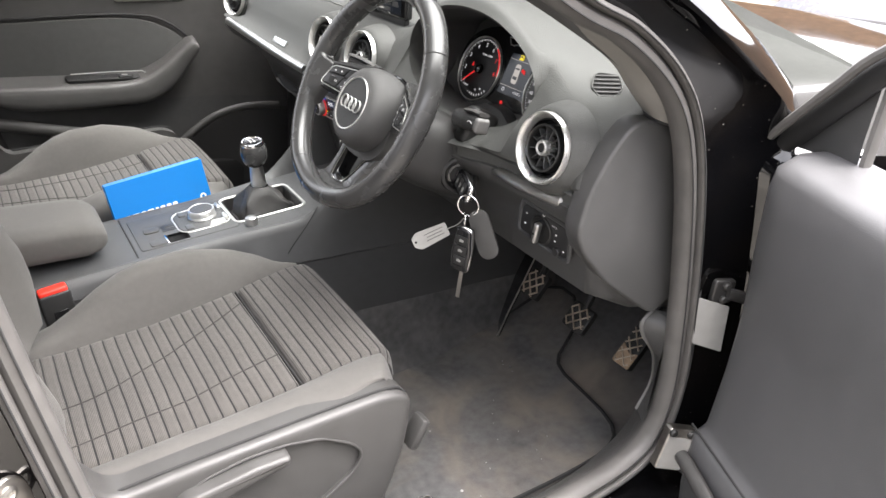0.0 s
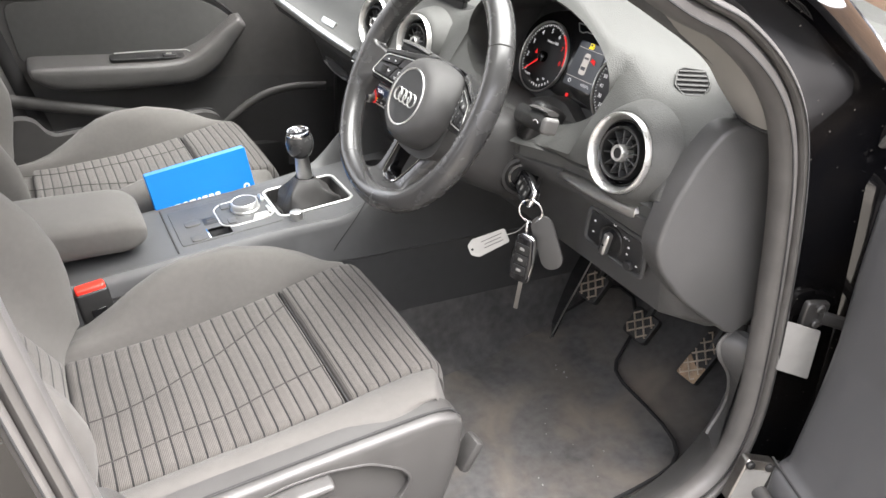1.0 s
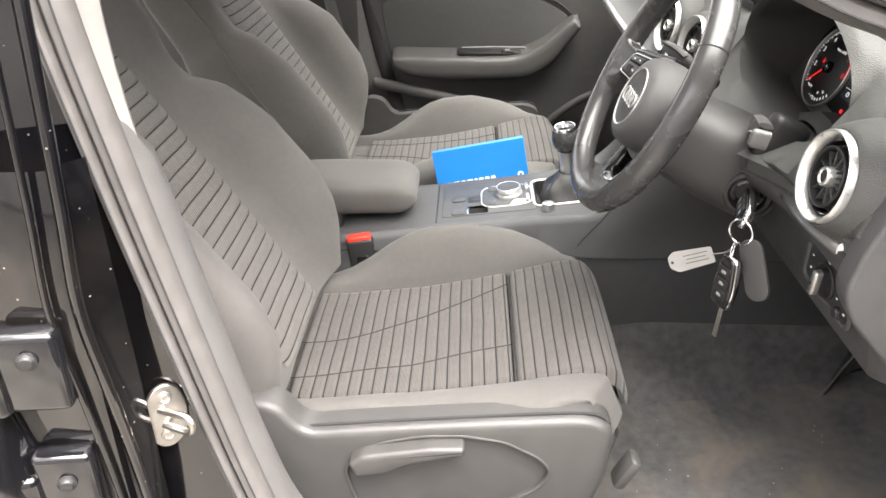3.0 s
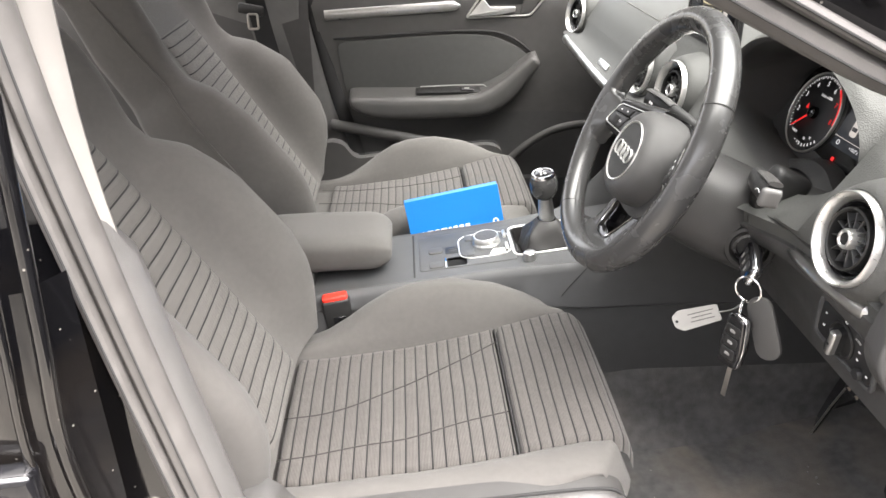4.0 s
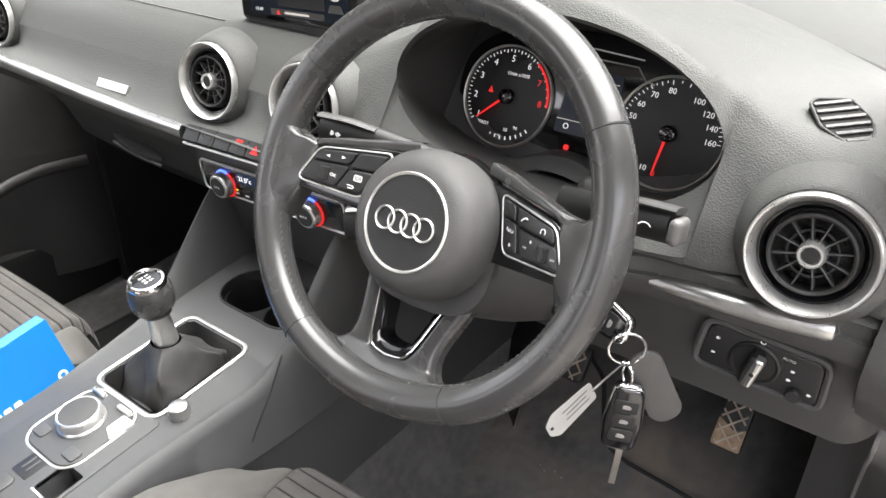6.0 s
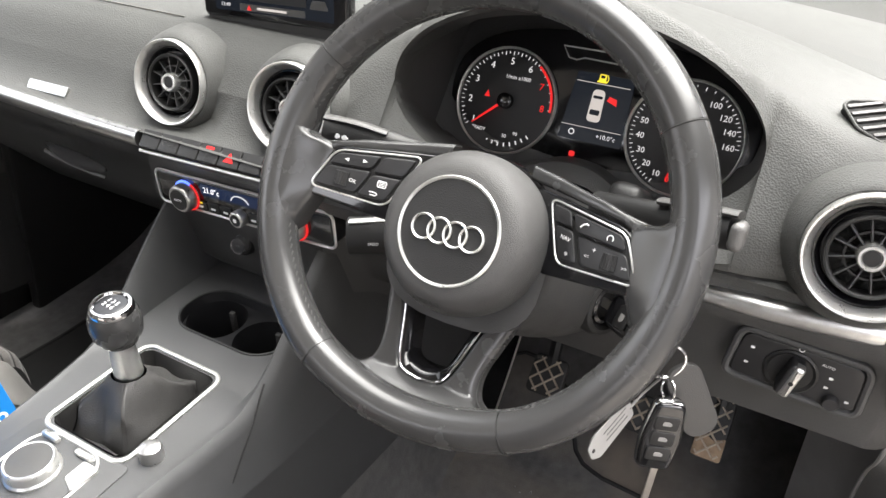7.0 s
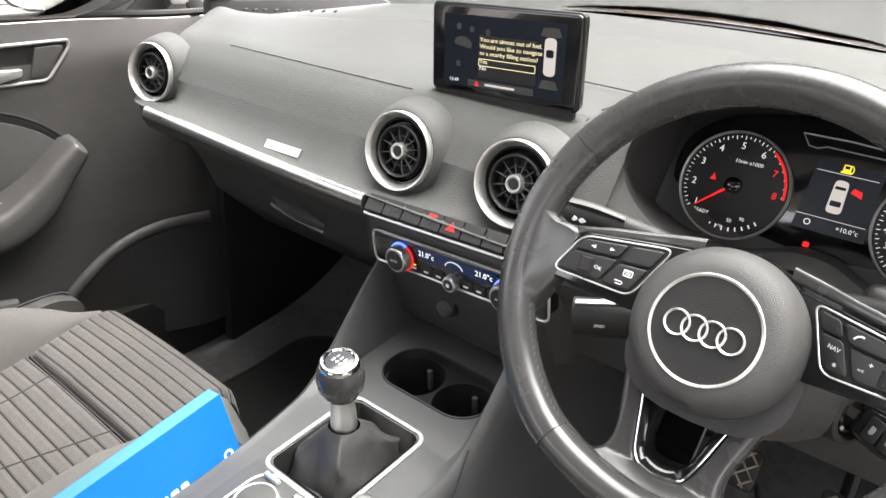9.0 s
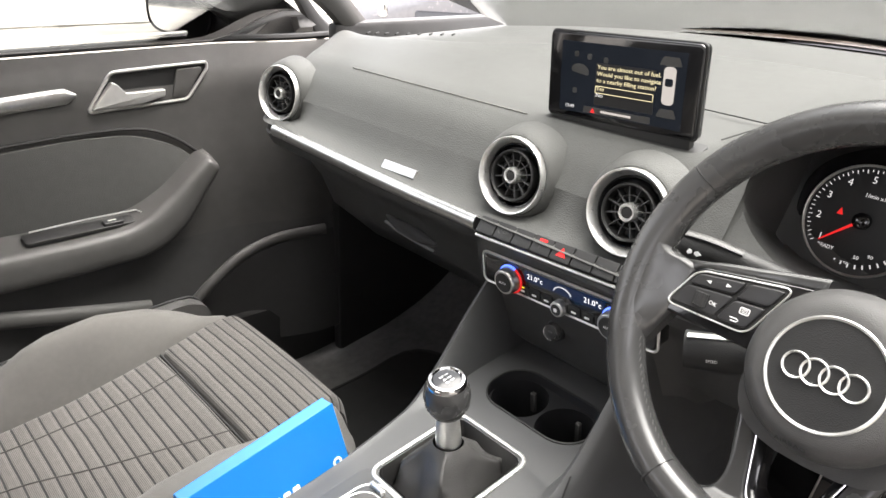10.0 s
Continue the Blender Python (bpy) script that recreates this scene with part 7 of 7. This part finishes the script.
part("mirror_triangle", loft(fresh(), [[dp(-0.05, 0.93, 0.075), dp(0.0, 0.935, 0.075), dp(0.055, 0.935, 0.075)], [dp(-0.03, 0.955, 0.078), dp(0.01, 0.97, 0.078), dp(0.055, 0.97, 0.078)], [dp(0.0, 0.99, 0.078), dp(0.03, 1.01, 0.078), dp(0.055, 1.02, 0.078)], [dp(0.05, 1.04, 0.078), dp(0.053, 1.042, 0.078), dp(0.055, 1.045, 0.078)]]), LOWDASH, dd, "triangular mirror trim")
part("glass_run", sweep(fresh(), [dp(0.060, 0.935, 0.07), dp(0.060, 1.05, 0.07)], (0.005, 0.008), 8, up=inw), RUBBER, dd)
part("lower_seam", sweep(fresh(), [dp(s, 0.538 - 0.02 * s, 0.146 + 0.015 * math.sin(min(1, s / 0.9) * 2.6)) for s in np.linspace(0.0, 0.9, 14)], 0.0018, 6), SEAM, dd)
sp = []
for k in np.linspace(0, 1, 24):
    s = 0.02 + 0.42 * k
    z = 0.500 - 0.14 * k ** 1.6
    sp.append(dp(s, z, 0.165 + 0.015 * k))
part("speaker_rim", sweep(fresh(), sp, lambda k: (0.010 + 0.022 * k, 0.010), 12, up=inw), TRIM, dd, "moulded speaker surround")
part("pocket", slab(fresh(), rounded([(0.50, 0.36), (1.0, 0.36), (1.0, 0.50), (0.56, 0.50)], 0.04), axes(dp(0, 0, 0.15), out, inw), -0.01, 0.05, 0.015), TRIM, dd, "door pocket")
part("armrest", sweep(fresh(), [dp(s, 0.68, 0.165) for s in np.linspace(0.42, 1.0, 14)], (0.04, 0.035), 14, up=inw), TRIM, dd)
strap = thing("door_check_strap", (0.26, -0.77, 0.72), "steel door check strap with bolts on the jamb", "door strap")
part("bracket", slab(fresh(), rounded([(-0.016, -0.018), (0.016, -0.018), (0.016, 0.018), (-0.016, 0.018)], 0.006), axes((0.222, -0.757, 0.722), (0.9, -0.3, 0), (-0.35, -0.94, 0)), 0, 0.008, 0.003), DARKSTEEL, strap)
part("strap", sweep(fresh(), [(0.222, -0.768, 0.722), (0.25, -0.785, 0.715), (0.285, -0.80, 0.70), (0.30, -0.83, 0.69)], (0.007, 0.009), 8, up=(0, 0, 1)), DARKSTEEL, strap)
for z in (0.712, 0.733):
    part("bolt", lathe(fresh(), [(0.006, 0), (0.006, 0.004), (0.004, 0.006), (0, 0.006)], axes((0.220, -0.765, z), (0, 0, 1), (-0.35, -0.94, 0)), 12), DARKSTEEL, strap)
part("sticker", slab(fresh(), rounded([(-0.0596, 0.0582), (-0.0434, -0.0132), (0.0082, -0.0241), (-0.0079, 0.0489)], 0.003), axes((0.232, -0.770, 0.652), (0.94, -0.30, -0.12), (-0.35, -0.94, 0)), 0.002, 0.0032), LABEL, shell, "white information sticker")
hin = thing("hinge", (0.19, -0.78, 0.49), "steel lower door hinge with pale label on the jamb", "hinge")
hm_ = axes((0.186, -0.782, 0.487), (0.92, -0.30, -0.22), (-0.32, -0.94, 0.08))
part("leaf", slab(fresh(), rounded([(-0.024, -0.046), (0.022, -0.046), (0.022, 0.024), (-0.024, 0.024)], 0.005), hm_, -0.012, 0.003, 0.002), STEEL, hin)
part("label", slab(fresh(), rounded([(-0.022, -0.044), (0.020, -0.044), (0.020, 0.010), (-0.022, 0.010)], 0.003), hm_, 0.003, 0.0036), LABEL, hin, "pale grey label")
for x in (-0.018, 0.012):
    part("bolt", lathe(fresh(), [(0.006, 0.002), (0.006, 0.006), (0.004, 0.008), (0, 0.008)], hm_ @ Matrix.Translation((x, 0.017, 0)), 14), HARD, hin)
part("knuckle", sweep(fresh(), [hm_ @ V((0.026, -0.046, 0.004)), hm_ @ V((0.026, 0.026, 0.004))], 0.0065, 12), HARD, hin)
part("cable", sweep(fresh(), spl([hm_ @ V((0.030, 0.030, 0.006)), hm_ @ V((0.046, 0.052, 0.012)), hm_ @ V((0.052, 0.075, 0.004))], 10), 0.0022, 8), SEAM, hin, "thin black cable")
stk = thing("door_striker", (-0.63, -0.76, 0.706), "bright steel door striker loop on its oval plate", "door striker")
pm = axes((-0.634, -0.752, 0.706), (0.10, 0.03, 1), (0.55, -0.83, 0.1))
part("plate", slab(fresh(), [(0.034 * math.copysign(abs(math.cos(a)) ** 0.9, math.cos(a)), 0.020 * math.sin(a)) for a in np.linspace(0, 2 * math.pi, 28, endpoint=False)], pm, 0.0, 0.004, 0.0015), STEEL, stk)
for k in (-1, 1):
    part("screw", lathe(fresh(), [(0.007, 0.003), (0.007, 0.0055), (0.004, 0.0065), (0.003, 0.005), (0, 0.005)], pm @ Matrix.Translation((0.020 * k, 0, 0)), 14), STEEL, stk)
part("loop", sweep(fresh(), spl([V((-0.634, -0.757, 0.706)) + V((0.93, -0.36, 0.05)) * e + V((0, 0, h)) for e, h in ((-0.022, 0.008), (0.010, 0.009), (0.028, 0.009), (0.034, 0.0), (0.028, -0.009), (0.010, -0.009), (-0.022, -0.008))], 20), 0.0036, 8), STEEL, stk, "round steel loop")
# pillar outside and the rear door's hinges
bo = []
for z in np.linspace(0.30, 0.975, 20):
    lean = 0.012 * math.sin(math.pi * (z - 0.3) / 0.7)
    bo.append([(-0.640, -0.770, z), (-0.650, -0.785 - lean, z), (-0.655, -0.797 - lean, z), (-0.663, -0.800 - lean, z), (-0.70, -0.802 - lean, z), (-0.76, -0.806 - lean, z), (-0.90, -0.81 - lean, z)])
part("pillar_outer", loft(fresh(), bo), PAINT, shell, "gloss black outer pillar")
for off, r_ in ((0.0, 0.0055), (0.018, 0.003)):
    part("pillar_bead", sweep(fresh(), spl([(-0.640 - off, -0.800 - off * 0.6, 1.10), (-0.650 - off, -0.802 - off * 0.6, 0.95), (-0.656 - off, -0.805 - off * 0.6, 0.86), (-0.648 - off, -0.806 - off * 0.6, 0.77), (-0.640 - off, -0.805 - off * 0.6, 0.65), (-0.64 - off, -0.80 - off * 0.6, 0.45)], 30), r_, 10), PAINT, shell, "rounded painted edge")
for z, h_ in ((0.815, 0.075), (0.685, 0.085)):
    hg = part("hinge_bracket", box(fresh(), pose(-0.694, -0.823, z, 0, 0, 8), 0.050, 0.022, h_, 0.006, 3), GLOSS, shell, "black rear door hinge bracket")
    part("hinge_leaf", box(fresh(), pose(-0.735, -0.832, z - 0.01, 0, 0, 14), 0.040, 0.030, h_ * 0.8, 0.008, 3), PAINT, hg)
    part("hinge_bolt", lathe(fresh(), [(0.008, 0), (0.008, 0.003), (0.006, 0.004), (0.005, 0.006), (0, 0.007)], axes((-0.690, -0.8345, z + 0.016), (0, 0, 1), (0.3, -0.95, 0)), 12), HARD, hg)
part("pillar_flute", box(fresh(), pose(-0.655, -0.778, 0.52, 0, 0, 25), 0.012, 0.012, 0.30, 0.004, 2), PAINT, shell)

# ---- floor mats and pedals ----
def floor_z(x):
    k = max(0, min(len(FLOOR_LINE) - 2, sum(1 for p in FLOOR_LINE if p[0] < x) - 1))
    p, q = FLOOR_LINE[k], FLOOR_LINE[k + 1]
    return p[1] + (q[1] - p[1]) * (x - p[0]) / (q[0] - p[0])


def mat_edges(x, side=1):
    near = float(np.interp(x, [-0.28, 0.235, 0.270, 0.295, 0.312, 0.325, 0.332, 0.342, 0.36, 0.449, 0.485], [-0.605, -0.605, -0.600, -0.585, -0.560, -0.510, -0.405, -0.368, -0.348, -0.300, -0.240]))
    far = float(np.interp(x, [-0.28, 0.13, 0.30, 0.465, 0.485], [-0.205, -0.198, -0.172, -0.168, -0.20]))
    return near, far


for side, label in ((1, "dusty charcoal carpet floor mat with worn brown heel patch"), (-1, "charcoal carpet floor mat coloured darker for the shaded passenger footwell")):
    fm2 = thing("floor_mat", (0.05, side * -0.385, 0.27), label, "floor mat", "floor mats")
    xs = np.concatenate((np.linspace(-0.28, 0.22, 22), np.linspace(0.235, 0.36, 24), np.linspace(0.375, 0.485, 12)))
    rows, near_l, far_l = [], [], []
    for x in xs:
        n_, f_ = mat_edges(x)
        zz = floor_z(x) + 0.0165
        line = [(x, side * y, zz + 0.012 * (abs(abs(y) - 0.4) / 0.35) ** 2) for y in np.linspace(n_, f_, 22)]
        rows.append([(x, side * (n_ - 0.001), zz - 0.014)] + line + [(x, side * (f_ + 0.001), zz - 0.014)])
        near_l.append(line[0])
        far_l.append(line[-1])
    part("mat", loft(fresh(), rows), MAT if side > 0 else SHADED_MAT, fm2, sharp=50)
    part("mat_edge", sweep(fresh(), near_l + far_l[::-1], 0.0038, 6, True), SEAM, fm2, "dark bound edge")
rnd = random.Random(4)
bits = fresh()
for k in range(24):
    x, y = rnd.uniform(-0.10, 0.27), rnd.uniform(-0.58, -0.24)
    z = floor_z(x) + 0.0175 + 0.012 * (abs(abs(y) - 0.4) / 0.35) ** 2
    r = rnd.choice((0.0010, 0.0012, 0.0016, 0.0026))
    bmesh.ops.create_icosphere(bits, subdivisions=1, radius=r, matrix=pose(x, y, z, rnd.uniform(0, 90), rnd.uniform(0, 90), 0) @ Matrix.Diagonal((1.5, 1.0, 0.7, 1)))
tagged(part("grit", bits, LABEL), "small pale crumbs of grit on the floor mat", "grit", kind="stuff")
foot = thing("footrest", (0.36, -0.19, 0.30), "black plastic footrest plate beside the clutch", "footrest")
part("plate", loft(fresh(), [[(x + dx, y + dy, z + dz) for dx, dy, dz in ((0.012, 0.008, 0.0), (0.0, -0.001, 0.0), (-0.004, 0.002, 0.002), (0.004, 0.010, 0.004), (0.050, 0.075, 0.006))] for x, y, z in ((0.298, -0.217, 0.300), (0.318, -0.222, 0.37), (0.342, -0.228, 0.44), (0.366, -0.233, 0.515))]), GLOSS, foot)
# Bright strip laid along the plate as its edge highlight.
part("edge", sweep(fresh(), [(0.294, -0.217, 0.302), (0.314, -0.222, 0.372), (0.338, -0.228, 0.442), (0.362, -0.233, 0.515)], 0.0018, 8), STEEL, foot, "bright steel strip added for the highlight along the edge")
lip = spl([(0.180, -0.690, 0.664), (0.160, -0.690, 0.648), (0.170, -0.690, 0.622), (0.200, -0.690, 0.586), (0.213, -0.690, 0.552), (0.213, -0.690, 0.520), (0.195, -0.690, 0.480)], 30)
part("kick_edge", sweep(fresh(), lip, (0.0020, 0.003), 8), SILLTRIM, shell, "raised lip of the kick panel")
part("kick_cover", loft(fresh(), [[V(tuple(p)) + V((0.030, -0.030, 0)) for p in lip], [V(tuple(p)) + V((0.001, 0, 0)) for p in lip], [(0.178, -0.722, p[2]) for p in lip]]), LOWDASH, shell, "grey plastic kick panel", sharp=20)


def pedal(at, w, h, tilt, label, pad=None, rib=None):
    p = thing("pedal", at, label, "pedal", "pedals")
    m = axes(at, (0, -1, 0), (-math.cos(radians(tilt)), 0, math.sin(radians(tilt))))
    part("pad", slab(fresh(), rrect(w, h, 0.008), m, -0.010, 0.003, 0.003), pad or HARD, p)
    k = 0
    for s in (1, -1):
        for o in np.arange(-0.055, 0.056, 0.0155):
            pts = []
            for q in np.linspace(-0.08, 0.08, 41):
                x, y = (q + o) * 0.707, (q - o) * 0.707 * s
                if abs(x) < w / 2 - 0.003 and abs(y) < h / 2 - 0.003:
                    pts.append(m @ V((x, y, 0.004)))
            if len(pts) > 2:
                part("rib", sweep(fresh(), [pts[0], pts[-1]], (0.0015, 0.003), 6, up=m.to_3x3() @ V((0, 0, 1))), rib or STEEL, p, "worn raised rib")
    part("arm", sweep(fresh(), [V(at) + V((0.01, 0, 0.0)), V(at) + V((0.07, 0.005, 0.12)), V(at) + V((0.10, 0.01, 0.25))], (0.008, 0.012), 8), HARD, p)
    return p


pedal((0.306, -0.298, 0.479), 0.052, 0.058, 35, "clutch pedal with worn lattice rubber pad", rib=WORN)
pedal((0.310, -0.428, 0.471), 0.056, 0.054, 35, "brake pedal with worn lattice rubber pad", rib=WORN)
acc = pedal((0.362, -0.531, 0.457), 0.042, 0.096, 38, "dusty accelerator pedal with lattice pad", HARD, WORN)
am_ = axes((0.362, -0.531, 0.457), (0, -1, 0), (-math.cos(radians(38)), 0, math.sin(radians(38))))
part("worn_patch", slab(fresh(), rounded([(-0.020, -0.047), (0.020, -0.047), (0.020, -0.012), (0.004, -0.020), (-0.020, -0.006)], 0.004), am_, 0.001, 0.0042, 0.001), TAN_DUST, acc, "tan dust caked on the lower pad")

# ---- outside ----
gr = fresh()
loft(gr, [[(x, y, 0.0) for y in (-400, -20, -3, 3, 20, 400)] for x in (-400, -20, -3, 3, 20, 400)])
tagged(part("ground", gr, CONCRETE), "pale brown concrete yard surface", "ground", kind="structure")
# Unseen wall, added to cut low sky light through the open door; pale for bounce.
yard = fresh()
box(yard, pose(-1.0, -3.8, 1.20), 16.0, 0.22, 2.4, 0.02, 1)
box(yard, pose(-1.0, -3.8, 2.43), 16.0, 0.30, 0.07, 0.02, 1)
tagged(part("yard_wall", yard, BRICK), "unseen pale wall added to block low light from the driver side", "wall", kind="structure")
part("windscreen", loft(fresh(), [[(0.745 - 1.04 * k, y, 1.006 + 0.23 * k - 0.06 * (y / 0.62) ** 2 * (1 - k)) for y in np.linspace(-0.70 + 0.10 * k, 0.70 - 0.10 * k, 13)] for k in np.linspace(0, 1, 8)]), SCREEN_GLASS, shell, "windscreen with glass tinted darker to dim the light through it")
part("side_window", loft(fresh(), [[(x, 0.835 - 0.18 * k, 0.955 + 0.30 * k) for x in np.linspace(-0.68, 0.24 - 0.5 * k, 8)] for k in np.linspace(0, 1, 4)]), GLASS, pd, "clear side window")
part("screen_band", loft(fresh(), [[(0.744 - 1.04 * k, y, 1.003 + 0.23 * k - 0.06 * (y / 0.62) ** 2 * (1 - k)) for y in np.linspace(-0.69, 0.69, 25)] for k in (-0.03, 0.0, 0.02, 0.035)]), material("dark_band_print", (0.035, 0.026, 0.020), 0.3), shell, "dark printed glass edge")
bon = [[(x, y, 1.0 - 0.035 * ((x - 0.72) / 0.9) ** 2 - 0.12 * (abs(y) / 0.8) ** 3 - 0.02) for y in np.linspace(-0.80, 0.80, 17)] for x in np.linspace(0.70, 1.7, 12)]
part("bonnet", loft(fresh(), bon), PAINT, shell, "gloss black bonnet")
wing = []
for k in np.linspace(0, 1, 14):
    x = 0.40 + 1.30 * k
    arch = math.sqrt(max(0.0, 1 - ((x - 1.06) / 0.36) ** 2))
    low = 0.25 + 0.43 * arch
    top = 0.87 - 0.03 * k
    wing.append([(x, -0.79, top), (x, -0.835, top - 0.012), (x, -0.858, top - 0.045), (x, -0.866, 0.5 * (top + low)), (x, -0.862, low)])
part("front_wing", loft(fresh(), wing), PAINT, shell, "gloss black front wing")
part("front_panel", loft(fresh(), [[(1.70 + 0.06 * math.sin(math.pi * (z - 0.22) / 0.72), y, z) for y in np.linspace(-0.84, 0.84, 12)] for z in np.linspace(0.22, 0.88, 8)]), PAINT, shell, "gloss black nose panel")
for wx in (1.06, -1.54):
    for wy, side in ((-0.775, -1), (0.775, 1)):
        m_ = axes((wx, wy, 0.312), (1, 0, 0), (0, side, 0))
        rw = part("road_wheel", lathe(fresh(), [(0.205, -0.10), (0.285, -0.105), (0.308, -0.085), (0.312, -0.04), (0.312, 0.04), (0.308, 0.075), (0.285, 0.092), (0.212, 0.085)], m_, 48), RUBBER, shell, "black road wheel tyre")
        part("wheel_rim", lathe(fresh(), [(0.212, 0.082), (0.203, 0.078), (0.196, 0.03), (0.06, 0.045), (0.05, 0.060), (0.0, 0.062)], m_, 40), SILVER, rw, "silver wheel rim")
mir = thing("door_mirror", (0.08, 0.92, 0.95), "black door mirror seen through the side window", "mirror")
mm_ = axes((0.026, 1.005, 1.012), (-0.5, 0.87, 0), (-0.87, -0.5, 0.06))
oval = [(0.100 * math.copysign(abs(math.cos(a)) ** 0.5, math.cos(a)), 0.072 * math.copysign(abs(math.sin(a)) ** 0.5, math.sin(a))) for a in np.linspace(0, 2 * math.pi, 36, endpoint=False)]
part("mirror_shell", loft(fresh(), [[mm_ @ V((p[0] * s, p[1] * s, 0)) + V((d, -0.02 * d / 0.1, 0)) for p in oval] for d, s in ((0.004, 0.92), (-0.004, 0.97), (0.0, 1.0), (0.05, 0.98), (0.085, 0.86), (0.11, 0.62), (0.118, 0.30))], True, True), PAINT, mir, "gloss black shell")
part("mirror_glass", slab(fresh(), [(p[0] * 0.93, p[1] * 0.92) for p in oval], mm_, 0.0, 0.003), material("mirror_silver", (0.9, 0.9, 0.9), 0.02, 1.0, spread=0.0), mir, "mirror glass")
part("mirror_foot", box(fresh(), pose(0.115, 0.905, 0.990, 0, 0, 20), 0.075, 0.10, 0.10, 0.022, 3), PAINT, mir)
part("quarter_seal", sweep(fresh(), [(0.235, 0.838, 0.955), (0.205, 0.832, 0.985), (0.165, 0.815, 1.03), (0.06, 0.77, 1.10)], lambda s: (0.022 * (1 - 0.6 * s), 0.012), 8, up=(0, 1, 0)), SEAM, pd, "black window corner trim")


def parked_car(at, turn, paint, label):
    c = thing("parked_car", pose(*at, 0, 0, turn), label, "car", "parked cars")
    M = c.matrix_basis
    rings = []
    for x, w, zb, zw, zt in ((-2.1, 0.70, 0.35, 0.62, 0.74), (-2.05, 0.80, 0.25, 0.66, 0.80), (-1.2, 0.88, 0.22, 0.86, 0.94), (-0.75, 0.88, 0.22, 0.90, 0.99), (0.6, 0.89, 0.22, 0.92, 1.0), (1.7, 0.86, 0.24, 0.92, 1.02), (2.05, 0.76, 0.3, 0.85, 0.95)):
        half = [(w * 0.8, zb), (w, zb + 0.12), (w, 0.62 * zw + 0.12), (w * 0.97, zw), (w * 0.80, zt), (0.0, zt + 0.03)]
        rings.append([M @ V((x, -y, z)) for y, z in half] + [M @ V((x, y, z)) for y, z in reversed(half[:-1])])
    part("body", loft(fresh(), rings, True, True), paint, c)
    cab = [[M @ V((x, -w, z0)), M @ V((x + dx * 0.5, -w * 0.96, (z0 + z1) / 2)), M @ V((x + dx, -w * 0.8, z1)), M @ V((x + dx, w * 0.8, z1)), M @ V((x + dx * 0.5, w * 0.96, (z0 + z1) / 2)), M @ V((x, w, z0))] for x, dx, w, z0, z1 in ((-1.0, 0.0, 0.70, 0.95, 0.97), (-0.9, 0.35, 0.76, 0.97, 1.20), (-0.55, 0.4, 0.76, 0.99, 1.42), (0.9, 0.0, 0.76, 1.0, 1.44), (1.6, 0.0, 0.72, 1.0, 1.2))]
    part("cabin_glass", loft(fresh(), cab), GLOSS, c, "dark cabin glass")
    part("roof", box(fresh(), M @ pose(0.4, 0, 1.43), 1.3, 1.15, 0.05, 0.02, 2), paint, c)
    g = part("front_grille", box(fresh(), M @ pose(-2.1, 0, 0.55), 0.05, 0.7, 0.22, 0.02, 2), GLOSS, c)
    n = part("number_plate", box(fresh(), M @ pose(-2.13, 0, 0.42), 0.012, 0.52, 0.11, 0.004, 1), WHITE, c, "white number plate with plain bars")
    part("plate_band", box(fresh(), M @ pose(-2.138, 0.235, 0.42), 0.006, 0.045, 0.10, 0.001, 1), BLUE, n)
    for k in range(7):
        part("plate_bar", box(fresh(), M @ pose(-2.138, 0.17 - 0.06 * k, 0.42), 0.006, 0.035, 0.07, 0.002, 1), SEAM, n)
    for s in (-1, 1):
        part("headlight", box(fresh(), M @ pose(-2.0, s * 0.66, 0.66, 0, 0, -s * 25), 0.14, 0.30, 0.13, 0.03, 3), CHROME, c, "clear headlight")
        for x in (-1.35, 1.3):
            w = part("wheel", lathe(fresh(), [(0.16, -0.10), (0.30, -0.10), (0.32, -0.06), (0.32, 0.06), (0.30, 0.10), (0.16, 0.10)], M @ pose(x, s * 0.80, 0.32, 90, 0, 0), 28), SEAM, c, "black tyre")
            part("rim", lathe(fresh(), [(0.20, -0.09), (0.18, -0.04), (0.05, -0.06), (0, -0.06), (0, 0.06), (0.05, 0.06), (0.18, 0.04), (0.20, 0.09)], M @ pose(x, s * 0.80, 0.32, 90, 0, 0), 28), SATIN, w)
    return c


parked_car((5.6, 0.95, 0), 4, DARKCAR, "grey parked car facing the yard with number plate")
parked_car((4.6, 4.6, 0), 38, DARKCAR, "grey parked car standing at an angle")
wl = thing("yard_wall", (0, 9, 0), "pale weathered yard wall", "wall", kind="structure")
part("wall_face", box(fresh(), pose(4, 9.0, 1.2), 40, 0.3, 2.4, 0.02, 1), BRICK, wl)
# Added backdrop, raised to 3.2 m so the bonnet mirrors less bright sky.
wl2 = thing("yard_fence", (12, 0, 0), "added brown timber backdrop, tall to darken what the bonnet mirrors", "fence", kind="structure")
part("fence_face", box(fresh(), pose(12.0, -2, 1.6), 0.2, 30, 3.2, 0.02, 1), TIMBER, wl2)
